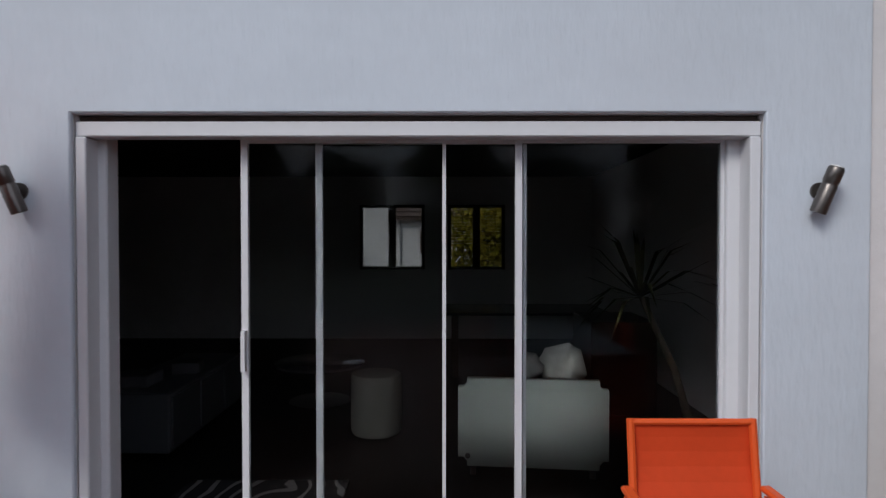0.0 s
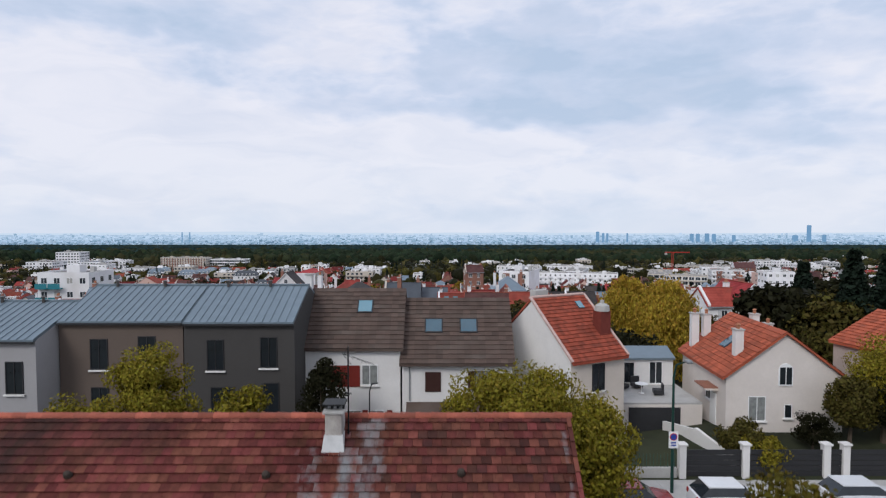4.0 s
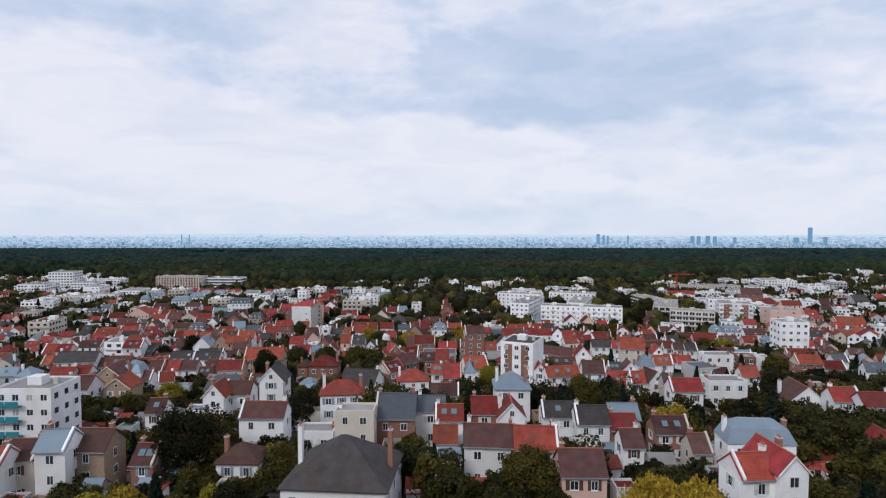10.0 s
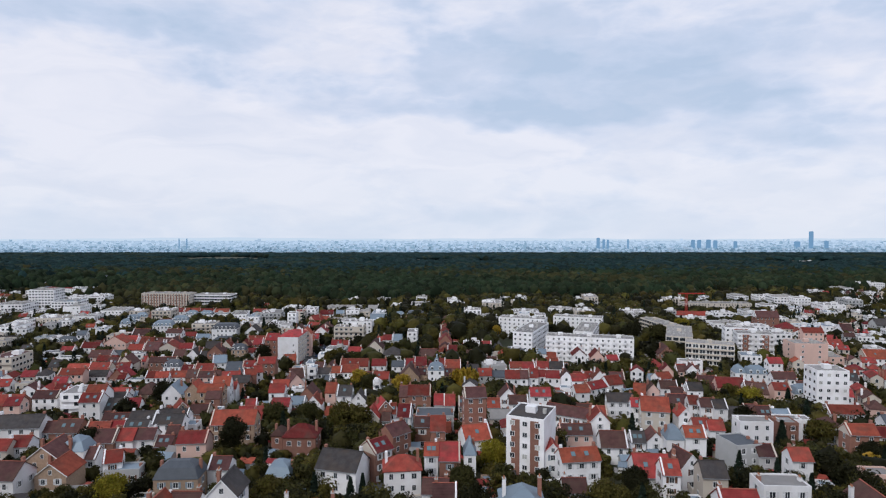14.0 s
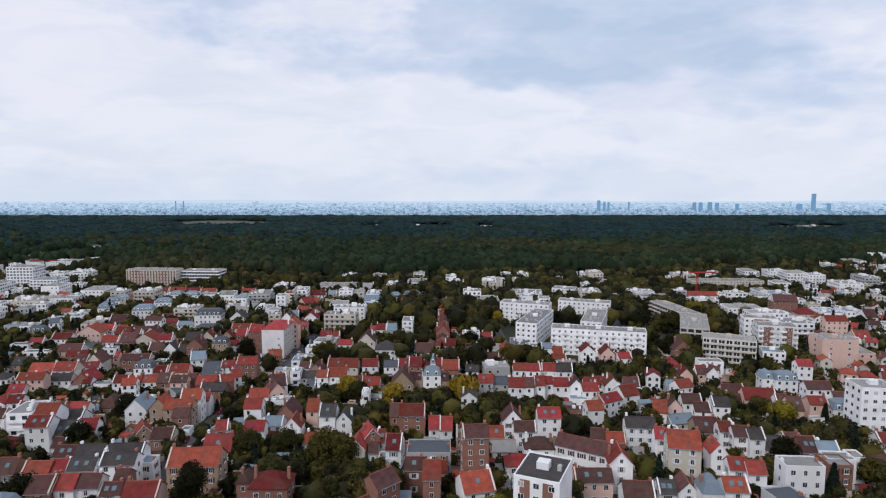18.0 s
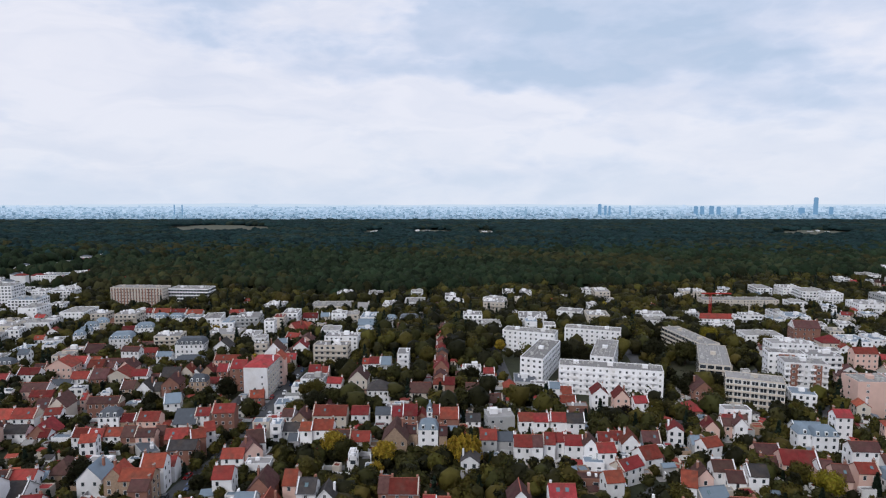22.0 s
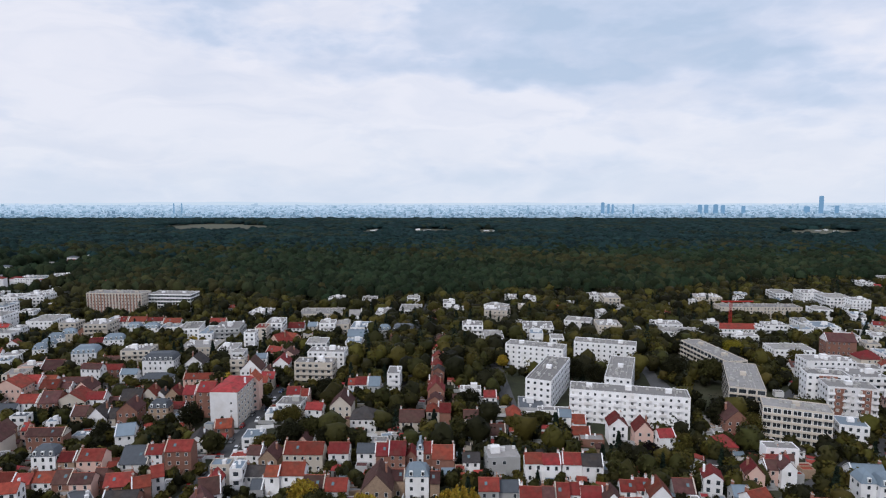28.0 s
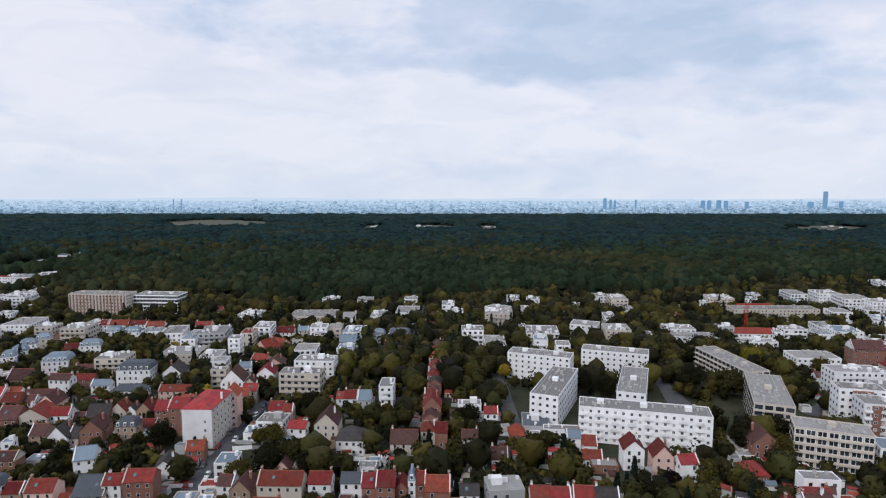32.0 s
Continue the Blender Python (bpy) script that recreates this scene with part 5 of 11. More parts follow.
# ---- the room behind the glass ----
def room():
    # floor, ceiling and wall carry the room's darkness in their colour
    g = Geo()
    g.box((-5.6, 0.3, -0.1), (2.5, 6.9, -0.004))
    tagged(part("floor", g, ROOM_FLOOR, kind="structure"), "living room floor, near black with painted shade", "floor")
    g = Geo()
    g.box((-5.6, 0.23, 2.6), (2.5, 6.99, 2.7))
    tagged(part("ceiling", g, mat("room_ceiling_painted_shade", (0.005, 0.005, 0.005), 0.8), kind="structure"), "plain living room ceiling, near black with painted shade", "ceiling")
    g = Geo()
    g.box((-5.7, 0.23, -0.1), (-5.6, 6.99, 2.6))
    tagged(part("wall_west", g, ROOM, kind="structure"), "living room wall, near black with painted shade", "wall")
    for x0, x1 in ((-1.25, -0.2), (0.18, 1.1)):
        t = thing("window_1" if x0 < 0 else "window_2", "dark-framed window in the far room wall with a half-closed slatted blind", "window", ((x0 + x1) / 2, 7.05, 1.1), kind="structure")
        w, h = x1 - x0, 1.05
        part("window_frame", wall_with_holes(-w / 2, w / 2, 0, h, -0.03, 0.03, [(-w / 2 + 0.05, -0.06, 0.05, h - 0.05), (0.06, w / 2 - 0.05, 0.05, h - 0.05)]), DARK_WOOD, t)
        for i in range(12):
            g = Geo()
            g.box((-w / 2 + 0.05, 0.05, h - 0.08 - i * 0.05), (w / 2 - 0.05, 0.085, h - 0.076 - i * 0.05))
            part("blind_slat", g, ALU, t)
        g = Geo()
        g.box((-w / 2 + 0.05, -0.006, 0.05), (w / 2 - 0.05, 0.0, h - 0.05))
        # tint added to dim the daylight seen through the far windows
        part("pane", g, glass_mat("dimming_window_glass", (0.45, 0.45, 0.45)), t)

    # sofa seen from behind
    LEATHER = mat("pale_leather", (0.52, 0.54, 0.48), 0.4, vary=0.06, scale=3, bump=0.15, bscale=80)
    t = thing("sofa", "pale cream leather sofa seen from its back", "sofa", pose(0.71, 1.1, 0, 0, 0, -6))
    g = Geo()
    g.box((-0.5, 0, 0.07), (0.5, 0.2, 0.66))
    b = part("backrest", g, LEATHER, t, bevel=0.06, seg=3, smooth=True)
    g = Geo()
    g.lathe([(0.018, 0), (0.018, 0.006), (0.012, 0.008)], 12)
    part("button", g, STEEL, b, at=pose(-0.43, -0.002, 0.16, 90, 0, 0))
    g = Geo()
    g.box((-0.5, 0.2, 0.07), (0.5, 0.95, 0.36))
    part("seat", g, LEATHER, t, bevel=0.06, seg=3, smooth=True)
    for x in (-0.4, 0.4):
        for y in (0.1, 0.8):
            g = Geo()
            g.tube([(x, y, 0), (x, y, 0.1)], 0.02, 8)
            part("leg", g, STEEL, t)
    for x, c, r in ((0.25, (0.6, 0.57, 0.5), -14), (0.02, (0.35, 0.33, 0.3), 8)):
        t2 = thing("cushion", "pale square cushion leaning on the sofa back" if x > 0.1 else "patterned grey cushion leaning on the sofa back", "cushion", pose(0.71 + x, 1.40, 0.70, 0, r, -6), group="sofa cushions")
        g = Geo()
        s = 0.2 if x > 0.1 else 0.14
        g.solid([(-s, 0, -s), (s, 0, -s), (s, 0, s), (-s, 0, s), (0, -0.09, 0), (0, 0.09, 0)], [(0, 1, 4), (1, 2, 4), (2, 3, 4), (3, 0, 4), (1, 0, 5), (2, 1, 5), (3, 2, 5), (0, 3, 5)])
        part("cover", g, mat("cushion_cloth_%d" % (x > 0.1), c, 0.9, vary=0.2, scale=6), t2, bevel=0.05, seg=3, smooth=True)
    t = thing("pouf", "cream upholstered cylinder pouf on the floor, dulled by painted shade", "stool", (-0.44, 2.15, 0))
    g = Geo()
    g.lathe([(0.19, 0.0), (0.205, 0.02), (0.21, 0.05), (0.21, 0.46), (0.2, 0.49), (0.17, 0.5)], 28)
    # cream cloth with the room's shade mixed into its colour
    part("body", g, mat("shaded_cream_cloth", (0.25, 0.23, 0.2), 0.85, vary=0.08, scale=6, bump=0.2, bscale=120), t, smooth=40)
    t = thing("tv_cabinet", "low pale grey media cabinet against the wall, darkened by painted shade", "cabinet", pose(-2.15, 1.5, 0, 0, 0, 0))
    g = Geo()
    g.box((-0.28, 0, 0.04), (0.28, 1.6, 0.48))
    # pale grey made dark here, so the colour holds the room's shade
    b = part("body", g, mat("shaded_pale_lacquer", (0.07, 0.075, 0.08), 0.4, vary=0.05), t, bevel=0.01)
    for i in range(3):
        g = Geo()
        g.box((0.28, 0.03 + i * 0.53, 0.08), (0.295, 0.51 + i * 0.53, 0.45))
        part("drawer_front", g, mat("shaded_pale_lacquer", (0.35, 0.36, 0.36)), t)
    for i, (x, y, s) in enumerate(((-0.1, 0.3, 0.14), (0.1, 0.75, 0.11))):
        t2 = thing("box", "small dark box on the media cabinet", "box", pose(-2.15 + x, 1.5 + y, 0.48, 0, 0, 12 * i))
        g = Geo()
        g.box((-s, -s, 0), (s, s, 0.09))
        part("case", g, mat("dark_grey_plastic", (0.06, 0.06, 0.065), 0.5), t2, bevel=0.008)
    t = thing("coffee_table", "round coffee table with a dark glossy top", "table", (-1.1, 3.1, 0))
    g = Geo()
    g.lathe([(0.42, 0.36), (0.44, 0.37), (0.44, 0.39), (0.42, 0.4)], 28)
    part("tabletop", g, mat("dark_gloss", (0.06, 0.06, 0.065), 0.15), t, smooth=40)
    g = Geo()
    g.lathe([(0.3, 0.0), (0.3, 0.015), (0.05, 0.03), (0.05, 0.36)], 20)
    part("foot", g, STEEL, t, smooth=40)
    t = thing("dining_table", "long dining table with a pale glass top, darkened by painted shade", "table", (1.1, 4.6, 0))
    g = Geo()
    g.box((-0.95, -0.5, 0.72), (0.95, 0.5, 0.75))
    # pale top, its colour lowered to paint in the dim room
    part("tabletop", g, mat("shaded_glass_top", (0.05, 0.06, 0.07), 0.12), t, bevel=0.01)
    for x in (-0.85, 0.85):
        for y in (-0.42, 0.42):
            g = Geo()
            g.box((x - 0.035, y - 0.035, 0), (x + 0.035, y + 0.035, 0.72))
            part("leg", g, DARK_WOOD, t)
    t = thing("sideboard", "dark red-brown wooden sideboard", "cabinet", (1.75, 3.0, 0))
    g = Geo()
    g.box((-0.3, -0.4, 0), (0.3, 0.4, 0.85))
    part("body", g, mat("dark_red_wood", (0.03, 0.010, 0.008), 0.4, vary=0.2, scale=4), t, bevel=0.01)
    t = tagged(part("rug", wall_with_holes(-1.55, -0.5, 0.0, 0.012, 0.3, 1.1, []), rug_mat()), "dark rug with pale curling leaf pattern", "rug")
    # a solid plant takes the place of a dim reflection in the panes
    t = thing("dracaena_reflection", "tall leaning dracaena in a pot, standing in for a dim reflection in the glass", "plant", (1.85, 1.35, 0))
    g = Geo()
    g.lathe([(0.13, 0), (0.17, 0.28), (0.18, 0.3), (0.16, 0.3)], 20)
    part("pot", g, mat("dark_pot", (0.05, 0.045, 0.045), 0.5), t, smooth=40)
    g = Geo()
    g.tube([(0, 0, 0.28), (-0.12, 0, 0.7), (-0.26, 0, 1.0), (-0.36, 0, 1.22)], [0.03, 0.026, 0.022, 0.02], 8)
    part("stem", g, BARK, t, smooth=True)
    rng = random.Random(3)
    for i in range(34):
        a, e, l = rng.uniform(0, 6.28), rng.uniform(-0.2, 1.2), rng.uniform(0.5, 0.95)
        o = Vector((-0.36, 0, 1.2))
        d = Vector((math.cos(a) * math.cos(e), math.sin(a) * math.cos(e), math.sin(e)))
        s = d.cross(Vector((0, 0, 1))).normalized() * 0.014
        p1, p2 = o + d * l * 0.55, o + d * l + Vector((0, 0, -0.25 * l))
        g = Geo()
        g.face([o - s, o + s, p1 + s, p1 - s])
        g.face([p1 - s, p1 + s, p2])
        part("leaf", g, LEAF_GREEN, t)


def rug_mat():
    m = mat("rug_pattern", (0.03, 0.03, 0.03), 0.95, vary=0.2)
    nt = m.node_tree
    w = nt.nodes.new("ShaderNodeTexWave")
    w.inputs["Scale"].default_value, w.inputs["Distortion"].default_value, w.inputs["Detail"].default_value = 2.2, 14.0, 1.5
    co = nt.nodes.new("ShaderNodeTexCoord")
    nt.links.new(co.outputs["Object"], w.inputs["Vector"])
    r = nt.nodes.new("ShaderNodeValToRGB")
    r.color_ramp.elements[0].position, r.color_ramp.elements[1].position = 0.8, 0.86
    r.color_ramp.elements[0].color, r.color_ramp.elements[1].color = (0.012, 0.011, 0.012, 1), (0.16, 0.15, 0.145, 1)
    nt.links.new(w.outputs[1], r.inputs[0])
    nt.links.new(r.outputs[0], nt.nodes["Principled BSDF"].inputs["Base Color"])
    return m


room()


# ---- terrace ----
DECK = mat("red_brown_deck", (0.15, 0.075, 0.06), 0.75, vary=0.15, scale=1.5, stain=(0.09, 0.06, 0.05), stain_amt=0.4, bump=0.2, bscale=40)
ORANGE_METAL = mat("orange_lacquer", (0.72, 0.10, 0.022), 0.4, vary=0.04)
ORANGE_CLOTH = mat("orange_mesh_cloth", (0.62, 0.062, 0.014), 0.7, vary=0.08, scale=4, bump=0.3, bscale=250, bdist=0.003)
GREY_METAL = mat("grey_lacquer", (0.20, 0.21, 0.21), 0.45, vary=0.05)
GREY_CLOTH = mat("grey_mesh_cloth", (0.16, 0.165, 0.16), 0.75, vary=0.08, scale=4, bump=0.3, bscale=250, bdist=0.003)
TABLE_ALU = mat("blue_grey_aluminium", (0.33, 0.42, 0.485), 0.38, 0.25, vary=0.06, scale=1.5, stain=(0.22, 0.26, 0.3), stain_amt=0.3)
FENCE_WOOD = mat("red_brown_fence_wood", (0.15, 0.044, 0.012), 0.8, vary=0.25, scale=3, bump=0.4, bscale=30, bstretch=(1, 0.12, 1), rnd=0.15)
SLATE_POT = mat("dark_slate_pot", (0.009, 0.013, 0.018), 0.4, vary=0.35, scale=2.5, stain=(0.05, 0.06, 0.07), stain_amt=0.4)
PARASOL = mat("faded_orange_cloth", (0.56, 0.095, 0.045), 0.85, vary=0.1, scale=2, stain=(0.55, 0.20, 0.13), stain_amt=0.45)
WICKER = mat("grey_brown_wicker", (0.10, 0.088, 0.075), 0.6, vary=0.3, scale=12, bump=0.9, bscale=70, bstretch=(1, 1, 1), bdist=0.01)


def terrace():
    t = thing("terrace", "raised terrace of red-brown boards before the house", "terrace", (0, 0, 0), kind="structure")
    g = Geo()
    g.box((-2.6, -8.2, -1.7), (2.95, 0.0, -0.03))
    part("base", g, CONCRETE, t)
    x = -2.6
    i = 0
    while x < 2.9:
        w = min(1.12, 2.95 - x)
        g = Geo()
        g.box((x + 0.004, -8.2, -0.03), (x + w - 0.004, 0.0, 0.0))
        part("deck_board", g, DECK, t)
        x += w
    g = Geo()
    g.box((-1.63, -0.02, 0.0), (1.63, 0.1, 0.02))
    part("threshold", g, CONCRETE, t)


terrace()


def doormat():
    g = Geo()
    n = 20
    pts = [(0.33 * math.cos(math.pi * k / n), -0.20 * math.sin(math.pi * k / n)) for k in range(n + 1)]
    m = len(pts)
    g.solid([(x, y, 0) for x, y in pts] + [(x * 0.98, y * 0.98, 0.018) for x, y in pts], [tuple(range(m)), tuple(reversed(range(m, 2 * m)))] + [(i, (i + 1) % m, m + (i + 1) % m, m + i) for i in range(m)])
    tagged(part("doormat", g, BLACK, at=(-1.15, -0.005, 0.002)), "black half-round doormat on the boards", "doormat")


doormat()


def garden_chair(m, metal, cloth, word):
    """An aluminium armchair with a cloth seat and back; it faces local -y."""
    t = thing("garden_chair", f"{word} metal garden armchair with stretched mesh cloth seat", "chair", m, group="chairs on the terrace")
    for s in (-1, 1):
        x = s * 0.24
        g = Geo()
        g.tube([(x, 0.16, 0.40), (x, 0.22, 0.60), (x, 0.265, 0.90)], 0.016, 8)
        part("back_post", g, metal, t, smooth=40)
        g = Geo()
        g.tube([(x * 1.12, 0.25, 0.0), (x * 1.12, 0.12, 0.42), (x * 1.12, 0.20, 0.62)], 0.014, 8)
        part("rear_leg", g, metal, t, smooth=40)
        g = Geo()
        g.tube([(x * 1.12, -0.26, 0.0), (x * 1.12, -0.26, 0.63)], 0.014, 8)
        part("front_leg", g, metal, t, smooth=40)
        g = Geo()
        g.box((x * 1.12 - 0.022, -0.30, 0.63), (x * 1.12 + 0.022, 0.22, 0.655))
        part("armrest", g, metal, t, bevel=0.008)
        g = Geo()
        g.tube([(x, -0.27, 0.43), (x, 0.17, 0.40)], 0.015, 8)
        part("seat_rail", g, metal, t, smooth=40)
    g = Geo()
    g.slab([(-0.235, -0.26, 0.435), (0.235, -0.26, 0.435), (0.235, 0.17, 0.405), (-0.235, 0.17, 0.405)], 0.008)
    part("seat", g, cloth, t)
    g = Geo()
    n = 6
    for i in range(n):
        za, zb = 0.54 + i * 0.057, 0.54 + (i + 1) * 0.057
        ya, yb = (0.20 + 0.065 * (z - 0.54) / 0.36 + 0.03 * math.sin(math.pi * (z - 0.54) / 0.36) for z in (za, zb))
        k = len(g.v)
        g.v += [(-0.235, ya, za), (0.235, ya, za), (-0.235, ya + 0.008, za), (0.235, ya + 0.008, za)]
        if i == n - 1:
            g.v += [(-0.235, yb, zb), (0.235, yb, zb), (-0.235, yb + 0.008, zb), (0.235, yb + 0.008, zb)]
        g.f += [(k, k + 1, k + 5, k + 4), (k + 3, k + 2, k + 6, k + 7), (k + 2, k, k + 4, k + 6), (k + 1, k + 3, k + 7, k + 5)]
        g.m += [0] * 4
    part("backrest", g, cloth, t)
    for z in (0.90,):
        g = Geo()
        g.tube([(-0.24, 0.262, z - 0.012), (0.24, 0.262, z - 0.012)], 0.013, 8)
        part("top_rail", g, metal, t, smooth=40)
    return t


garden_chair(pose(1.10, -0.78, 0, 0, 0, 0), ORANGE_METAL, ORANGE_CLOTH, "orange")
garden_chair(pose(0.70, -2.22, 0, 0, 0, 90), ORANGE_METAL, ORANGE_CLOTH, "orange")
garden_chair(pose(0.82, -1.62, 0, 0, 0, 90), GREY_METAL, GREY_CLOTH, "grey")
garden_chair(pose(1.385, -1.93, 0, 0, 0, -91), ORANGE_METAL, ORANGE_CLOTH, "orange")
garden_chair(pose(1.395, -2.52, 0, 0, 0, -90), GREY_METAL, GREY_CLOTH, "grey")
garden_chair(pose(-2.06, -0.66, 0, 0, 0, 72), ORANGE_METAL, ORANGE_CLOTH, "orange")
garden_chair(pose(-2.2, -1.3, 0, 0, 0, 74), GREY_METAL, GREY_CLOTH, "grey")


def long_table():
    t = thing("garden_table", "long blue-grey aluminium garden table", "table", (1.12, -2.1, 0))
    part("rim", wall_flat(-0.43, 0.43, -1.0, 1.0, 0.70, 0.748, 0.05), TABLE_ALU, t, bevel=0.006)
    n = 16
    for i in range(n):
        y0 = -0.95 + i * 1.9 / n
        g = Geo()
        g.box((-0.38, y0 + 0.002, 0.715), (0.38, y0 + 1.9 / n - 0.002, 0.746))
        part("slat", g, TABLE_ALU, t)
    for x in (-0.38, 0.38):
        for y in (-0.94, 0.94):
            g = Geo()
            g.box((x - 0.03, y - 0.03, 0), (x + 0.03, y + 0.03, 0.71))
            part("leg", g, GREY_METAL, t, bevel=0.006)


def wall_flat(x0, x1, y0, y1, z0, z1, w):
    """A flat rectangular rim of width w."""
    g = wall_with_holes(x0, x1, y0, y1, 0.0, 1.0, [(x0 + w, x1 - w, y0 + w, y1 - w)])
    g.v = [(x, z, z1 - (z1 - z0) * y) for x, y, z in g.v]
    return g


long_table()


def round_table():
    t = thing("round_table", "large round wicker table with a dark glass top", "table", (-1.72, -2.9, 0))
    g = Geo()
    g.lathe([(0.98, 0.735), (0.985, 0.742), (0.98, 0.748), (0.0, 0.748)], 48)
    part("tabletop", g, mat("smoked_glass", (0.06, 0.055, 0.05), 0.12, vary=0.3, scale=6, spec=0.6), t, smooth=40)
    g = Geo()
    path = [(0.995 * math.cos(a * math.pi / 24), 0.995 * math.sin(a * math.pi / 24), 0.735) for a in range(49)]
    g.tube(path, 0.022, 8, caps=False)
    part("rim", g, WICKER, t, smooth=True)
    g = Geo()
    g.lathe([(0.55, 0.0), (0.56, 0.05), (0.42, 0.35), (0.52, 0.68), (0.93, 0.73)], 32)
    part("base", g, WICKER, t, smooth=40)
    rng = random.Random(5)
    for k in range(70):
        a, b = rng.uniform(0, 6.28), rng.uniform(1.2, 5.0)
        p, q = Vector((0.97 * math.cos(a), 0.97 * math.sin(a), 0.7515)), Vector((0.97 * math.cos(a + b), 0.97 * math.sin(a + b), 0.7515))
        s, w = rng.uniform(0, 0.6), rng.uniform(0.2, 0.4)
        m = p.lerp(q, s + w / 2) + Vector((rng.uniform(-0.04, 0.04), rng.uniform(-0.04, 0.04), 0.001))
        g = Geo()
        g.tube([p.lerp(q, s), m, p.lerp(q, s + w)], 0.0045, 4)
        part("wicker_strand", g, mat("brown_wicker_strand", (0.055, 0.046, 0.04), 0.7, vary=0.3, scale=20), t)


round_table()


def parasol():
    t = thing("parasol", "closed faded orange parasol on a dark pole", "parasol", (-2.0, -0.6, 0))
    n, rings = 16, []
    g = Geo()
    prof = [(0.03, 2.55), (0.10, 2.40), (0.17, 2.27), (0.20, 2.24), (0.165, 2.225), (0.185, 1.9), (0.225, 1.5), (0.27, 1.18)]
    for i, (r, z) in enumerate(prof):
        for k in range(n * 2):
            a = math.pi * k / n
            f = 1 + (0.16 if k % 2 else -0.16) * min(1, i / 3) + 0.05 * math.sin(3 * a + i)
            zz = z - (0.05 * (k % 4 == 0) - 0.03 * math.sin(a * 2)) * (1 if i == len(prof) - 1 else 0) - (0.03 if i in (3,) and k % 4 == 0 else 0)
            g.v.append((r * f * math.cos(a), r * f * math.sin(a) * 0.85, zz))
    m = 2 * n
    for i in range(len(prof) - 1):
        for k in range(m):
            g.f.append((i * m + (k + 1) % m, i * m + k, (i + 1) * m + k, (i + 1) * m + (k + 1) % m))
            g.m.append(0)
    g.f.append(tuple(range(m)))
    g.m.append(0)
    part("canopy", g, PARASOL, t, "faded orange folded cloth", smooth=60)
    g = Geo()
    g.lathe([(0.03, 2.55), (0.045, 2.56), (0.04, 2.60), (0.012, 2.61)], 12)
    part("finial", g, IRON, t, smooth=40)
    g = Geo()
    g.tube([(0, 0, 0.02), (0, 0, 2.56)], 0.024, 10)
    part("pole", g, IRON, t, smooth=40)
    g = Geo()
    g.lathe([(0.035, 1.02), (0.045, 1.03), (0.045, 1.12), (0.03, 1.14)], 12)
    part("crank_housing", g, IRON, t, smooth=40)
    g = Geo()
    g.lathe([(0.26, 0.0), (0.26, 0.05), (0.2, 0.08), (0.05, 0.1), (0.04, 0.3), (0.026, 0.3)], 24)
    part("foot", g, CONCRETE, t, smooth=40)
    for k in range(8):
        a = math.pi * k / 4
        g = Geo()
        g.tube([(0.03 * math.cos(a), 0.03 * math.sin(a), 2.2), (0.12 * math.cos(a), 0.1 * math.sin(a), 1.2)], 0.006, 4)
        part("rib", g, IRON, t)


parasol()


def stair_rail():
    t = thing("stair_railing", "grey metal terrace railing with thin steel cables", "railing", (0, 0, 0))
    top0, top1 = Vector((-2.2, -0.2, 0.98)), Vector((-2.37, -1.75, 0.98))
    g = Geo()
    g.tube([top0, top1], 0.024, 10)
    part("handrail", g, GREY_METAL, t, smooth=40)
    for f in (0.03, 0.5, 0.97):
        p = top0.lerp(top1, f)
        g = Geo()
        g.tube([(p.x, p.y, 0.0), (p.x, p.y, p.z - 0.08), (p.x, p.y, p.z)], 0.02, 8)
        part("post", g, GREY_METAL, t, smooth=40)
    for i in range(4):
        off = Vector((0, 0, -0.2 * (i + 1)))
        g = Geo()
        g.tube([top0 + off, top1 + off], 0.004, 4)
        part("cable", g, STEEL, t)
    st = thing("outdoor_stair", "concrete steps leading down beside the terrace", "stairs", (0, 0, 0), kind="structure")
    for i in range(9):
        g = Geo()
        g.box((-2.62 - 0.28 * (i + 1), -1.35, -1.65), (-2.62 - 0.28 * i, -0.04, -0.17 * (i + 1)))
        part("step", g, CONCRETE, st)
    t = thing("corner_pipe", "white plastic downpipe with a small junction box on the wall", "pipe", (-2.26, -0.05, 0))
    g = Geo()
    g.tube([(0, 0, 0.0), (0, 0, 1.1)], 0.03, 10)
    part("pipe", g, ALU, t, smooth=40)
    g = Geo()
    g.box((-0.05, -0.05, 1.1), (0.05, 0.04, 1.2))
    part("junction_box", g, mat("yellowed_plastic", (0.45, 0.36, 0.22), 0.6), t, bevel=0.008)
    t = thing("small_pack", "small cardboard pack lying beside the wall", "box", pose(-1.87, -0.12, 0, 0, 0, 15))
    g = Geo()
    g.box((-0.1, -0.06, 0), (0.1, 0.06, 0.09))
    part("carton", g, mat("pale_carton", (0.55, 0.4, 0.42), 0.8), t, bevel=0.005)
    g = Geo()
    g.box((-0.101, -0.061, 0.06), (0.101, 0.061, 0.08))
    part("stripe", g, mat("magenta_print", (0.4, 0.02, 0.1), 0.7), t)


stair_rail()


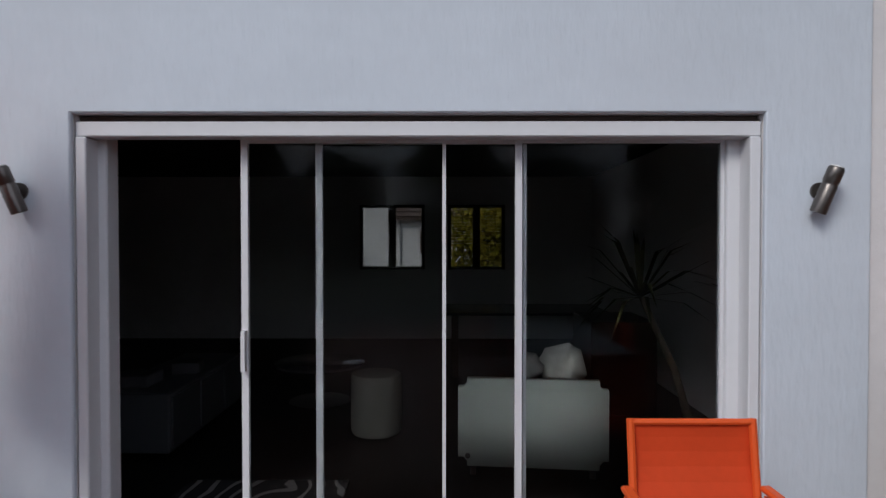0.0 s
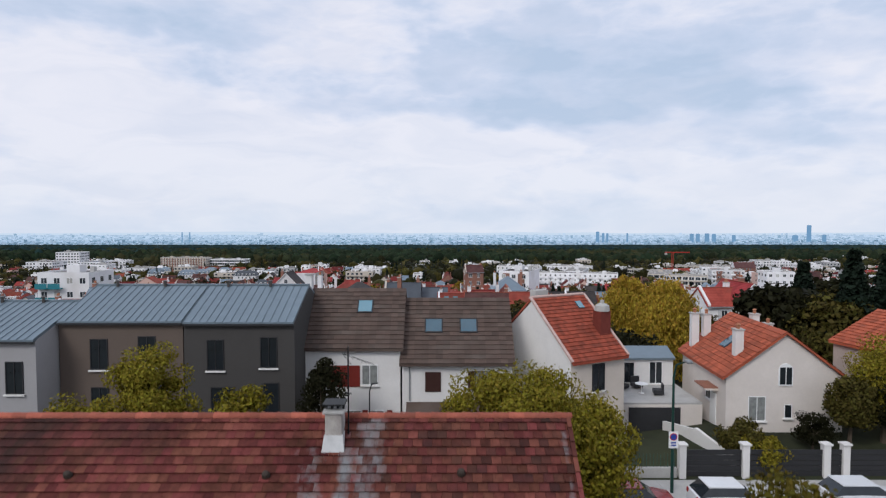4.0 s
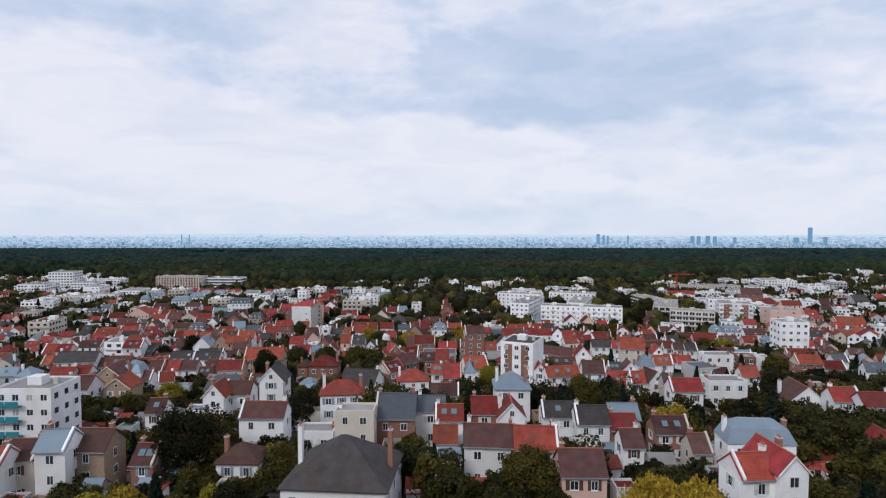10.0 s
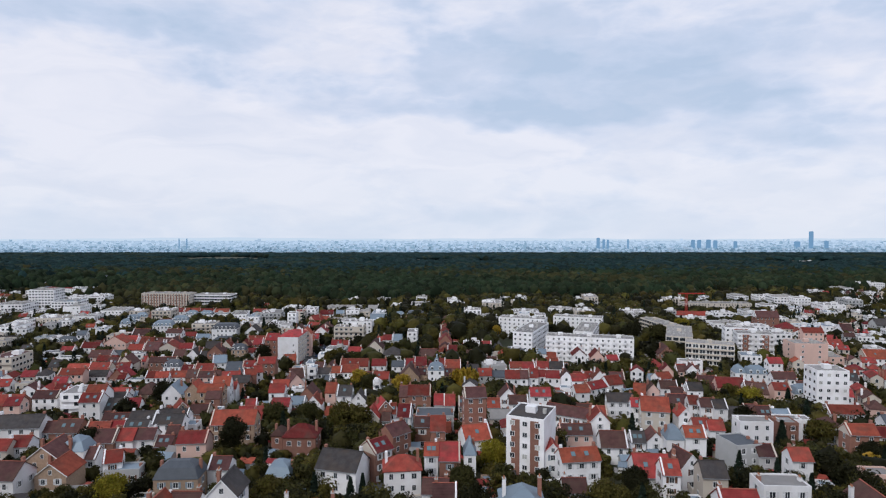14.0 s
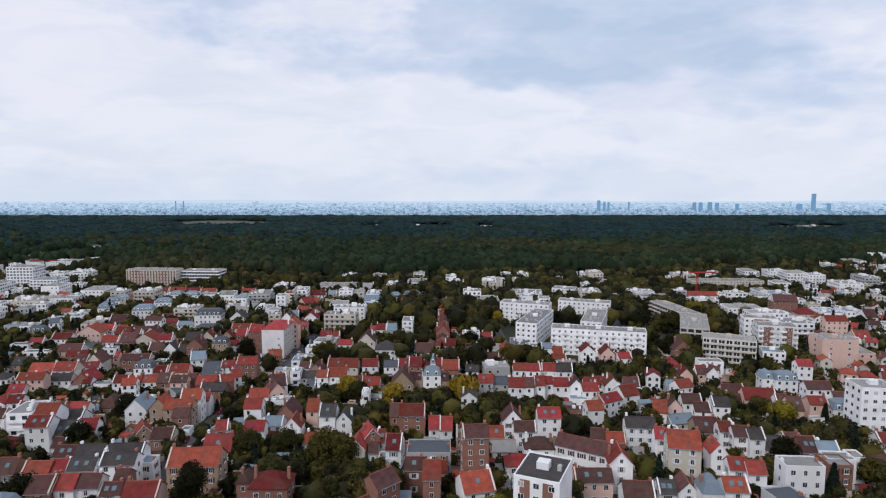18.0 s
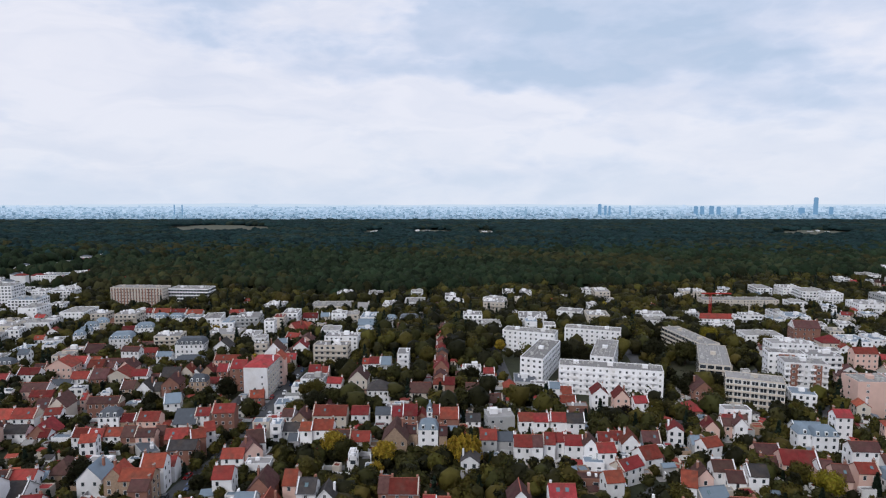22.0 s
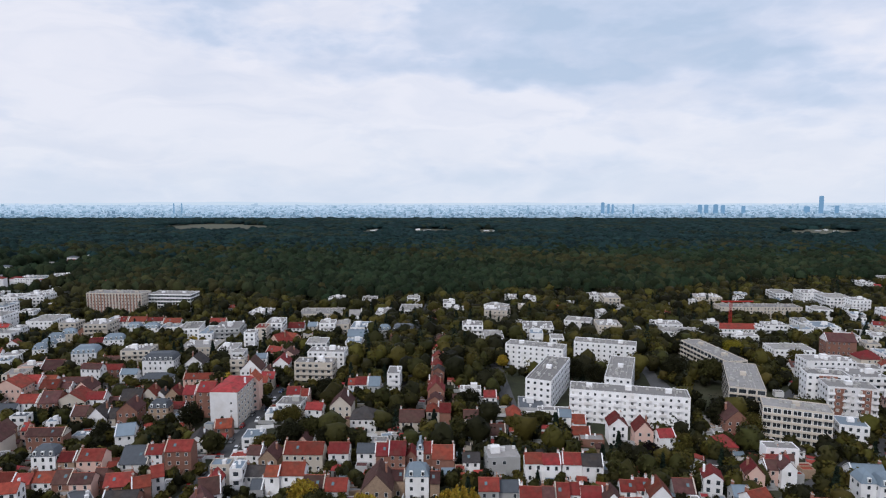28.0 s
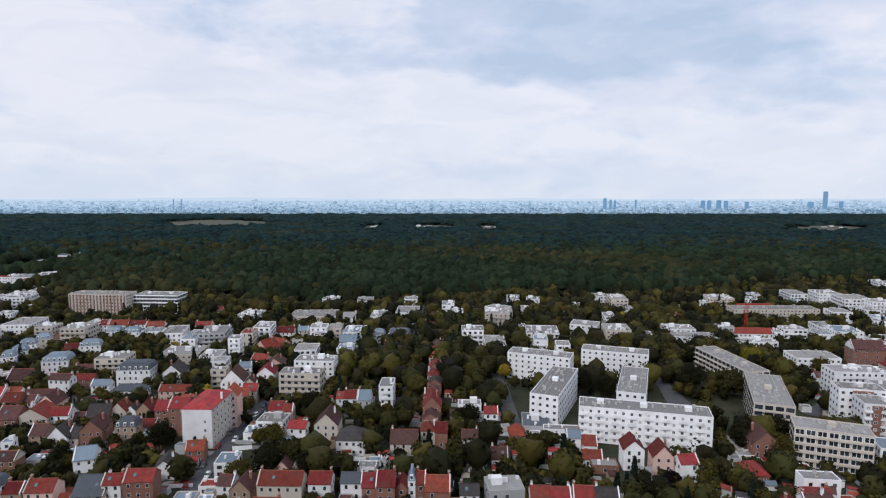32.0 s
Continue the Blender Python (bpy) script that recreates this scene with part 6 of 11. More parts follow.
def planter():
    t = thing("planter", "tall tapered dark slate planter with faded pink hydrangeas", "planter", (2.40, -0.40, 0))

    def ring(s, z):
        return [(-s, -s, z), (s, -s, z), (s, s, z), (-s, s, z)]
    g = Geo()
    g.solid(ring(0.13, 0) + ring(0.2, 0.95) + ring(0.18, 0.95) + ring(0.17, 0.88), [(3, 2, 1, 0)] + [(a + i, a + (i + 1) % 4, a + 4 + (i + 1) % 4, a + 4 + i) for a in (0, 4, 8) for i in range(4)])
    part("pot", g, SLATE_POT, t, bevel=0.012)
    g = Geo()
    g.box((-0.165, -0.165, 0.78), (0.165, 0.165, 0.88))
    part("soil", g, mat("potting_soil", (0.03, 0.022, 0.016), 1.0), t)
    rng = np.random.default_rng(2)
    n = 420
    pos = np.clip(rng.normal(size=(n, 3)), -1.7, 1.7) * np.array([0.10, 0.10, 0.045]) + np.array([0, 0, 0.96])
    part("foliage", quads_mesh("foliage", pos, rng.normal(size=(n, 3)) + np.array([0, 0, 1.0]), 0.035, LEAF_GREEN, rng), None, t)
    FL = mat("faded_pink_petals", (0.34, 0.15, 0.11), 0.8, vary=0.3, scale=12, rnd=0.3)
    for x, y, z, r in ((-0.17, -0.1, 1.05, 0.07), (-0.06, -0.15, 1.07, 0.085), (0.06, -0.11, 1.09, 0.085), (0.16, -0.13, 1.05, 0.08), (-0.1, 0.05, 1.08, 0.075), (0.08, 0.08, 1.1, 0.075), (0.19, 0.03, 1.03, 0.07)):
        k = 150
        d = rng.normal(size=(k, 3))
        d /= np.linalg.norm(d, axis=1, keepdims=True)
        d[:, 2] = np.abs(d[:, 2]) * 0.8
        part("flower_head", quads_mesh("flower_head", d * r + np.array([x, y, z]), d, 0.022, FL, rng), None, t, "faded pink-brown flower head")


planter()


def fence():
    t = thing("fence", "red-brown wooden panel fence with arched tops", "fence", (2.68, 0, 0))
    for k in range(4):
        y1 = -0.05 - 0.92 * k
        y0 = y1 - 0.92
        g = Geo()
        g.box((-0.035, y1 - 0.035, -0.1), (0.035, y1 + 0.035, 1.74))
        part("post", g, FENCE_WOOD, t, bevel=0.006)
        if k == 3:
            break
        for i in range(15):
            z = 0.06 + i * 0.113
            g = Geo()
            dx = 0.012 if i % 2 else -0.012
            bow = 0.004 * (i % 3)
            g.box((-0.006, y0 + 0.035, 0), (0.006, y1 - 0.035, 0.128 - bow), 0, Matrix.Translation((dx - 0.014, 0, z)) @ Matrix.Rotation(radians(14), 4, "Y"))
            part("slat", g, FENCE_WOOD, t)
        # arched top rail
        a = [(y0 + 0.02 + 0.88 * j / 10, 1.70 + 0.15 * math.sin(math.pi * j / 10)) for j in range(11)]
        g = Geo()
        n = len(a)
        g.v = [(-0.03, y, z) for y, z in a] + [(-0.03, y, z + 0.06) for y, z in a] + [(0.03, y, z) for y, z in a] + [(0.03, y, z + 0.06) for y, z in a]
        for j in range(n - 1):
            g.f += [(j + 1, j, n + j, n + j + 1), (2 * n + j, 2 * n + j + 1, 3 * n + j + 1, 3 * n + j), (n + j, 3 * n + j, 3 * n + j + 1, n + j + 1), (j, j + 1, 2 * n + j + 1, 2 * n + j)]
            g.m += [0] * 4
        part("arched_rail", g, FENCE_WOOD, t)
        g = Geo()
        g.v = [(-0.008, y, 1.69) for y, z in a] + [(-0.008, y, z) for y, z in a] + [(0.008, y, 1.69) for y, z in a] + [(0.008, y, z) for y, z in a]
        for j in range(n - 1):
            g.f += [(j + 1, j, n + j, n + j + 1), (2 * n + j, 2 * n + j + 1, 3 * n + j + 1, 3 * n + j)]
            g.m += [0] * 2
        part("arch_board", g, FENCE_WOOD, t)
    d = thing("driftwood_ornament", "pale grey driftwood ornament hung on the fence", "ornament", (2.625, -1.32, 1.15))
    g = Geo()
    g.tube([(0, 0.03, 0.28), (0, -0.02, 0.2), (0, 0.02, 0.05), (0, 0.0, -0.1), (0, 0.05, -0.27)], [0.02, 0.03, 0.022, 0.03, 0.012], 8)
    part("branch", g, mat("driftwood", (0.16, 0.14, 0.13), 0.9, vary=0.3, scale=14), d, smooth=True)
    for z, s in ((0.2, 1), (0.16, -1), (-0.08, 1), (-0.12, -1)):
        g = Geo()
        g.tube([(0, 0, z), (0, 0.06 * s, z + 0.03)], [0.012, 0.006], 6)
        part("twig", g, mat("driftwood", (0.30, 0.28, 0.26)), d)


fence()

# climbing sprig at the wall's corner
rng_v = np.random.default_rng(8)
pv = rng_v.normal(size=(90, 3)) * np.array([0.07, 0.03, 0.05]) + np.array([2.66, -0.06, 2.62])
pv[:, 2] += -(pv[:, 0] - 2.66) * 1.0
vine = thing("climbing_vine", "small pale variegated vine sprig at the wall's corner", "vine", (0, 0, 0))
part("foliage", quads_mesh("foliage", pv, rng_v.normal(size=(90, 3)) + np.array([0, -1.0, 0]), 0.03, leaf_mat("variegated_leaves", (0.28, 0.27, 0.17)), rng_v), None, vine)
gv = Geo()
gv.tube([(2.72, -0.02, 2.45), (2.66, -0.05, 2.62), (2.58, -0.04, 2.72)], 0.006, 5)
part("stem", gv, BARK, vine)

# trees beside the house
tree(4.7, -1.9, "a", 9.6, 1.7, 46000, 11, clumps=80, leaf=0.05, fluff=0.27, label="large yellow-green autumn tree beyond the fence", trunk_h=0.3)
tree(5.7, -1.7, "a", 7.6, 1.6, 30000, 16, clumps=70, leaf=0.045, fluff=0.27, label="yellow-green autumn tree beyond the fence", trunk_h=0.4)
tree(6.0, 1.6, "p", 6.4, 1.7, 26000, 12, clumps=60, leaf=0.05, label="dark purple-leaved plum tree beside the house", trunk_h=0.12)
tree(3.95, 0.1, "p", 8.3, 1.25, 44000, 13, clumps=80, leaf=0.05, label="dark purple-leaved plum tree beside the house", trunk_h=0.1)
tree(7.4, 0.6, "p", 5.4, 1.8, 22000, 15, clumps=60, leaf=0.055, label="dark purple-leaved plum tree beside the house", trunk_h=0.08)
tree(6.2, -4.6, "p", 5.0, 2.2, 14000, 14, clumps=44, leaf=0.055, label="dark leafy shrub beyond the fence", trunk_h=0.1)


# extra dark crown standing in for shade under the yellow tree
tree(4.6, -1.7, "p", 5.0, 1.55, 24000, 17, clumps=60, leaf=0.05, label="added dark foliage for the shade beneath the yellow tree", trunk_h=0.1)


# tall garden trees that close the terrace side, mirrored in the glass
for i, (x, y, k, h) in enumerate(((-14, -23, "d", 8), (-9, -24, "g", 8.5), (-4.5, -25, "d", 8), (0.5, -24.5, "g", 8.5), (5, -24, "d", 8), (10, -23, "g", 8.5), (15, -22, "d", 8), (-18, -19, "d", 7.5))):
    tree(x, y, k, h, h * 0.36, 9000, 50 + i % 2, clumps=50, leaf=0.14, trunk_h=0.06, label="tall garden tree closing the terrace side")


# ---- across the street ----
TAUPE = mat("taupe_render", (0.125, 0.096, 0.079), 0.85, vary=0.05, scale=0.8, bump=0.2, bscale=30)
DARK_GREY = mat("dark_grey_render", (0.062, 0.058, 0.055), 0.85, vary=0.06, scale=0.8, bump=0.2, bscale=30)
LIGHT_GREY = mat("light_grey_render", (0.33, 0.32, 0.32), 0.85, vary=0.05, scale=0.8, bump=0.2, bscale=30)
OFF_WHITE = mat("off_white_render", (0.70, 0.68, 0.655), 0.85, vary=0.06, scale=0.8, stain=(0.45, 0.42, 0.38), stain_amt=0.2, bump=0.2, bscale=30)
SEAM_ZINC = mat("blue_grey_seam_zinc", (0.19, 0.24, 0.275), 0.4, 0.45, vary=0.08, scale=1.5)
BROWN_TILE = mat("brown_concrete_tile", (0.085, 0.058, 0.047), 0.8, vary=0.2, scale=1.2, stain=(0.16, 0.14, 0.12), stain_amt=0.3, rnd=0.2)
RED_TILE = mat("red_clay_tile", (0.27, 0.058, 0.032), 0.8, vary=0.25, scale=1.5, stain=(0.10, 0.04, 0.03), stain_amt=0.45, rnd=0.25)
ORANGE_TILE = mat("orange_clay_tile", (0.36, 0.085, 0.042), 0.8, vary=0.25, scale=1.5, stain=(0.14, 0.06, 0.04), stain_amt=0.45, rnd=0.25)
DARK_RED = mat("dark_red_board", (0.17, 0.022, 0.016), 0.6, vary=0.12, scale=3)
DARK_PANE = mat("dark_window_pane", (0.018, 0.022, 0.026), 0.07, vary=0.3, scale=1.2, spec=0.6)
DARK_FRAME = mat("anthracite_frame", (0.03, 0.03, 0.032), 0.5)
CURTAIN_PANE = mat("curtained_pane", (0.22, 0.23, 0.22), 0.15, vary=0.4, scale=3, spec=0.6)


def gable_body(w, d, h, lo, rise, axis="x"):
    """Walls with gables as one closed mesh; the ridge runs along the given axis."""
    g = Geo()
    X, Y = w / 2, d / 2
    if axis == "x":
        prof = [(-Y, lo), (Y, lo), (Y, h), (0, h + rise), (-Y, h)]
        g.solid([(-X, *q) for q in prof] + [(X, *q) for q in prof], [(0, 4, 3, 2, 1), (5, 6, 7, 8, 9)] + [(i, (i + 1) % 5, 5 + (i + 1) % 5, 5 + i) for i in range(5)])
    else:
        prof = [(-X, lo), (X, lo), (X, h), (0, h + rise), (-X, h)]
        g.solid([(a, -Y, b) for a, b in prof] + [(a, Y, b) for a, b in prof], [(0, 1, 2, 3, 4), (9, 8, 7, 6, 5)] + [((i + 1) % 5, i, 5 + i, 5 + (i + 1) % 5) for i in range(5)])
    return g


def gable_roof(w, d, h, rise, o=0.35, e=0.2, th=0.16, axis="x"):
    """A folded roof plate as one mesh."""
    g = Geo()
    half, ln = (d / 2, w / 2 + e) if axis == "x" else (w / 2, d / 2 + e)
    k = rise / half
    prof = [(-half - o, h - o * k + th), (0, h + rise + th), (half + o, h - o * k + th), (half + o, h - o * k), (0, h + rise + 0.01), (-half - o, h - o * k)]
    put = (lambda s, a, b: (s, a, b)) if axis == "x" else (lambda s, a, b: (a, -s, b))
    n = 6
    g.solid([put(-ln, *q) for q in prof] + [put(ln, *q) for q in prof], [tuple(range(n)), tuple(reversed(range(n, 2 * n)))] + [((i + 1) % n, i, n + i, n + (i + 1) % n) for i in range(n)])
    return g


def pane_window(parent, x, y, z0, w, h, frame=DARK_FRAME, pane=DARK_PANE, sill=True, mull=True, ang=0, shutters=None, name="window"):
    """A window on a wall that faces -y (turned by ang): frame, panes, sill, and shutters where there are any."""
    m = Matrix.Rotation(radians(ang), 4, "Z") @ Matrix.Translation((x, y, z0))
    holes = [(-w / 2 + 0.05, -0.02, 0.05, h - 0.05), (0.02, w / 2 - 0.05, 0.05, h - 0.05)] if mull else [(-w / 2 + 0.05, w / 2 - 0.05, 0.05, h - 0.05)]
    win = part(name, wall_with_holes(-w / 2, w / 2, 0, h, -0.05, 0.05, holes), frame, parent, at=m)
    g = Geo()
    g.box((-w / 2 + 0.03, -0.015, 0.03), (w / 2 - 0.03, 0.0, h - 0.03))
    part("pane", g, pane, win)
    if sill:
        g = Geo()
        g.box((-w / 2 - 0.08, -0.14, -0.09), (w / 2 + 0.08, 0.04, 0.0))
        part("sill", g, OFF_WHITE, win)
    if shutters:
        for s in (-1, 1):
            g = Geo()
            a, b = sorted((s * (w / 2 + 0.02), s * (w / 2 + 0.42)))
            g.box((a, -0.05, 0.0), (b, -0.004, h))
            part("shutter", g, shutters, win)
    return win


def zinc_house(x0, x1, y0, y1, base, eave, ridge_y, ridge_z, wall, word, windows):
    t = thing("row_house", f"{word} rendered row house with a blue-grey zinc roof", "house", ((x0 + x1) / 2, y0, base), group="zinc-roofed row houses")
    w, d, h = x1 - x0, y1 - y0, eave - base
    ry, rise = ridge_y - y0, ridge_z - eave
    g = Geo()
    X = w / 2 - 0.01
    prof = [(0, -1.0), (d, -1.0), (d, h + rise - (d - ry) * rise / ry), (ry, h + rise), (0, h)]
    g.solid([(-X, *q) for q in prof] + [(X, *q) for q in prof], [(0, 4, 3, 2, 1), (5, 6, 7, 8, 9)] + [(i, (i + 1) % 5, 5 + (i + 1) % 5, 5 + i) for i in range(5)])
    part("wall", g, wall, t)
    g = Geo()
    k = rise / ry
    o = 0.18
    prof = [(-o, h - o * k + 0.14), (ry, h + rise + 0.14), (d + 0.1, h + rise - (d - ry + 0.1) * k + 0.14), (d + 0.1, h + rise - (d - ry + 0.1) * k + 0.01), (ry, h + rise + 0.01), (-o, h - o * k + 0.01)]
    n = 6
    g.solid([(-X, *q) for q in prof] + [(X, *q) for q in prof], [tuple(range(n)), tuple(reversed(range(n, 2 * n)))] + [((i + 1) % n, i, n + i, n + (i + 1) % n) for i in range(n)])
    roof = part("roof", g, SEAM_ZINC, t)
    ns = int(w / 0.43)
    for i in range(ns + 1):
        x = -X + 0.02 + (2 * X - 0.04) * i / ns
        g = Geo()
        g.slab([(x - 0.015, -o, h - o * k + 0.185), (x + 0.015, -o, h - o * k + 0.185), (x + 0.015, ry, h + rise + 0.185), (x - 0.015, ry, h + rise + 0.185)], 0.046)
        part("seam", g, SEAM_ZINC, roof)
    g = Geo()
    g.box((-X, ry - 0.12, h + rise + 0.12), (X, ry + 0.12, h + rise + 0.2))
    part("ridge_cap", g, SEAM_ZINC, roof)
    g = Geo()
    g.box((-X, -o - 0.07, h - o * k - 0.06), (X, -o, h - o * k + 0.05))
    part("gutter", g, DARK_FRAME, t)
    for x in (-w * 0.3, w * 0.12):
        g = Geo()
        g.lathe([(0.09, 0.0), (0.09, 0.3), (0.14, 0.32), (0.14, 0.37), (0.03, 0.42)], 10)
        part("roof_vent", g, STEEL, roof, at=(x, ry - 0.25, h + rise + 0.05), smooth=40)
    for wx, wz, ww, wh in windows:
        pane_window(t, wx, 0.0, wz, ww, wh, sill=True, mull=ww > 0.9)
    return t


zinc_house(-27.5, -21.65, 22.6, 30.5, -3.6, 4.86, 27.0, 6.3, LIGHT_GREY, "light grey", [(1.75, 5.6, 0.95, 1.75), (1.85, 2.75, 1.35, 1.75), (-1.4, 5.6, 0.95, 1.75), (1.9, 0.1, 1.6, 2.0)])
zinc_house(-21.6, -14.62, 24.5, 32, -3.6, 5.55, 28.5, 7.1, TAUPE, "taupe", [(-1.25, 6.45, 1.0, 1.75), (1.45, 6.6, 1.0, 1.75), (-1.25, 3.7, 1.0, 1.75), (0.45, 3.9, 0.9, 1.6), (1.9, 3.95, 0.9, 1.6), (-1.7, 0.1, 1.5, 2.2)])
zinc_house(-14.58, -8.35, 24.5, 32, -3.6, 5.5, 28.5, 7.1, DARK_GREY, "dark grey-brown", [(-1.35, 6.4, 0.95, 1.75), (1.65, 6.55, 0.95, 1.75), (-1.0, 3.75, 1.3, 1.7), (1.75, 3.95, 0.9, 1.75), (2.1, 1.9, 1.0, 1.1)])


def course_tiles(roof, w, d, h, rise, material, step=0.33, th=0.17, axis="x", o=0.35, e=0.2, both=False, wide=0.0):
    """Tile courses laid on the slope that faces -y (or -x and +x), each course a part with its own lower edge."""
    half, ln = (d / 2, w / 2 + e) if axis == "x" else (w / 2, d / 2 + e)
    k = rise / half
    L = math.hypot(half + o, (half + o) * k)
    n = int(L / step)
    nv = Vector((0, -k, 1)).normalized()
    for side in ((-1, 1) if both else (-1,)):
        for i in range(n):
            a, b = i / n, (i + 1.0) / n
            def at(s, x, up):
                y = -(half + o) * (1 - s)
                p = Vector((x, y, h + rise + k * y + th)) + nv * up
                if side > 0:
                    p = Vector((p.x, -p.y, p.z))
                return p if axis == "x" else Vector((p.y, -p.x if side < 0 else p.x, p.z))
            g = Geo()
            cols = max(1, int(2 * ln / wide)) if wide else 1
            for c in range(cols):
                xa, xb = -ln + 2 * ln * c / cols, -ln + 2 * ln * (c + 1) / cols
                if side > 0:
                    xa, xb = xb, xa
                j = 0.006 * ((c * 7 + i * 3) % 4)
                q = [at(a, xa, 0.05 + j), at(a, xb, 0.05 + j), at(b, xb, 0.012), at(b, xa, 0.012)]
                r = [at(a, xa, 0.0), at(a, xb, 0.0)]
                m = len(g.v)
                g.v += [tuple(v) for v in q + r]
                g.f += [(m, m + 1, m + 2, m + 3), (m + 4, m + 5, m + 1, m)]
                g.m += [0, 0]
            part("tile_course", g, material, roof, kind="stuff" if wide else "")


def street_house_red():
    """White house with dark red panels and a garage."""
    t = thing("row_house", "white row house with dark red panels and brown tiled roof", "house", (-5.8, 27.2, -3.9), group="brown-roofed row houses")
    w, d, h, rise = 6.4, 6.3, 7.55, 3.0
    t.location.y += d / 2
    part("wall", gable_body(w, d, h, -1, rise), OFF_WHITE, t)
    r = part("roof", gable_roof(w, d, h, rise, o=0.3), BROWN_TILE, t)
    course_tiles(r, w, d, h, rise, BROWN_TILE, 0.34, o=0.3, wide=0.42)
    Y = -d / 2
    g = Geo()
    g.box((-1.35, Y - 0.05, 5.05), (0.75, Y - 0.004, 6.35))
    part("facade_panel", g, DARK_RED, t, "dark red facade panel")
    pane_window(t, 1.35, Y, 5.15, 1.0, 1.25, WIN_FRAME, CURTAIN_PANE)
    for x in (0.35, 1.75):
        pane_window(t, x, Y, 2.4, 0.95, 1.2, WIN_FRAME, CURTAIN_PANE)
    for x in (1.05, 2.55):
        g = Geo()
        g.box((x - 0.16, Y - 0.05, 1.4), (x + 0.16, Y - 0.004, 3.6))
        part("facade_panel", g, DARK_RED, t, "dark red facade panel")
    g = Geo()
    g.box((-0.6, Y - 0.45, 1.15), (2.75, Y, 1.35))
    part("balcony_slab", g, OFF_WHITE, t, bevel=0.03)
    g = Geo()
    g.box((0.0, Y - 0.08, -0.9), (2.5, Y - 0.004, 1.1))
    part("garage_door", g, DARK_RED, t, "dark red garage door")
    g = Geo()
    g.box((-1.1, Y - 0.09, 1.3), (-0.3, Y - 0.004, 3.3))
    part("front_door", g, DARK_RED, t)
    g = Geo()
    g.box((-1.5, Y - 0.9, 3.3), (-0.1, Y, 3.45))
    part("door_canopy", g, BROWN_TILE, t)
    for i in range(6):
        g = Geo()
        g.box((-1.2, Y - 0.6 - 0.3 * i, -1.0), (-0.2, Y - 0.3 - 0.3 * i, 1.2 - 0.19 * (i + 1)))
        part("step", g, CONCRETE, t)
    g = Geo()
    m = Matrix.Translation((0.85, -d / 4 + 0.45, h + rise * 0.64 + 0.2)) @ Matrix.Rotation(math.atan2(rise, d / 2), 4, "X")
    g.box((-0.5, -0.52, -0.04), (0.5, 0.52, 0.07), 0, m)
    sk = part("skylight", g, DARK_FRAME, r)
    g = Geo()
    g.box((-0.42, -0.44, 0.07), (0.42, 0.44, 0.08), 0, m)
    part("pane", g, SKYLIGHT_BLIND, sk)
    g = Geo()
    g.box((-3.1, -0.5, h + 1.5), (-2.7, 0.1, h + rise + 1.05))
    c = part("chimney", g, OFF_WHITE, r, bevel=0.02)
    g = Geo()
    g.box((-3.15, -0.55, h + rise + 1.05), (-2.65, 0.15, h + rise + 1.15))
    part("chimney_cap", g, CONCRETE, c)


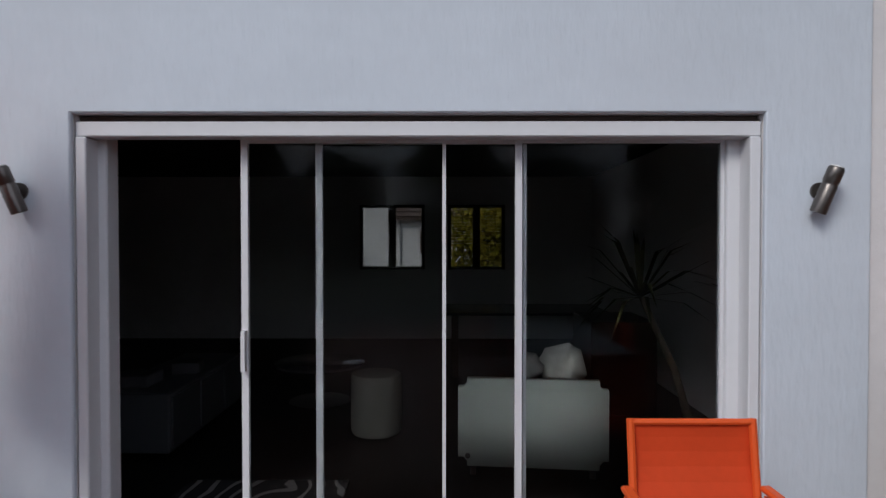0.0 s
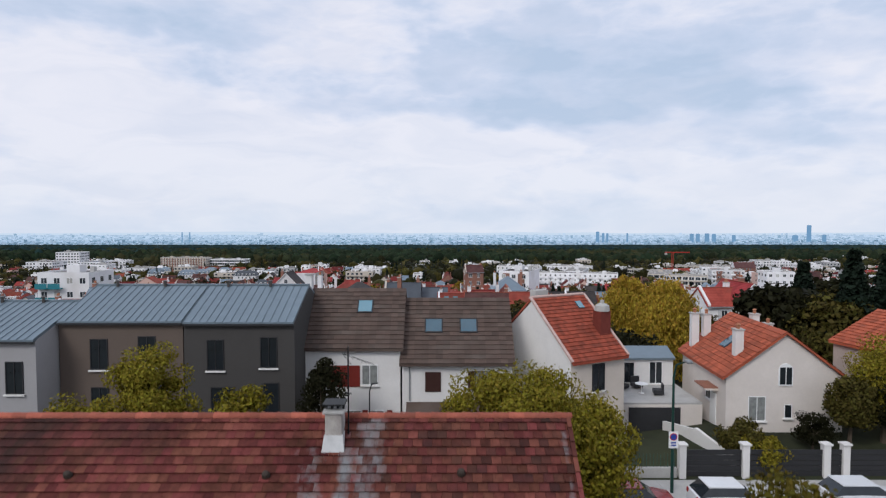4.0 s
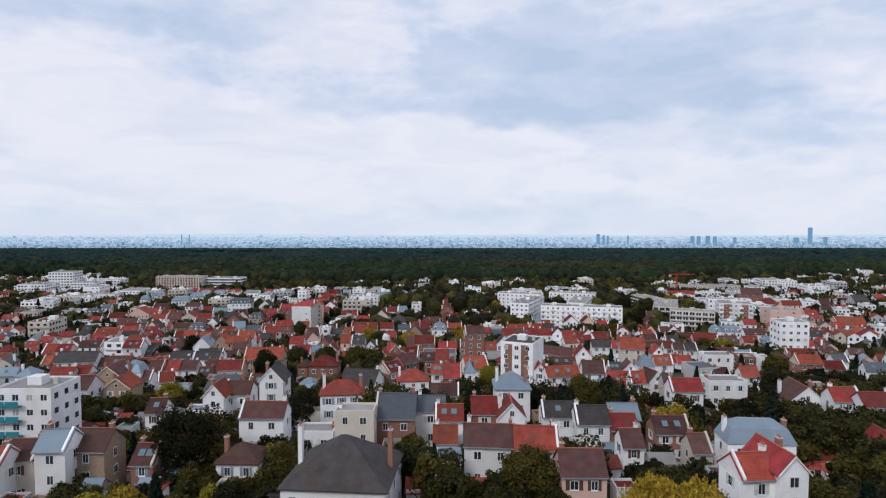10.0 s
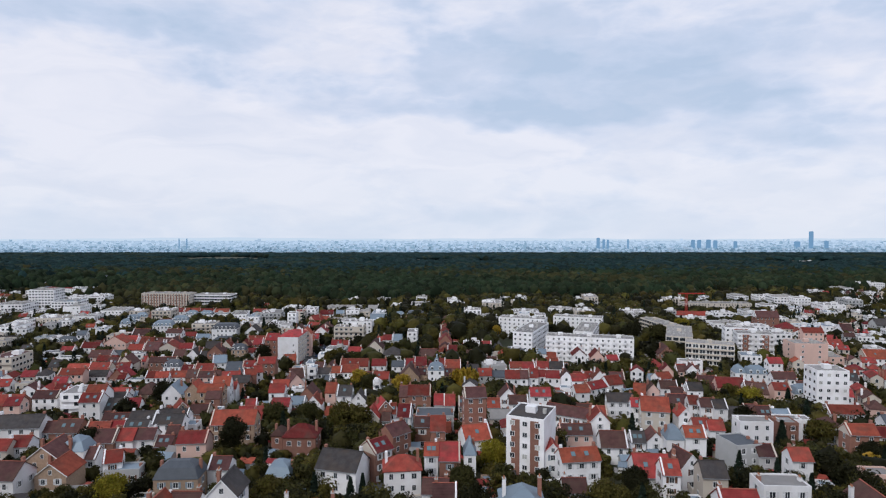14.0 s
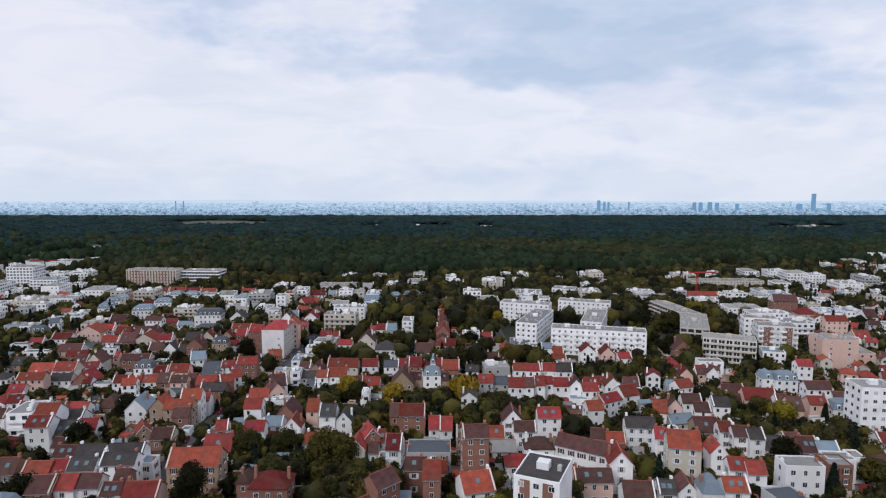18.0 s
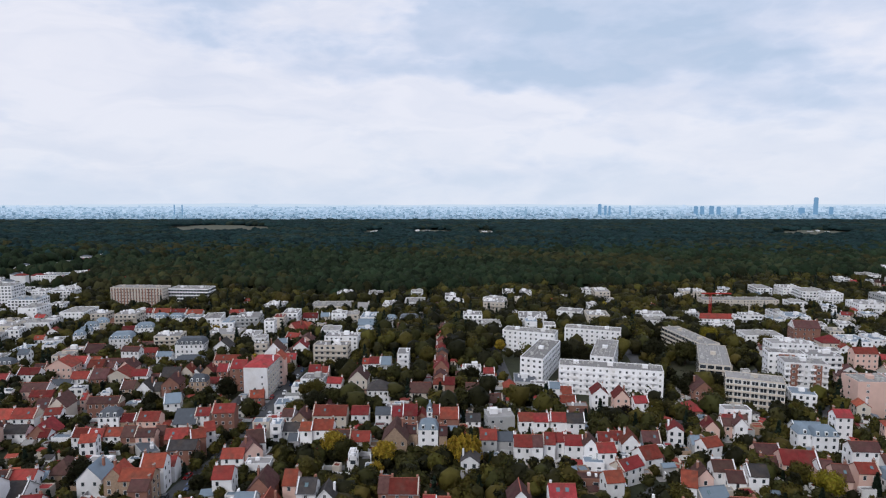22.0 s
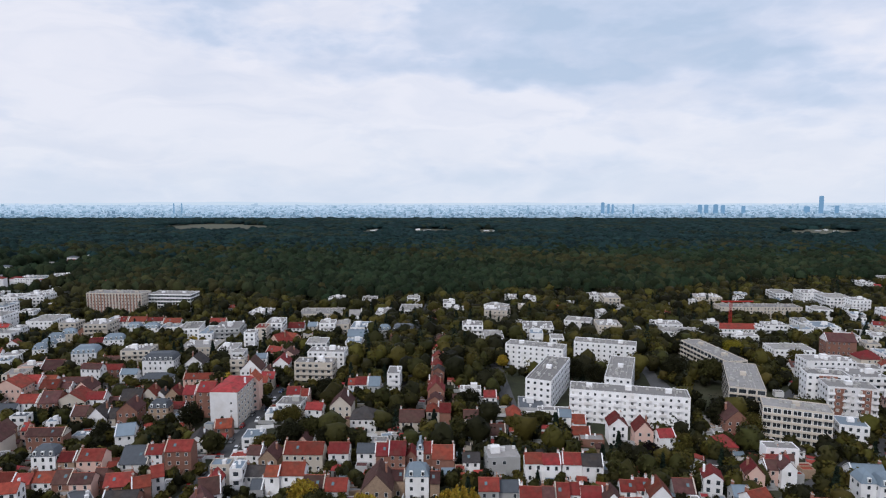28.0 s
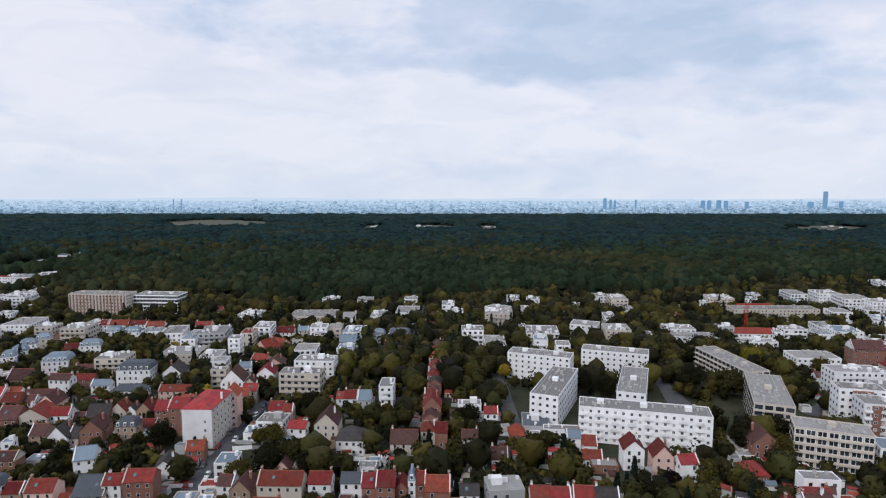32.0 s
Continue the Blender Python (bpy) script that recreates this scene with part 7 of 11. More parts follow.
def street_house_white():
    t = thing("row_house", "white rendered row house with brown shutters and a brown tiled roof", "house", (0.87, 27.2, -3.9), group="brown-roofed row houses")
    w, d, h, rise = 6.7, 6.6, 6.75, 3.15
    t.location.y += d / 2
    part("wall", gable_body(w, d, h, -1, rise), OFF_WHITE, t)
    r = part("roof", gable_roof(w, d, h, rise, o=0.4, e=0.15), BROWN_TILE, t)
    course_tiles(r, w, d, h, rise, BROWN_TILE, 0.34, o=0.4, e=0.15, wide=0.42)
    Y = -d / 2
    SH = mat("dark_brown_shutter", (0.045, 0.018, 0.014), 0.6, vary=0.1)
    g = Geo()
    g.box((-1.95, Y - 0.06, 4.75), (-1.0, Y - 0.004, 5.95))
    part("closed_shutter", g, SH, t, "closed dark brown shutter")
    pane_window(t, 1.55, Y, 4.85, 0.95, 1.15, DARK_FRAME, CURTAIN_PANE, shutters=SH)
    g = Geo()
    g.slab([(-3.1, Y - 1.0, 3.45), (2.4, Y - 1.0, 3.45), (2.4, Y, 4.1), (-3.1, Y, 4.1)], 0.12)
    part("porch_roof", g, BROWN_TILE, t, "brown tiled lean-to roof")
    pane_window(t, -2.35, Y, 2.0, 0.6, 0.85, DARK_FRAME, DARK_PANE, mull=False)
    pane_window(t, 0.3, Y, 2.25, 0.5, 0.8, DARK_FRAME, DARK_PANE, mull=False)
    g = Geo()
    g.box((-1.5, Y - 0.07, 0.2), (-0.6, Y - 0.004, 2.55))
    part("front_door", g, DARK_FRAME, t)
    g = Geo()
    g.tube([(-2.9, Y - 0.06, 4.2), (-2.9, Y - 0.06, 6.4)], 0.045, 8)
    part("downpipe", g, ZINC, t)
    for x in (-1.45, 0.75):
        m = Matrix.Translation((x, -d / 4 - 0.02, h + rise * 0.49 + 0.2)) @ Matrix.Rotation(math.atan2(rise, d / 2), 4, "X")
        g = Geo()
        g.box((-0.57, -0.55, -0.04), (0.57, 0.55, 0.07), 0, m)
        sk = part("skylight", g, DARK_FRAME, r)
        g = Geo()
        g.box((-0.49, -0.47, 0.07), (0.49, 0.47, 0.08), 0, m)
        part("pane", g, SKYLIGHT_GLASS, sk)
    # white wall of the entrance steps
    f = thing("garden_wall", "white rendered wall beside the entrance steps", "wall", (-1.7, 24.4, -3.9))
    g = Geo()
    g.solid([(-0.12, 2.8, -1), (0.12, 2.8, -1), (1.6, -1.6, -1), (1.36, -1.6, -1), (-0.12, 2.8, 3.0), (0.12, 2.8, 3.0), (1.6, -1.6, 0.9), (1.36, -1.6, 0.9)], [(3, 2, 1, 0), (4, 5, 6, 7), (0, 1, 5, 4), (1, 2, 6, 5), (2, 3, 7, 6), (3, 0, 4, 7)])
    part("wall", g, OFF_WHITE, f, bevel=0.02)
    for i in range(12):
        g = Geo()
        s = i / 11
        x, y, z = -0.05 + 1.5 * s, 2.7 - 4.2 * s, 3.0 - 2.1 * s
        g.tube([(x, y, z - 0.05), (x, y, z + 0.5)], 0.015, 5)
        part("rail_bar", g, WIN_FRAME, f)
    ant = antenna(-2.7, 30.3, 6.2, 8.6, "thin roof antenna above the brown tiles")


street_house_red()
street_house_white()


def street_house_gable():
    """Cream house whose white gable and red roof are both seen."""
    t = thing("house", "cream house with a white gable and red clay roof", "house", pose(7.75, 31.4, -3.9, 0, 0, 28))
    w, d, h, rise = 4.3, 8.0, 6.7, 3.2
    part("wall", gable_body(w, d, h, -1, rise), mat("cream_grey_render", (0.60, 0.53, 0.46), 0.85, vary=0.07, scale=0.8, stain=(0.42, 0.36, 0.3), stain_amt=0.25), t)
    g = Geo()
    prof = [(-d / 2, -1), (d / 2, -1), (d / 2, h - 0.1), (0, h + rise - 0.1), (-d / 2, h - 0.1)]
    g.solid([(-w / 2 - 0.03, *q) for q in prof] + [(-w / 2 - 0.003, *q) for q in prof], [(0, 4, 3, 2, 1), (5, 6, 7, 8, 9)] + [(i, (i + 1) % 5, 5 + (i + 1) % 5, 5 + i) for i in range(5)])
    part("gable_render", g, OFF_WHITE, t, "clean white gable render")
    r = part("roof", gable_roof(w, d, h, rise, o=0.3, e=0.1), RED_TILE, t)
    course_tiles(r, w, d, h, rise, RED_TILE, 0.30, o=0.3, e=0.1, wide=0.24)
    for s in (-1, 1):
        g = Geo()
        k = rise / (d / 2)
        x = s * (w / 2 + 0.1)
        g.slab([(x - 0.09, -d / 2 - 0.3, h - 0.3 * k + 0.27), (x + 0.09, -d / 2 - 0.3, h - 0.3 * k + 0.27), (x + 0.09, 0, h + rise + 0.27), (x - 0.09, 0, h + rise + 0.27)], 0.12)
        part("verge", g, mat("pale_pink_mortar", (0.50, 0.36, 0.32), 0.9, vary=0.2, scale=3), r)
    for i in range(14):
        g = Geo()
        x = -w / 2 + (i + 0.5) * w / 14
        g.tube([(x - 0.16, 0, h + rise + 0.2), (x + 0.16, 0, h + rise + 0.23)], 0.1, 8)
        part("ridge_tile", g, mat("pale_pink_mortar", (0.50, 0.36, 0.32)), r)
    g = Geo()
    g.box((w / 2 - 1.0, -2.9, h + 0.2), (w / 2 - 0.15, -2.2, h + 2.6))
    c = part("chimney", g, mat("dark_red_paint", (0.16, 0.035, 0.025), 0.7, vary=0.2), r, "dark red painted chimney")
    g = Geo()
    g.lathe([(0.5, 0), (0.45, 0.35), (0.3, 0.45), (0.14, 0.5), (0.14, 0.7)], 10)
    part("chimney_hood", g, CONCRETE, c, at=(w / 2 - 0.57, -2.55, h + 2.6))
    g = Geo()
    g.box((-w / 2 + 0.5, 0.2, h + rise - 0.4), (-w / 2 + 1.5, 0.9, h + rise + 0.6))
    c = part("chimney", g, CONCRETE, r)
    pane_window(t, 0.0, -d / 2, 4.6, 1.0, 1.7, DARK_FRAME, DARK_PANE)
    pane_window(t, 0.0, -d / 2, 1.2, 1.0, 1.5, DARK_FRAME, DARK_PANE)
    m = Matrix.Translation((w * 0.28, -0.8, h + rise * 0.8 + 0.25)) @ Matrix.Rotation(math.atan2(rise, d / 2), 4, "X")
    g = Geo()
    g.box((-0.22, -0.3, -0.03), (0.22, 0.3, 0.06), 0, m)
    part("skylight", g, SKYLIGHT_BLIND, r)


def street_house_arch():
    """Cream villa with a gable, an arched window and a terracotta roof."""
    t = thing("house", "cream villa with an arched gable window and a terracotta roof", "house", pose(22.05, 33.1, -2.2, 0, 0, -3))
    w, d, h, rise = 7.3, 8.2, 3.5, 2.75
    W = mat("warm_white_render", (0.66, 0.60, 0.55), 0.85, vary=0.06, scale=0.8, stain=(0.45, 0.4, 0.35), stain_amt=0.2)
    part("wall", gable_body(w, d, h, -1.5, rise, "y"), W, t)
    r = part("roof", gable_roof(w, d, h, rise, o=0.3, e=0.25, axis="y"), ORANGE_TILE, t)
    course_tiles(r, w, d, h, rise, ORANGE_TILE, 0.36, axis="y", o=0.3, e=0.25, both=True, wide=0.36)
    Y = -d / 2
    g = Geo()
    arc = [(-0.45, 0.0), (0.45, 0.0)] + [(0.45 * math.cos(a * math.pi / 10), 1.0 + 0.45 * math.sin(a * math.pi / 10)) for a in range(11)]
    n = len(arc)
    g.solid([(x, 0.0, z) for x, z in arc] + [(x, -0.06, z) for x, z in arc], [tuple(reversed(range(n, 2 * n)))] + [(i, (i + 1) % n, n + (i + 1) % n, n + i) for i in range(n)])
    a = part("arched_window", g, WIN_FRAME, t, "white arched window", at=(0.05, Y, 2.9))
    for x in (-0.2, 0.2):
        g = Geo()
        g.box((x - 0.17, -0.075, 0.1), (x + 0.17, -0.062, 1.2))
        part("pane", g, DARK_PANE, a)
    pane_window(t, -1.7, Y, 0.6, 1.1, 1.6, WIN_FRAME, CURTAIN_PANE)
    pane_window(t, 0.25, Y, 0.8, 0.5, 0.9, WIN_FRAME, DARK_PANE, mull=False)
    pane_window(t, 1.2, -w / 2, 1.2, 0.9, 1.0, WIN_FRAME, DARK_PANE, ang=-90)
    g = Geo()
    g.box((-w / 2 - 0.06, -2.6, -0.3), (-w / 2 - 0.003, -1.6, 1.9))
    part("side_door", g, WIN_FRAME, t)
    g = Geo()
    g.box((-w / 2 - 0.9, -2.9, 2.2), (-w / 2, -1.0, 2.32))
    aw = part("awning_beam", g, W, t)
    for i in range(7):
        g = Geo()
        g.box((-w / 2 - 0.95, -2.85 + i * 0.28, 2.32), (-w / 2, -2.77 + i * 0.28, 2.42))
        part("rafter", g, CHIM_BRICK, aw)
    for x, y, hh in ((-w / 2 + 0.55, 3.3, 3.3), (-w / 2 + 1.5, 3.5, 3.2), (-w * 0.32, -2.6, 3.1), (1.2, 3.0, 3.3), (2.2, 3.0, 2.6)):
        g = Geo()
        g.box((x - 0.27, y - 0.27, h - 0.2), (x + 0.27, y + 0.27, h + hh - 0.4))
        c = part("chimney", g, OFF_WHITE, r)
        g = Geo()
        g.box((x - 0.33, y - 0.33, h + hh - 0.4), (x + 0.33, y + 0.33, h + hh - 0.3))
        part("chimney_cap", g, CONCRETE, c)
        g = Geo()
        g.lathe([(0.12, 0), (0.12, 0.25), (0.18, 0.27), (0.05, 0.36)], 8)
        part("chimney_pot", g, CHIM_POT, c, at=(x, y, h + hh - 0.3))
    m = Matrix.Translation((-w / 4 - 0.2, -0.3, h + rise * 0.45 + 0.25)) @ Matrix.Rotation(-math.atan2(rise, w / 2), 4, "Y")
    g = Geo()
    g.box((-0.55, -0.45, -0.03), (0.55, 0.45, 0.07), 0, m)
    s = part("skylight", g, SKYLIGHT_GLASS, r)
    # low annex with a roof terrace
    t = thing("house_annex", "low white annex with a grey roof terrace", "annex", (14.6, 35.5, -3.2))
    g = Geo()
    g.box((-2.6, -4.2, -1.5), (3.0, 3.0, 2.0))
    part("wall", g, W, t)
    g = Geo()
    g.box((-2.6, -4.2, 2.0), (3.0, 3.0, 2.12))
    part("terrace_slab", g, CONCRETE, t)
    part("upper_room", gable_body(4.2, 3.2, 4.1, 2.12, 0.5), OFF_WHITE, t).location = (0.6, 2.0, 0)
    part("upper_roof", gable_roof(4.2, 3.2, 4.1, 0.5, o=0.2, e=0.1), SEAM_ZINC, t).location = (0.6, 2.0, 0)
    pane_window(t, -0.6, 0.4, 2.3, 0.7, 1.5, DARK_FRAME, DARK_PANE)
    pane_window(t, 1.4, 0.4, 2.2, 1.0, 1.7, WIN_FRAME, DARK_PANE)
    g = Geo()
    g.box((-2.0, -4.26, -0.8), (1.5, -4.2, 1.8))
    part("garage_door", g, DARK_FRAME, t)
    rt = thing("patio_table", "white round patio table on the roof terrace", "table", (14.2, 33.6, -1.08))
    g = Geo()
    g.lathe([(0.2, 0), (0.2, 0.03), (0.04, 0.06), (0.04, 0.66), (0.45, 0.68), (0.45, 0.72)], 16)
    part("body", g, WIN_FRAME, rt, smooth=40)
    for x, y, a in ((13.2, 34.6, 40), (15.2, 33.2, -100), (14.3, 34.9, 10)):
        c = thing("patio_chair", "dark grey tub chair on the roof terrace", "chair", pose(x, y, -1.08, 0, 0, a), group="roof terrace chairs")
        g = Geo()
        g.box((-0.35, -0.3, 0.1), (0.35, 0.35, 0.42))
        part("seat", g, DARK_FRAME, c, bevel=0.05)
        g = Geo()
        g.box((-0.35, 0.28, 0.1), (0.35, 0.4, 0.85))
        part("backrest", g, DARK_FRAME, c, bevel=0.05)


street_house_gable()
street_house_arch()


def plain_gable_house(x, y, base, w, d, h, rise, rot, wall, roofm, label, axis="y"):
    t = thing("house", label, "house", pose(x, y, base, 0, 0, rot))
    part("wall", gable_body(w, d, h, -2, rise, axis), wall, t)
    r = part("roof", gable_roof(w, d, h, rise, axis=axis, o=0.25, e=0.2), roofm, t)
    course_tiles(r, w, d, h, rise, roofm, 0.36, axis=axis, o=0.25, both=True, wide=0.4)
    return t


plain_gable_house(33.0, 30.5, -2.6, 8, 9, 5.2, 2.0, 12, mat("stained_beige_render", (0.42, 0.35, 0.31), 0.9, vary=0.15, scale=0.8, stain=(0.25, 0.2, 0.18), stain_amt=0.5), ORANGE_TILE, "stained beige house with a terracotta roof")
plain_gable_house(-31.5, 44, -6.2, 10, 8, 5.2, 2.2, 4, OFF_WHITE, ORANGE_TILE, "white house with an orange tiled roof behind the zinc roofs", "x")
plain_gable_house(8.5, 41, -5.8, 4.5, 6, 6.2, 1.8, 15, OFF_WHITE, RED_TILE, "small white house with a dark red roof", "x")


def street():
    road([(-70, 18.6), (60, 18.6)], 6.4)
    for y0, y1 in ((13.2, 15.3), (21.9, 24.2)):
        p = thing("pavement", "grey concrete pavement with a raised kerb", "pavement", (0, 0, 0), kind="structure")
        for i in range(40):
            x = -60 + i * 3
            g = Geo()
            g.box((x + 0.01, y0, -4.2), (x + 2.99, y1, ground_z(x, 18.6) + 0.14))
            part("slab", g, CONCRETE, p)
    # fence of the villa: white posts and dark boards
    f = thing("garden_fence", "dark grey board fence between white posts", "fence", (0, 24.6, -3.5))
    for x in (13.6, 17.2, 21.8, 22.9, 27.4):
        g = Geo()
        g.box((x - 0.2, -0.2, 0), (x + 0.2, 0.2, 2.0))
        p = part("post", g, OFF_WHITE, f, bevel=0.02)
        g = Geo()
        g.box((x - 0.27, -0.27, 2.0), (x + 0.27, 0.27, 2.12))
        part("post_cap", g, OFF_WHITE, p, bevel=0.02)
    for x0, x1 in ((13.8, 17.0), (17.4, 21.6), (22.0, 22.7), (23.1, 27.2)):
        for i in range(5):
            g = Geo()
            g.box((x0, -0.03, 0.2 + i * 0.31), (x1, 0.03, 0.48 + i * 0.31))
            part("board", g, DARK_FRAME, f)
    # low wall with railing
    f = thing("low_wall", "low stained concrete wall with a thin green railing", "wall", (11.3, 24.6, -3.5))
    g = Geo()
    g.box((-2.4, -0.12, 0), (2.0, 0.12, 0.7))
    part("wall", g, CONCRETE, f)
    for i in range(22):
        g = Geo()
        g.tube([(-2.3 + i * 0.2, 0, 0.7), (-2.3 + i * 0.2, 0, 1.5)], 0.012, 4)
        part("rail_bar", g, mat("green_paint", (0.03, 0.09, 0.07), 0.5), f)
    # paved forecourt, ramp wall and flower bed of the villa
    tagged(road([(11.5, 24.8), (12.2, 28.0), (12.6, 31.2)], 6.2, "forecourt", CONCRETE, 0.05), "stained concrete forecourt below the roof terrace", "paving")
    w = thing("ramp_wall", "stained white parapet along the villa's ramp", "wall", (0, 0, 0))
    for (x0, y0), (x1, y1) in (((14.9, 31.0), (15.9, 28.2)), ((15.9, 28.2), (17.0, 25.4))):
        g = Geo()
        z0, z1 = ground_z(x0, y0), ground_z(x1, y1)
        g.solid([(x0 - 0.1, y0, z0 - 1), (x0 + 0.1, y0, z0 - 1), (x1 + 0.1, y1, z1 - 1), (x1 - 0.1, y1, z1 - 1), (x0 - 0.1, y0, z0 + 1.0), (x0 + 0.1, y0, z0 + 1.0), (x1 + 0.1, y1, z1 + 0.9), (x1 - 0.1, y1, z1 + 0.9)],
                [(0, 3, 2, 1), (4, 5, 6, 7), (0, 1, 5, 4), (1, 2, 6, 5), (2, 3, 7, 6), (3, 0, 4, 7)])
        part("parapet", g, OFF_WHITE, w)
    # lamp post and sign
    t = thing("street_lamp", "tall green street lamp post on the pavement", "street lamp", (12.3, 22.6, -3.4))
    g = Geo()
    g.tube([(0, 0, 0), (0, 0, 6.3), (0.1, -0.1, 7.0), (0.5, -0.6, 7.3)], [0.09, 0.06, 0.05, 0.04], 10)
    part("post", g, mat("dark_green_paint", (0.015, 0.05, 0.04), 0.5), t, smooth=40)
    g = Geo()
    g.box((0.3, -1.0, 7.25), (0.6, -0.5, 7.38))
    part("lantern", g, GREY_METAL, t, bevel=0.03)
    t = thing("parking_sign", "white no-parking sign plate on the lamp post", "sign", (12.3, 22.5, -0.9))
    g = Geo()
    g.box((-0.25, -0.03, 0), (0.25, 0.0, 0.9))
    part("plate", g, WIN_FRAME, t)
    g = Geo()
    g.lathe([(0.19, 0.0), (0.19, 0.012), (0.0, 0.013)], 20)
    b = part("roundel", g, mat("sign_blue", (0.03, 0.06, 0.3), 0.4), t, at=pose(0, -0.03, 0.62, 90, 0, 0))
    g = Geo()
    g.lathe([(0.2, 0.0), (0.2, 0.008), (0.165, 0.016), (0.165, 0.0)], 20)
    part("red_ring", g, mat("sign_red", (0.5, 0.02, 0.02), 0.4), t, at=pose(0, -0.032, 0.62, 90, 0, 0))
    for i in range(2):
        g = Geo()
        g.box((-0.14, -0.036, 0.12 + i * 0.14), (0.14, -0.03, 0.2 + i * 0.14))
        part("text_bar", g, mat("sign_blue", (0.03, 0.06, 0.3)), t)
    t = thing("street_lamp", "slim dark lamp post by the steps", "street lamp", (-3.9, 22.4, -3.4))
    g = Geo()
    g.tube([(0, 0, 0), (0, 0, 5.6), (0.12, 0, 6.0)], [0.05, 0.035, 0.03], 8)
    part("post", g, DARK_FRAME, t, smooth=40)
    g = Geo()
    g.tube([(0.12, 0, 6.0), (0.45, -0.05, 6.05)], [0.05, 0.04], 8)
    part("lantern", g, DARK_FRAME, t)


street()


CAR_PAINT = {}


def car(x, y, rot, paint, word, z=None, group="parked cars"):
    """A parked hatchback: lofted body, glass, wheels, lights."""
    t = thing("car", f"parked {word} hatchback car at the kerb", "car", pose(x, y, (ground_z(x, y) + 0.08) if z is None else z, 0, 0, rot), group)
    key = word
    if "body" not in CAR_PAINT:
        prof = [(-2.0, 0.30, 0.62), (-1.95, 0.25, 0.78), (-1.2, 0.22, 0.92), (-0.55, 0.22, 1.0), (0.6, 0.22, 1.02), (1.6, 0.22, 1.0), (1.95, 0.25, 0.9), (2.02, 0.32, 0.6)]
        g = Geo()
        n = 8
        for px, lo, hi in prof:
            wd = 0.84 - 0.06 * (abs(px) > 1.9)
            ring = [(-wd * 0.94, lo), (wd * 0.94, lo), (wd, lo + 0.2), (wd, (lo + hi) / 2 + 0.08), (wd * 0.93, hi - 0.02), (0.4, hi + 0.03), (-0.4, hi + 0.03), (-wd * 0.93, hi - 0.02)]
            g.v += [(px, a, b) for a, b in ring]
        for i in range(len(prof) - 1):
            for k in range(n):
                a, b = i * n + k, i * n + (k + 1) % n
                g.f.append((a, b, b + n, a + n))
                g.m.append(0)
        g.f += [tuple(reversed(range(n))), tuple(range((len(prof) - 1) * n, len(prof) * n))]
        g.m += [0, 0]
        CAR_PAINT["body"] = g
        c = Geo()
        c.solid([(-1.0, -0.76, 0.96), (1.85, -0.76, 0.96), (1.85, 0.76, 0.96), (-1.0, 0.76, 0.96), (-0.3, -0.62, 1.42), (1.35, -0.62, 1.43), (1.35, 0.62, 1.43), (-0.3, 0.62, 1.42)],
                [(0, 1, 5, 4), (1, 2, 6, 5), (2, 3, 7, 6), (3, 0, 4, 7)])
        CAR_PAINT["cabin"] = c.mesh("glasshouse", DARK_PANE)
        r = Geo()
        r.slab([(-0.35, -0.64, 1.45), (1.42, -0.64, 1.46), (1.42, 0.64, 1.46), (-0.35, 0.64, 1.45)], 0.05)
        CAR_PAINT["roof"] = r
        w = Geo()
        w.lathe([(0.2, -0.1), (0.31, -0.1), (0.32, -0.06), (0.32, 0.06), (0.31, 0.1), (0.2, 0.1)], 16)
        CAR_PAINT["tyre"] = w.mesh("tyre", BLACK)
        h = Geo()
        h.lathe([(0.2, -0.08), (0.2, 0.085), (0.05, 0.09)], 12)
        CAR_PAINT["rim"] = h.mesh("rim", STEEL)
        li = Geo()
        li.box((-2.02, -0.14, 0.62), (-1.93, 0.14, 0.76))
        CAR_PAINT["light"] = li.mesh("headlight", WIN_FRAME)
        ta = Geo()
        ta.box((1.93, -0.1, 0.7), (2.0, 0.1, 0.92))
        CAR_PAINT["tail"] = ta.mesh("tail_light", mat("red_lens", (0.3, 0.01, 0.01), 0.2))
    if key not in CAR_PAINT:
        CAR_PAINT[key] = (CAR_PAINT["body"].mesh("body", paint), CAR_PAINT["roof"].mesh("car_roof", paint))
    part("body", CAR_PAINT[key][0], None, t, smooth=40)
    part("car_roof", CAR_PAINT[key][1], None, t)
    part("glasshouse", CAR_PAINT["cabin"], None, t)
    for a in (-1.25, 1.3):
        for b in (-0.76, 0.76):
            w = part("wheel", CAR_PAINT["tyre"], None, t, at=pose(a, b, 0.32, 90, 0, 0))
            part("rim", CAR_PAINT["rim"], None, w)
    for b in (-0.6, 0.6):
        part("headlight", CAR_PAINT["light"], None, t, at=(0, b, 0))
        part("tail_light", CAR_PAINT["tail"], None, t, at=(0, b, 0))
    return t


P_RED = mat("red_car_paint", (0.22, 0.012, 0.012), 0.25, vary=0.03, spec=0.6)
P_WHITE = mat("white_car_paint", (0.7, 0.71, 0.72), 0.25, vary=0.03, spec=0.6)
P_GREY = mat("grey_car_paint", (0.12, 0.125, 0.13), 0.3, 0.3, vary=0.03, spec=0.6)
P_BLUE = mat("blue_car_paint", (0.03, 0.06, 0.14), 0.25, vary=0.03, spec=0.6)
PAINTS = ((P_RED, "red"), (P_WHITE, "white"), (P_GREY, "grey"), (P_BLUE, "dark blue"))
car(9.6, 20.6, 180, P_RED, "red")
car(14.6, 20.7, 180, P_WHITE, "white")
car(21.4, 20.9, 180, P_WHITE, "white")

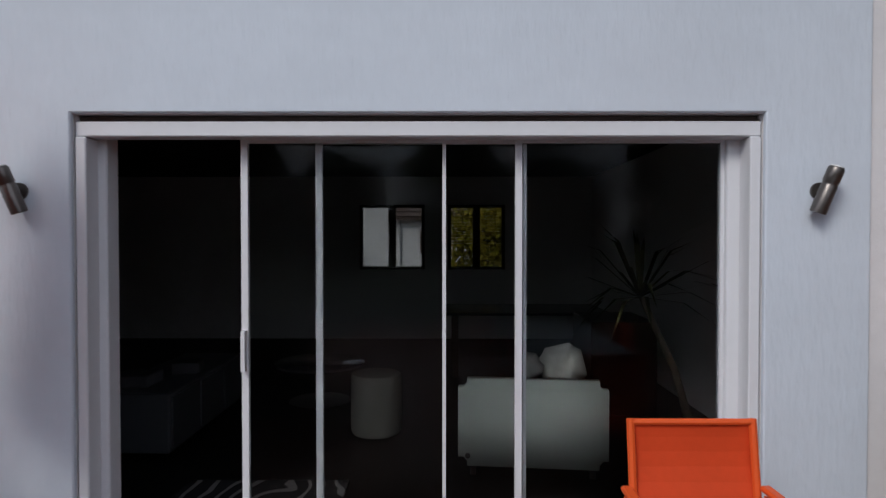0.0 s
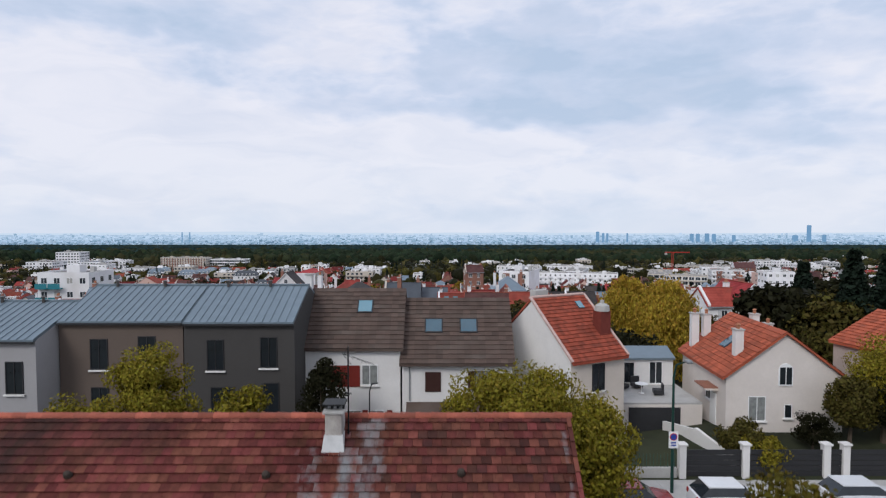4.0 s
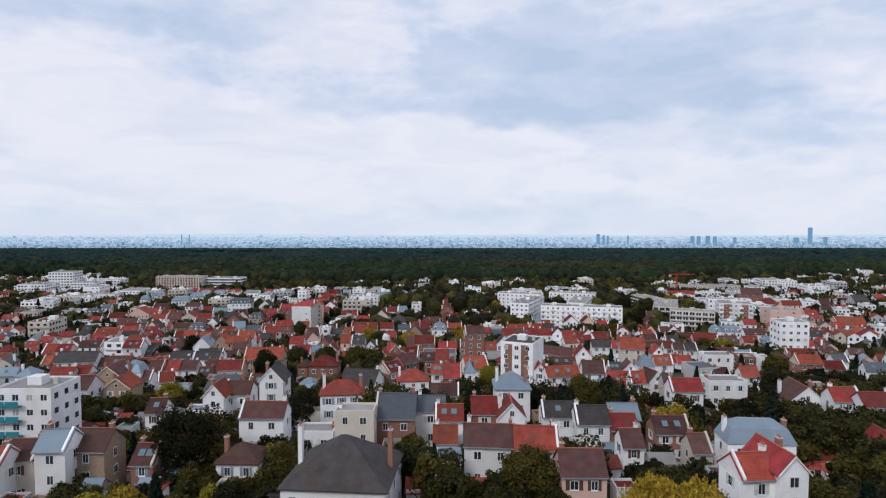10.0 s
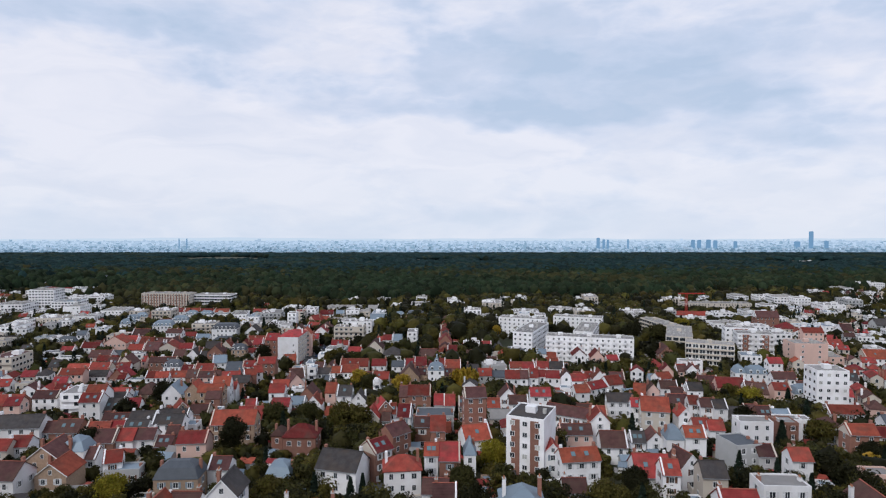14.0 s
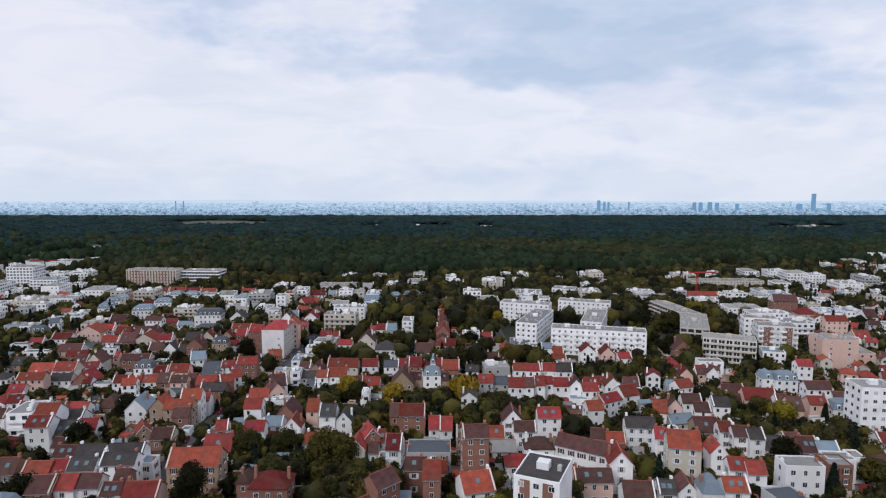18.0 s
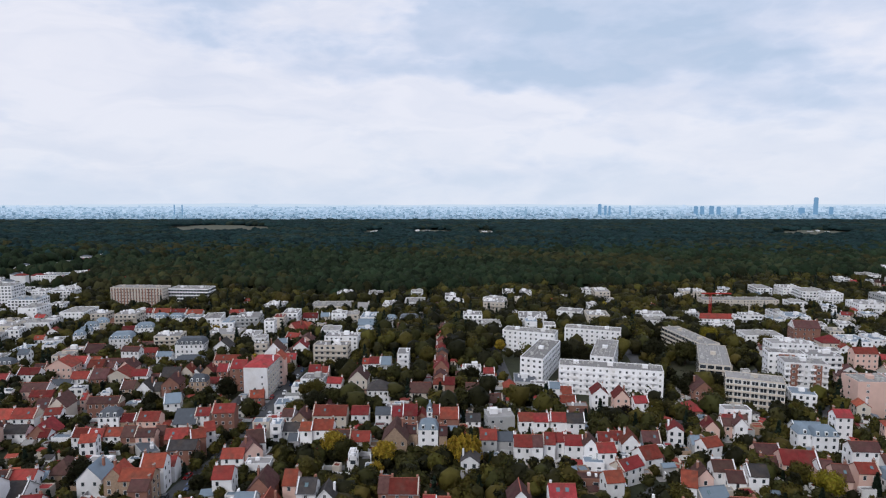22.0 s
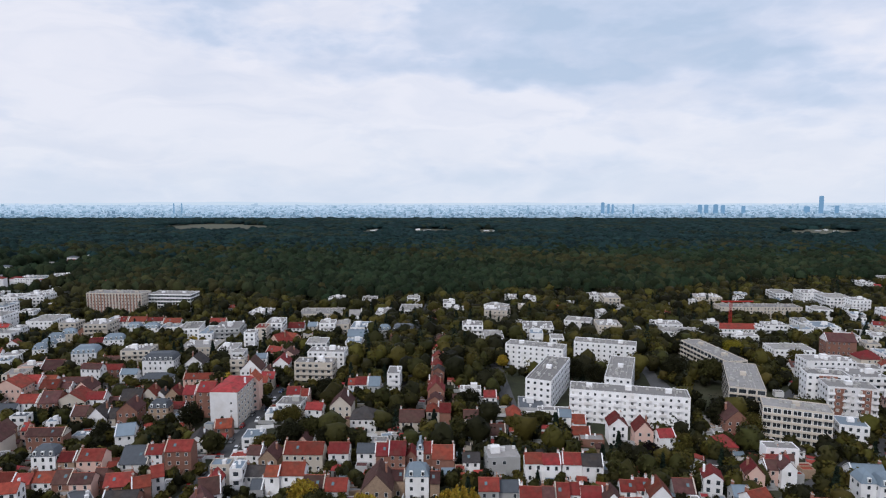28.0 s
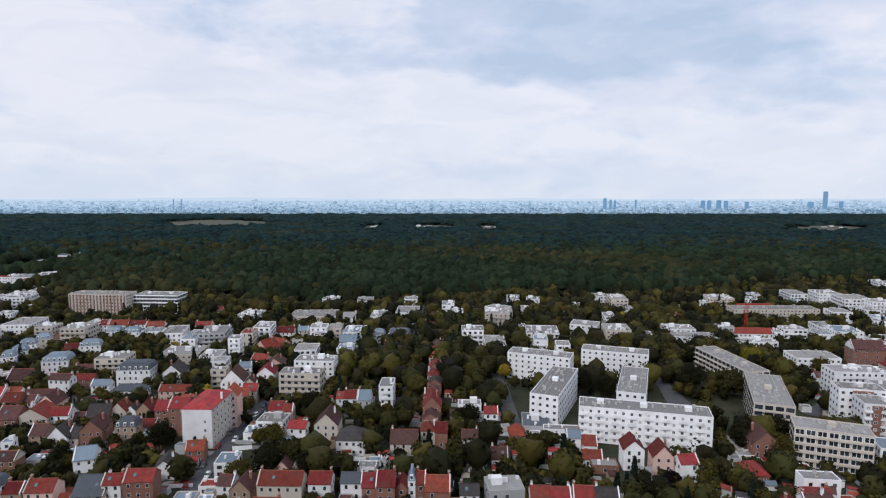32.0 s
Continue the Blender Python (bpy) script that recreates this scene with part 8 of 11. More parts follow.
# street trees and gardens by the houses opposite
tree(-13.3, 17.2, "l", 9.6, 2.3, 30000, 21, clumps=61, leaf=0.075, fluff=0.3, label="olive-yellow street tree before the grey houses", trunk_h=0.2)
tree(-16.3, 17.4, "l", 7.2, 1.9, 15000, 22, clumps=47, leaf=0.088, label="olive-yellow street tree before the grey houses", trunk_h=0.2)
tree(-8.9, 16.8, "l", 8.0, 1.7, 15000, 23, clumps=47, leaf=0.088, label="slim olive-yellow street tree before the grey houses", trunk_h=0.2)
tree(-11.3, 16.0, "p", 5.2, 1.7, 12000, 24, clumps=42, leaf=0.078, label="dark reddish shrub beside the street", trunk_h=0.1)
tree(-6.6, 23.9, "d", 8.1, 1.25, 12000, 25, clumps=56, leaf=0.083, label="slim dark green tree before the white house", trunk_h=0.05)
tree(3.1, 16.6, "l", 9.0, 3.4, 42000, 26, clumps=75, leaf=0.08, fluff=0.3, label="broad olive-yellow street tree", trunk_h=0.25)
tree(6.3, 17.3, "l", 7.0, 2.5, 21000, 27, clumps=61, leaf=0.094, label="broad olive-yellow street tree", trunk_h=0.25)
tree(9.2, 12.8, "g", 3.0, 1.2, 15000, 28, clumps=56, leaf=0.078, label="green garden tree behind the house", trunk_h=0.15)
tree(18.6, 25.6, "l", 2.1, 1.6, 7500, 29, clumps=47, leaf=0.073, label="flowering rose bush before the villa", trunk_h=0.05)
tree(22.4, 26.8, "d", 2.4, 1.2, 4500, 30, clumps=33, leaf=0.073, label="low green garden bush", trunk_h=0.05)
tree(27.2, 27.5, "l", 6.6, 2.2, 13500, 31, clumps=50, leaf=0.083, label="olive garden tree beside the villa", trunk_h=0.15)
tree(31.0, 26.2, "d", 5.6, 2.8, 15000, 32, clumps=56, leaf=0.088, label="dark garden tree beside the villa", trunk_h=0.1)
tree(8.7, 8.8, "y", 3.6, 1.5, 12000, 33, clumps=47, leaf=0.078, label="yellow garden tree beside the house", trunk_h=0.15)
tree(24.6, 64.3, "w", 14.0, 6.6, 48000, 1, leaf=0.15, label="broad yellow weeping willow in a garden", trunk_h=0.3)
tree(37.5, 46, "c", 13.0, 3.6, 6000, 41, leaf=0.3)
tree(43.5, 50, "c", 13.5, 4.0, 6000, 42, leaf=0.3)
tree(40, 58, "c", 14, 4.2, 6000, 41, leaf=0.3)
tree(47, 62, "d", 13, 5.0, 4000, 43, leaf=0.4, clumps=40)
tree(34, 52, "d", 11, 4.5, 4000, 43, leaf=0.4, clumps=40)


tree(18.0, 26.4, "o", 2.3, 1.7, 6000, 21, clumps=40, leaf=0.09, trunk_h=0.05, label="low rose bush behind the villa's fence")
tree(24.6, 26.8, "o", 4.6, 1.5, 9000, 22, clumps=50, leaf=0.10, trunk_h=0.2, label="thin olive-green tree before the villa's gable")
tree(27.6, 27.2, "d", 5.2, 2.2, 9000, 23, clumps=50, leaf=0.11, trunk_h=0.1, label="dark shrub at the villa's corner")


# ---- tiles of the main roof ----
def main_roof_tiles():
    n_rows, tw = 26, 0.205
    rows = [i / n_rows for i in range(n_rows)]
    n_cols = int((XR - XL) / tw)

    def tile_geo(g, x, s, jit):
        ds = 1.0 / n_rows
        up0, up1 = 0.048 + jit, 0.004
        xs = [(0.0, 0.0), (0.025, 0.012), (0.06, 0.0), (tw - 0.012, 0.0), (tw - 0.004, -0.006)]
        k = len(g.v)
        for a, dz in xs:
            g.v.append(tuple(roof_point(x + a, s, up0 + dz)))
        for a, dz in xs:
            g.v.append(tuple(roof_point(x + a, s + ds * 1.04, up1 + dz * 0.6)))
        for a, dz in xs:
            g.v.append(tuple(roof_point(x + a, s, up0 + dz - 0.044)))
        m = len(xs)
        for i in range(m - 1):
            g.f += [(k + i, k + i + 1, k + m + i + 1, k + m + i), (k + 2 * m + i, k + 2 * m + i + 1, k + i + 1, k + i)]
            g.m += [0, 0]

    rng = random.Random(6)
    rest = Geo()
    for r, s in enumerate(rows):
        for c in range(n_cols):
            x = XL + c * tw + (tw / 2 if r % 2 else 0) - 0.02
            if x + tw > XR + 0.06:
                continue
            if any(x0 - tw * 0.6 < x < x1 - tw * 0.4 and 0.155 < s < 0.34 for x0, x1 in ((-1.13, -0.02), (0.44, 1.54), (-4.01, -2.90))):
                continue
            jit = rng.uniform(0, 0.010)
            if -2.2 < x < 2.5 and r >= 13 and r < 26:
                g = Geo()
                tile_geo(g, x, s, jit)
                part("tile", g, TILE, HOUSE_ROOF)
            else:
                tile_geo(rest, x, s, jit)
    part("tiles_rest", rest, TILE, HOUSE_ROOF, kind="stuff")
    i = 0
    x = XL
    while x < XR - 0.1:
        g = Geo()
        prof = [(math.cos(a * math.pi / 6) * 0.115, math.sin(a * math.pi / 6) * 0.085) for a in range(7)]
        n = len(prof)
        g.v = [(x, RY + a, RZ - 0.03 + b * 1.12) for a, b in prof] + [(x + 0.37, RY + a * 0.9, RZ - 0.03 + b * 0.95) for a, b in prof]
        g.f = [(j + 1, j, n + j, n + j + 1) for j in range(n - 1)] + [tuple(range(n))]
        g.m = [0] * n
        part("ridge_tile", g, RIDGE_TILE, HOUSE_ROOF)
        x += 0.34
    for k in range(15):
        g = Geo()
        s = k / 15
        g.slab([roof_point(XR - 0.05, s, 0.075), roof_point(XR + 0.045, s, 0.075), roof_point(XR + 0.045, s + 0.07, 0.045), roof_point(XR - 0.05, s + 0.07, 0.045)], 0.11)
        part("verge_tile", g, TILE, HOUSE_ROOF)


RIDGE_TILE = mat("red_ridge_tile", (0.30, 0.085, 0.055), 0.85, vary=0.25, scale=2, stain=(0.09, 0.05, 0.04), stain_amt=0.4, rnd=0.3)
main_roof_tiles()


# ---- the town below the hill ----
block(-74.3, 114.5, 10.1, 9, 13.4, 0, "w", balcony="t", step=2.5)
block(86.5, 380.9, 49.0, 11.0, 14, -13.9, "w", balcony="a", step=3.0, ww=1.05)
block(58.0, 413.7, 12.0, 40.9, 14, -23.3, "w", step=3.0)
block(59.0, 462.2, 32.7, 11.0, 13.5, -21.1, "w", step=3.0, ww=1.1)
block(99.9, 469.6, 34.3, 11.0, 13.5, -18.2, "w", step=3.0, ww=1.1)
block(93.3, 416.0, 12.0, 37.7, 14, -19.6, "w", step=3.0)
block(148.6, 406.9, 15.0, 42.0, 13.5, -21, "c", balcony="b", step=3.4, ww=3.15)
block(147.8, 362.1, 24.5, 11.0, 14.5, -22, "c", balcony="b", step=3.4, ww=3.15)
block(160.0, 466.0, 46.0, 12.0, 10.5, -81.0, "c", balcony="b", step=3.4, ww=3.15)
block(102.9, 553.0, 17.9, 14.0, 11, -21.9, "w", step=3.0)
block(49.6, 609.6, 15.9, 13.0, 12, -36.4, "w", balcony="b")
block(24.3, 183.5, 9.6, 12, 16.3, -24, "w", roof="d", brick=2, sides=False)
block(145.0, 256.0, 11.3, 10, 17.1, -6, "w", balcony="")
block(182.4, 383.1, 19.5, 11.5, 17.0, -13, "w", balcony="a", brick=2)
block(181.4, 398.0, 17.5, 9.5, 18.0, -13, "w", balcony="", brick=1)
block(196.0, 355.0, 17.0, 13, 16.5, -4, "p", balcony="", step=7.0)
block(-279.5, 659.0, 50.0, 16, 17.0, -4, "c", balcony="", brick=17)
block(-234.6, 667.5, 38.4, 18, 15.5, -4, "w", balcony="b", ww=2.6)
house(39.5, 78.9, 4.9, 5.6, 9, 4, "o", "w", "e", 2.1, near=True)
house(42.9, 79.2, 3.6, 8, 10, 4, "o", "w", "g", 2, near=True)
house(-12.9, 84.7, 13.6, 13, 7, -5, "d", "w", "h", 4.9, near=True)
house(20.2, 88.9, 6.2, 6.7, 6, -1, "n", "p", "e", 2.5, near=True)
house(-64.1, 89.8, 3.5, 5.6, 7, 3, "o", "w", "e", 2.1, near=True)
house(-56.2, 91.7, 4.3, 5.6, 9, 3, "z", "w", "e", 2.1, near=True)
house(-62.4, 93.9, 4.6, 5.6, 7, 3, "n", "c", "e", 2.1, near=True)
house(-52.7, 95.1, 5.6, 6, 8, -1, "n", "m", "e", 2.3, near=True)
house(-30.9, 97.1, 6.4, 6, 5, -1, "n", "w", "h", 2.3, near=True)
house(15.1, 97.3, 6.6, 6.5, 7, -4, "o", "w", "e", 2.5, near=True)
house(-45.6, 97.4, 3.5, 5.7, 5, -1, "n", "b", "e", 2.2, near=True, skylights=2)
house(8, 99, 7.7, 6.3, 7, -6, "n", "w", "e", 2.4, near=True)
house(42.1, 101.1, 3.1, 5.6, 5, -1, "n", "c", "e", 2.1, near=True)
house(52.1, 102.2, 10.6, 6, 6, -5, "z", "w", "m", near=True)
house(74.2, 102.8, 3.6, 6.5, 5, -5, "r", "w", "g", 2, near=True)
house(31.9, 103.9, 3.4, 5.6, 5, -1, "n", "w", "e", 2.1, near=True)
house(1, 109.8, 4.1, 5.6, 4, -1, "r", "w", "e", 2.1, near=True)
house(-15, 110.6, 6.9, 5, 9, -1, "f", "c", "f", near=True)
house(41.2, 111.4, 6.2, 5.7, 5, -1, "n", "b", "e", 2.2, near=True, skylights=2)
house(33.2, 113.5, 4.8, 5.6, 5, -1, "r", "b", "e", 2.1, near=True)
house(27.7, 114.2, 5.9, 6.3, 6, -1, "d", "w", "e", 2.4, near=True)
house(13.1, 114.9, 4.8, 6.5, 7, -1, "r", "w", "g", 2.6, near=True)
house(-22.8, 115.6, 6.5, 5, 4, -1, "f", "w", "f", near=True)
house(-32.9, 116.3, 8.2, 5.6, 7, -1, "n", "w", "e", 2.1, near=True)
house(-8.2, 116.6, 7.3, 8.7, 7, -1, "s", "b", "e", 3.3, near=True)
house(1.7, 116.7, 5.2, 5.6, 6, -1, "r", "w", "e", 2.1, near=True, skylights=2)
house(34.4, 116.9, 5.4, 5.6, 6, -1, "z", "w", "e", 2.1, near=True)
house(22.4, 118.5, 6.1, 5.6, 6, -1, "d", "w", "e", 2.1, near=True, skylights=1)
house(-1.8, 119.7, 5.4, 5.6, 7, -1, "s", "w", "e", 2.1, near=True)
house(8.6, 121.6, 4.9, 6.3, 6, -1, "r", "b", "e", 2.4, near=True)
house(-56.8, 124.7, 3.4, 5.6, 6, 3, "n", "w", "e", 2.1, near=True, skylights=1)
house(89.3, 126.9, 6.4, 5.6, 6, -5, "r", "w", "e", 2.1, near=True)
house(-20.6, 129.8, 8.7, 6.3, 8, 6, "o", "w", "h", 2.4, near=True)
house(85.7, 131.6, 5.6, 5.6, 6, -5, "o", "w", "e", 2.1, near=True)
house(-48.3, 134.3, 4.5, 6.5, 7, -1, "r", "w", "g", 2.5, near=True)
house(15.4, 134.3, 7.3, 8, 8, -1, "z", "w", "h", 3, near=True)
house(54, 136.8, 6.7, 5.6, 7, -4, "r", "w", "e", 2.1, near=True)
house(-36.8, 137.3, 5.1, 6.5, 10, -1, "d", "w", "g", 2.7, near=True)
house(-54.5, 137.4, 3.9, 5, 3, -1, "z", "w", "f", near=True)
house(-44.8, 138.2, 5.8, 5.7, 7, -1, "n", "w", "e", 2.2, near=True)
house(81.7, 140.8, 7.9, 9.5, 5, -5, "n", "w", "g", 3.3, near=True)
house(67.3, 146.7, 8.9, 6, 9, -3, "f", "w", "f", near=True)
house(-48.6, 147.6, 6.1, 5, 4, -1, "z", "w", "f", near=True)
house(2.1, 151.2, 4.7, 5.6, 6, -1, "n", "w", "e", 2.1, near=True)
house(0.2, 158.2, 5.4, 5.6, 6, -5, "n", "w", "e", 2.1, near=True)
house(31, 164.5, 5.2, 5.6, 4, -1, "n", "w", "e", 2.1, near=True)
house(52.2, 164.6, 3.8, 6, 8, -5, "r", "w", "e", 2.3, near=True, skylights=1)
house(62.4, 166, 5.4, 6.5, 7, -5, "d", "c", "e", 2.5)
house(-7.7, 168.1, 8.3, 6.6, 8, 6, "o", "w", "h", 2.5)
house(102.3, 169.3, 6.4, 5, 6, -5, "f", "p", "f")
house(-99, 169.5, 7.8, 7.4, 7, -4, "n", "w", "e", 2.8)
house(-59.5, 170.4, 10, 6.9, 6, 3, "s", "m", "m")
house(51, 173.5, 8.1, 9.7, 5, -5, "r", "w", "e", 3.7, skylights=2)
house(33.9, 173.7, 9.3, 5.6, 8, 8, "o", "w", "e", 2.1, skylights=2)
house(86.8, 174.2, 4.7, 5.6, 8, -5, "o", "w", "e", 2.1)
house(-90.5, 175, 7.2, 8.6, 6, 3, "r", "m", "g", 2.8)
house(60.1, 176, 5.1, 6.5, 6, 15, "n", "w", "g", 2.8)
house(-52, 176.2, 5, 5.6, 6, -1, "n", "w", "e", 2.1, skylights=1)
house(-22.6, 176.2, 10.3, 8.7, 6, -15, "d", "w", "e", 3.3)
house(8.3, 178.4, 2.9, 6, 8, -1, "z", "w", "m")
house(-1.1, 178.5, 3.3, 5.6, 8, -1, "o", "w", "e", 2.1, skylights=2)
house(-38.3, 178.7, 6.5, 6.7, 3, -1, "z", "w", "m")
house(3.4, 179, 5, 8, 7, -1, "r", "b", "e", 3.1)
house(28.7, 180.3, 4.1, 6.5, 8, -1, "o", "w", "g", 2.2)
house(-96, 181.1, 8, 9.6, 8, 3, "n", "m", "g", 3.2)
house(-78.2, 181.3, 8.3, 5, 4, 8, "z", "g", "f")
house(-15.1, 182, 5.8, 6.1, 8, 45, "r", "b", "e", 2.3, skylights=2)
house(-81.6, 182.5, 4.2, 5.6, 6, 20, "r", "w", "e", 2.1)
house(83.6, 183.7, 4.3, 5.6, 6, -5, "n", "g", "e", 2.1)
house(-92.4, 185.5, 5.7, 6, 8, 3, "z", "w", "m")
house(-88, 185.6, 2.6, 5.6, 6, 3, "n", "w", "e", 2.1)
house(78.9, 187.1, 7.2, 8.7, 8, 10, "s", "g", "f")
house(69.5, 193.2, 5.4, 5.6, 8, -5, "r", "w", "e", 2.1, skylights=2)
house(-118.9, 193.9, 7.3, 5.6, 6, 3, "r", "c", "e", 2.1)
house(64.3, 194.1, 4.6, 6, 7, -5, "z", "w", "m")
house(-66.2, 195.1, 7.8, 6, 7, 3, "r", "p", "e", 2.3)
house(48.2, 195.3, 7, 8.1, 5, -5, "n", "w", "e", 3.1)
house(116.9, 196.7, 7.6, 5.6, 8, -5, "o", "b", "e", 2.1)
house(-11.6, 196.8, 6.5, 6.1, 8, 45, "n", "b", "e", 2.3)
house(-114.5, 197.2, 5, 5.6, 6, 3, "r", "w", "e", 2.1)
house(55.8, 198.4, 4, 5.6, 5, -5, "d", "w", "e", 2.1, skylights=2)
house(60.7, 198.8, 4.9, 6.5, 5, -5, "n", "w", "g", 2.5)
house(-37.7, 199.1, 9, 7.3, 7, -1, "r", "b", "h", 2.8)
house(10.7, 199.1, 7.5, 7.8, 6, 15, "o", "w", "e", 3, skylights=1)
house(-93, 201.1, 5.7, 7.2, 6, 3, "n", "b", "e", 2.7)
house(0.4, 201.5, 4.1, 7.9, 8, -1, "r", "b", "e", 3)
house(-88.2, 202.3, 5.2, 6.3, 6, 3, "o", "w", "e", 2.4)
house(-77.5, 202.5, 4.9, 5.6, 4, 3, "n", "b", "e", 2.1, skylights=2)
house(39.5, 202.9, 9.1, 5.6, 6, -1, "n", "p", "e", 2.1, skylights=2)
house(-83.1, 203, 5.7, 5.7, 6, 3, "n", "w", "e", 2.2)
house(-45.4, 204.2, 3.2, 6, 6, -1, "n", "b", "h", 1.7)
house(91.6, 205, 9.3, 6, 9, -4, "f", "w", "f")
house(130.9, 205.6, 6.6, 5.6, 5, -5, "r", "w", "e", 2.1)
house(-76.6, 206.2, 3.2, 5.6, 6, 3, "n", "b", "e", 2.1)
house(10.9, 206.9, 6.3, 5.6, 16, 6, "n", "b", "e", 2.1)
house(82.1, 208.3, 4.4, 5.6, 6, -8, "r", "w", "e", 2.1)
house(-4.2, 208.9, 4.5, 5.6, 7, -1, "n", "b", "e", 2.1, skylights=1)
house(102.8, 208.9, 5.8, 6.5, 8, -5, "f", "b", "f")
house(48, 209.6, 5.7, 6.8, 8, -5, "r", "w", "g", 3.1)
house(78.7, 210.8, 4.5, 5.6, 6, -8, "r", "w", "e", 2.1, skylights=1)
house(-124.5, 211.5, 13.2, 7.4, 8, 5, "d", "w", "e", 2.8)
house(105.6, 212.1, 7, 5, 8, -5, "f", "w", "f")
house(-60.8, 212.3, 12.8, 8.1, 8, 3, "r", "m", "e", 3.1)
house(-101.7, 212.4, 6.7, 5.6, 6, 3, "r", "b", "e", 2.1)
house(-80.7, 212.7, 8.7, 5.6, 8, 3, "d", "w", "e", 2.1, skylights=1)
house(-117.1, 213.1, 4.1, 6.1, 6, 3, "n", "b", "e", 2.3)
house(118.5, 213.2, 5.9, 6, 6, -5, "n", "w", "h", 2.3)
house(-111, 213.4, 7.3, 7.4, 6, 3, "n", "b", "e", 2.8, skylights=2)
house(-96.9, 213.6, 4, 5.6, 6, 3, "o", "b", "e", 2.1)
house(1.7, 214.1, 4.9, 5.6, 4, -1, "r", "w", "e", 2.1)
house(-91.4, 214.5, 7.2, 5.8, 6, 3, "d", "w", "e", 2.2, skylights=2)
house(23.2, 215.7, 7, 6, 5, -1, "o", "w", "h", 2.3)
house(112.9, 216.2, 3.4, 5, 7, -5, "f", "w", "f")
house(67.2, 217.2, 8.2, 8.6, 10, -12, "r", "c", "e", 3.2)
house(-76.2, 217.6, 4.2, 5, 6, 3, "z", "w", "f")
house(76.3, 217.6, 4.1, 6.5, 8, -5, "o", "w", "g", 2.3)
house(140.7, 217.8, 4.8, 5.6, 6, -5, "s", "w", "e", 2.1)
house(-0.7, 219.2, 11.7, 8.7, 8, -1, "s", "g", "f")
house(-82.5, 219.8, 9.4, 5.6, 8, 3, "d", "w", "e", 2.1)
house(42.4, 221.9, 15.4, 6.1, 7, -32, "n", "w", "e", 2.3)
house(-93.3, 221.9, 7.2, 5.7, 7, 3, "d", "w", "e", 2.2)
house(109.6, 223.1, 5.3, 6.3, 6, -5, "z", "w", "e", 2.4)
house(-101.8, 224.7, 6, 5.6, 6, 3, "n", "b", "e", 2.1, skylights=2)
house(105.4, 225.6, 4.6, 7.7, 6, -5, "n", "b", "e", 2.9, skylights=2)
house(-12.2, 226.1, 5.6, 5, 3, -1, "z", "w", "f")
house(64.6, 226.2, 3.6, 5.6, 9, -10, "o", "w", "e", 2.1, skylights=1)
house(30.1, 226.3, 8, 6.3, 6, -1, "n", "w", "h", 2.4)
house(20.4, 227.4, 6.5, 5.6, 5, -1, "f", "c", "e", 2.1)
house(-10.5, 227.8, 4.3, 7.8, 6, -4, "r", "w", "e", 3, skylights=1)
house(7.9, 228, 2, 5.8, 9, -1, "n", "m", "e", 2.2, skylights=2)
house(-145.4, 228.1, 3.3, 6.6, 5, 3, "o", "b", "e", 2.5)
house(92.7, 229.3, 4.2, 5.6, 8, -4, "d", "w", "e", 2.1)
house(97.7, 229.6, 5.3, 7.1, 5, -5, "d", "w", "e", 2.7)
house(-16.8, 229.9, 2.6, 5.6, 4, -1, "n", "g", "e", 2.1)
house(-21.7, 230.1, 5.1, 6.5, 5, -1, "o", "c", "g", 2.8)
house(18.5, 230.6, 4, 5.9, 8, -1, "r", "g", "e", 2.2, skylights=1)
house(103.9, 230.8, 4.8, 6.1, 6, -3, "n", "b", "e", 2.3)
house(89.4, 231.4, 4.5, 5.6, 8, -6, "n", "w", "e", 2.1)
house(135.8, 232.4, 11.1, 5.6, 6, -5, "r", "w", "e", 2.1)
house(-62.8, 234.4, 8, 9.4, 4, 3, "r", "w", "e", 3.6, skylights=1)
house(-18.5, 235.2, 4.5, 6.5, 7, 20, "o", "b", "g", 2.5)
house(27.4, 235.6, 6.4, 5.6, 8, -1, "n", "w", "e", 2.1)
house(87.1, 235.8, 4.1, 5.6, 8, -6, "r", "w", "e", 2.1)
house(-15.3, 236.4, 2.4, 6.9, 5, -1, "r", "w", "e", 2.6, skylights=2)
house(55, 237.2, 5.5, 5.6, 4, -5, "r", "b", "e", 2.1)
house(-34.5, 239, 7.7, 5.6, 4, -1, "r", "w", "e", 2.1, skylights=1)
house(62.8, 239.3, 8.7, 5.7, 8, -6, "d", "w", "e", 2.2)
house(50.7, 240.8, 4.3, 5.6, 4, -10, "n", "m", "e", 2.1)
house(-114.2, 241.4, 3.7, 5.6, 3, 3, "n", "w", "e", 2.1)
house(84.1, 242.9, 6.7, 8.7, 6, -5, "n", "m", "e", 3.3, skylights=1)
house(-121.5, 243.7, 7.1, 6.4, 9, 3, "r", "w", "e", 2.4, skylights=2)
house(4.1, 244.9, 3.9, 7.4, 6, -1, "o", "w", "e", 2.8)
house(-84.2, 245.2, 6.6, 6.4, 4, 3, "n", "b", "e", 2.4)
house(-55.6, 245.4, 6, 5.9, 6, 3, "r", "w", "e", 2.2)
house(0.4, 246, 3.2, 7.4, 6, -1, "o", "w", "e", 2.8)
house(24.9, 246.3, 6.2, 7.5, 8, -1, "n", "w", "g", 3.4)
house(-115.9, 247.5, 7, 9.7, 5, 3, "d", "w", "e", 3.7, skylights=2)
house(-92.5, 248.2, 4.3, 6.5, 5, 30, "r", "m", "g", 2.4)
house(-44.4, 248.7, 5.2, 6.5, 6, -1, "r", "w", "g", 2.8)
house(-67.5, 249.6, 3.8, 5.8, 5, 10, "r", "w", "e", 2.2)
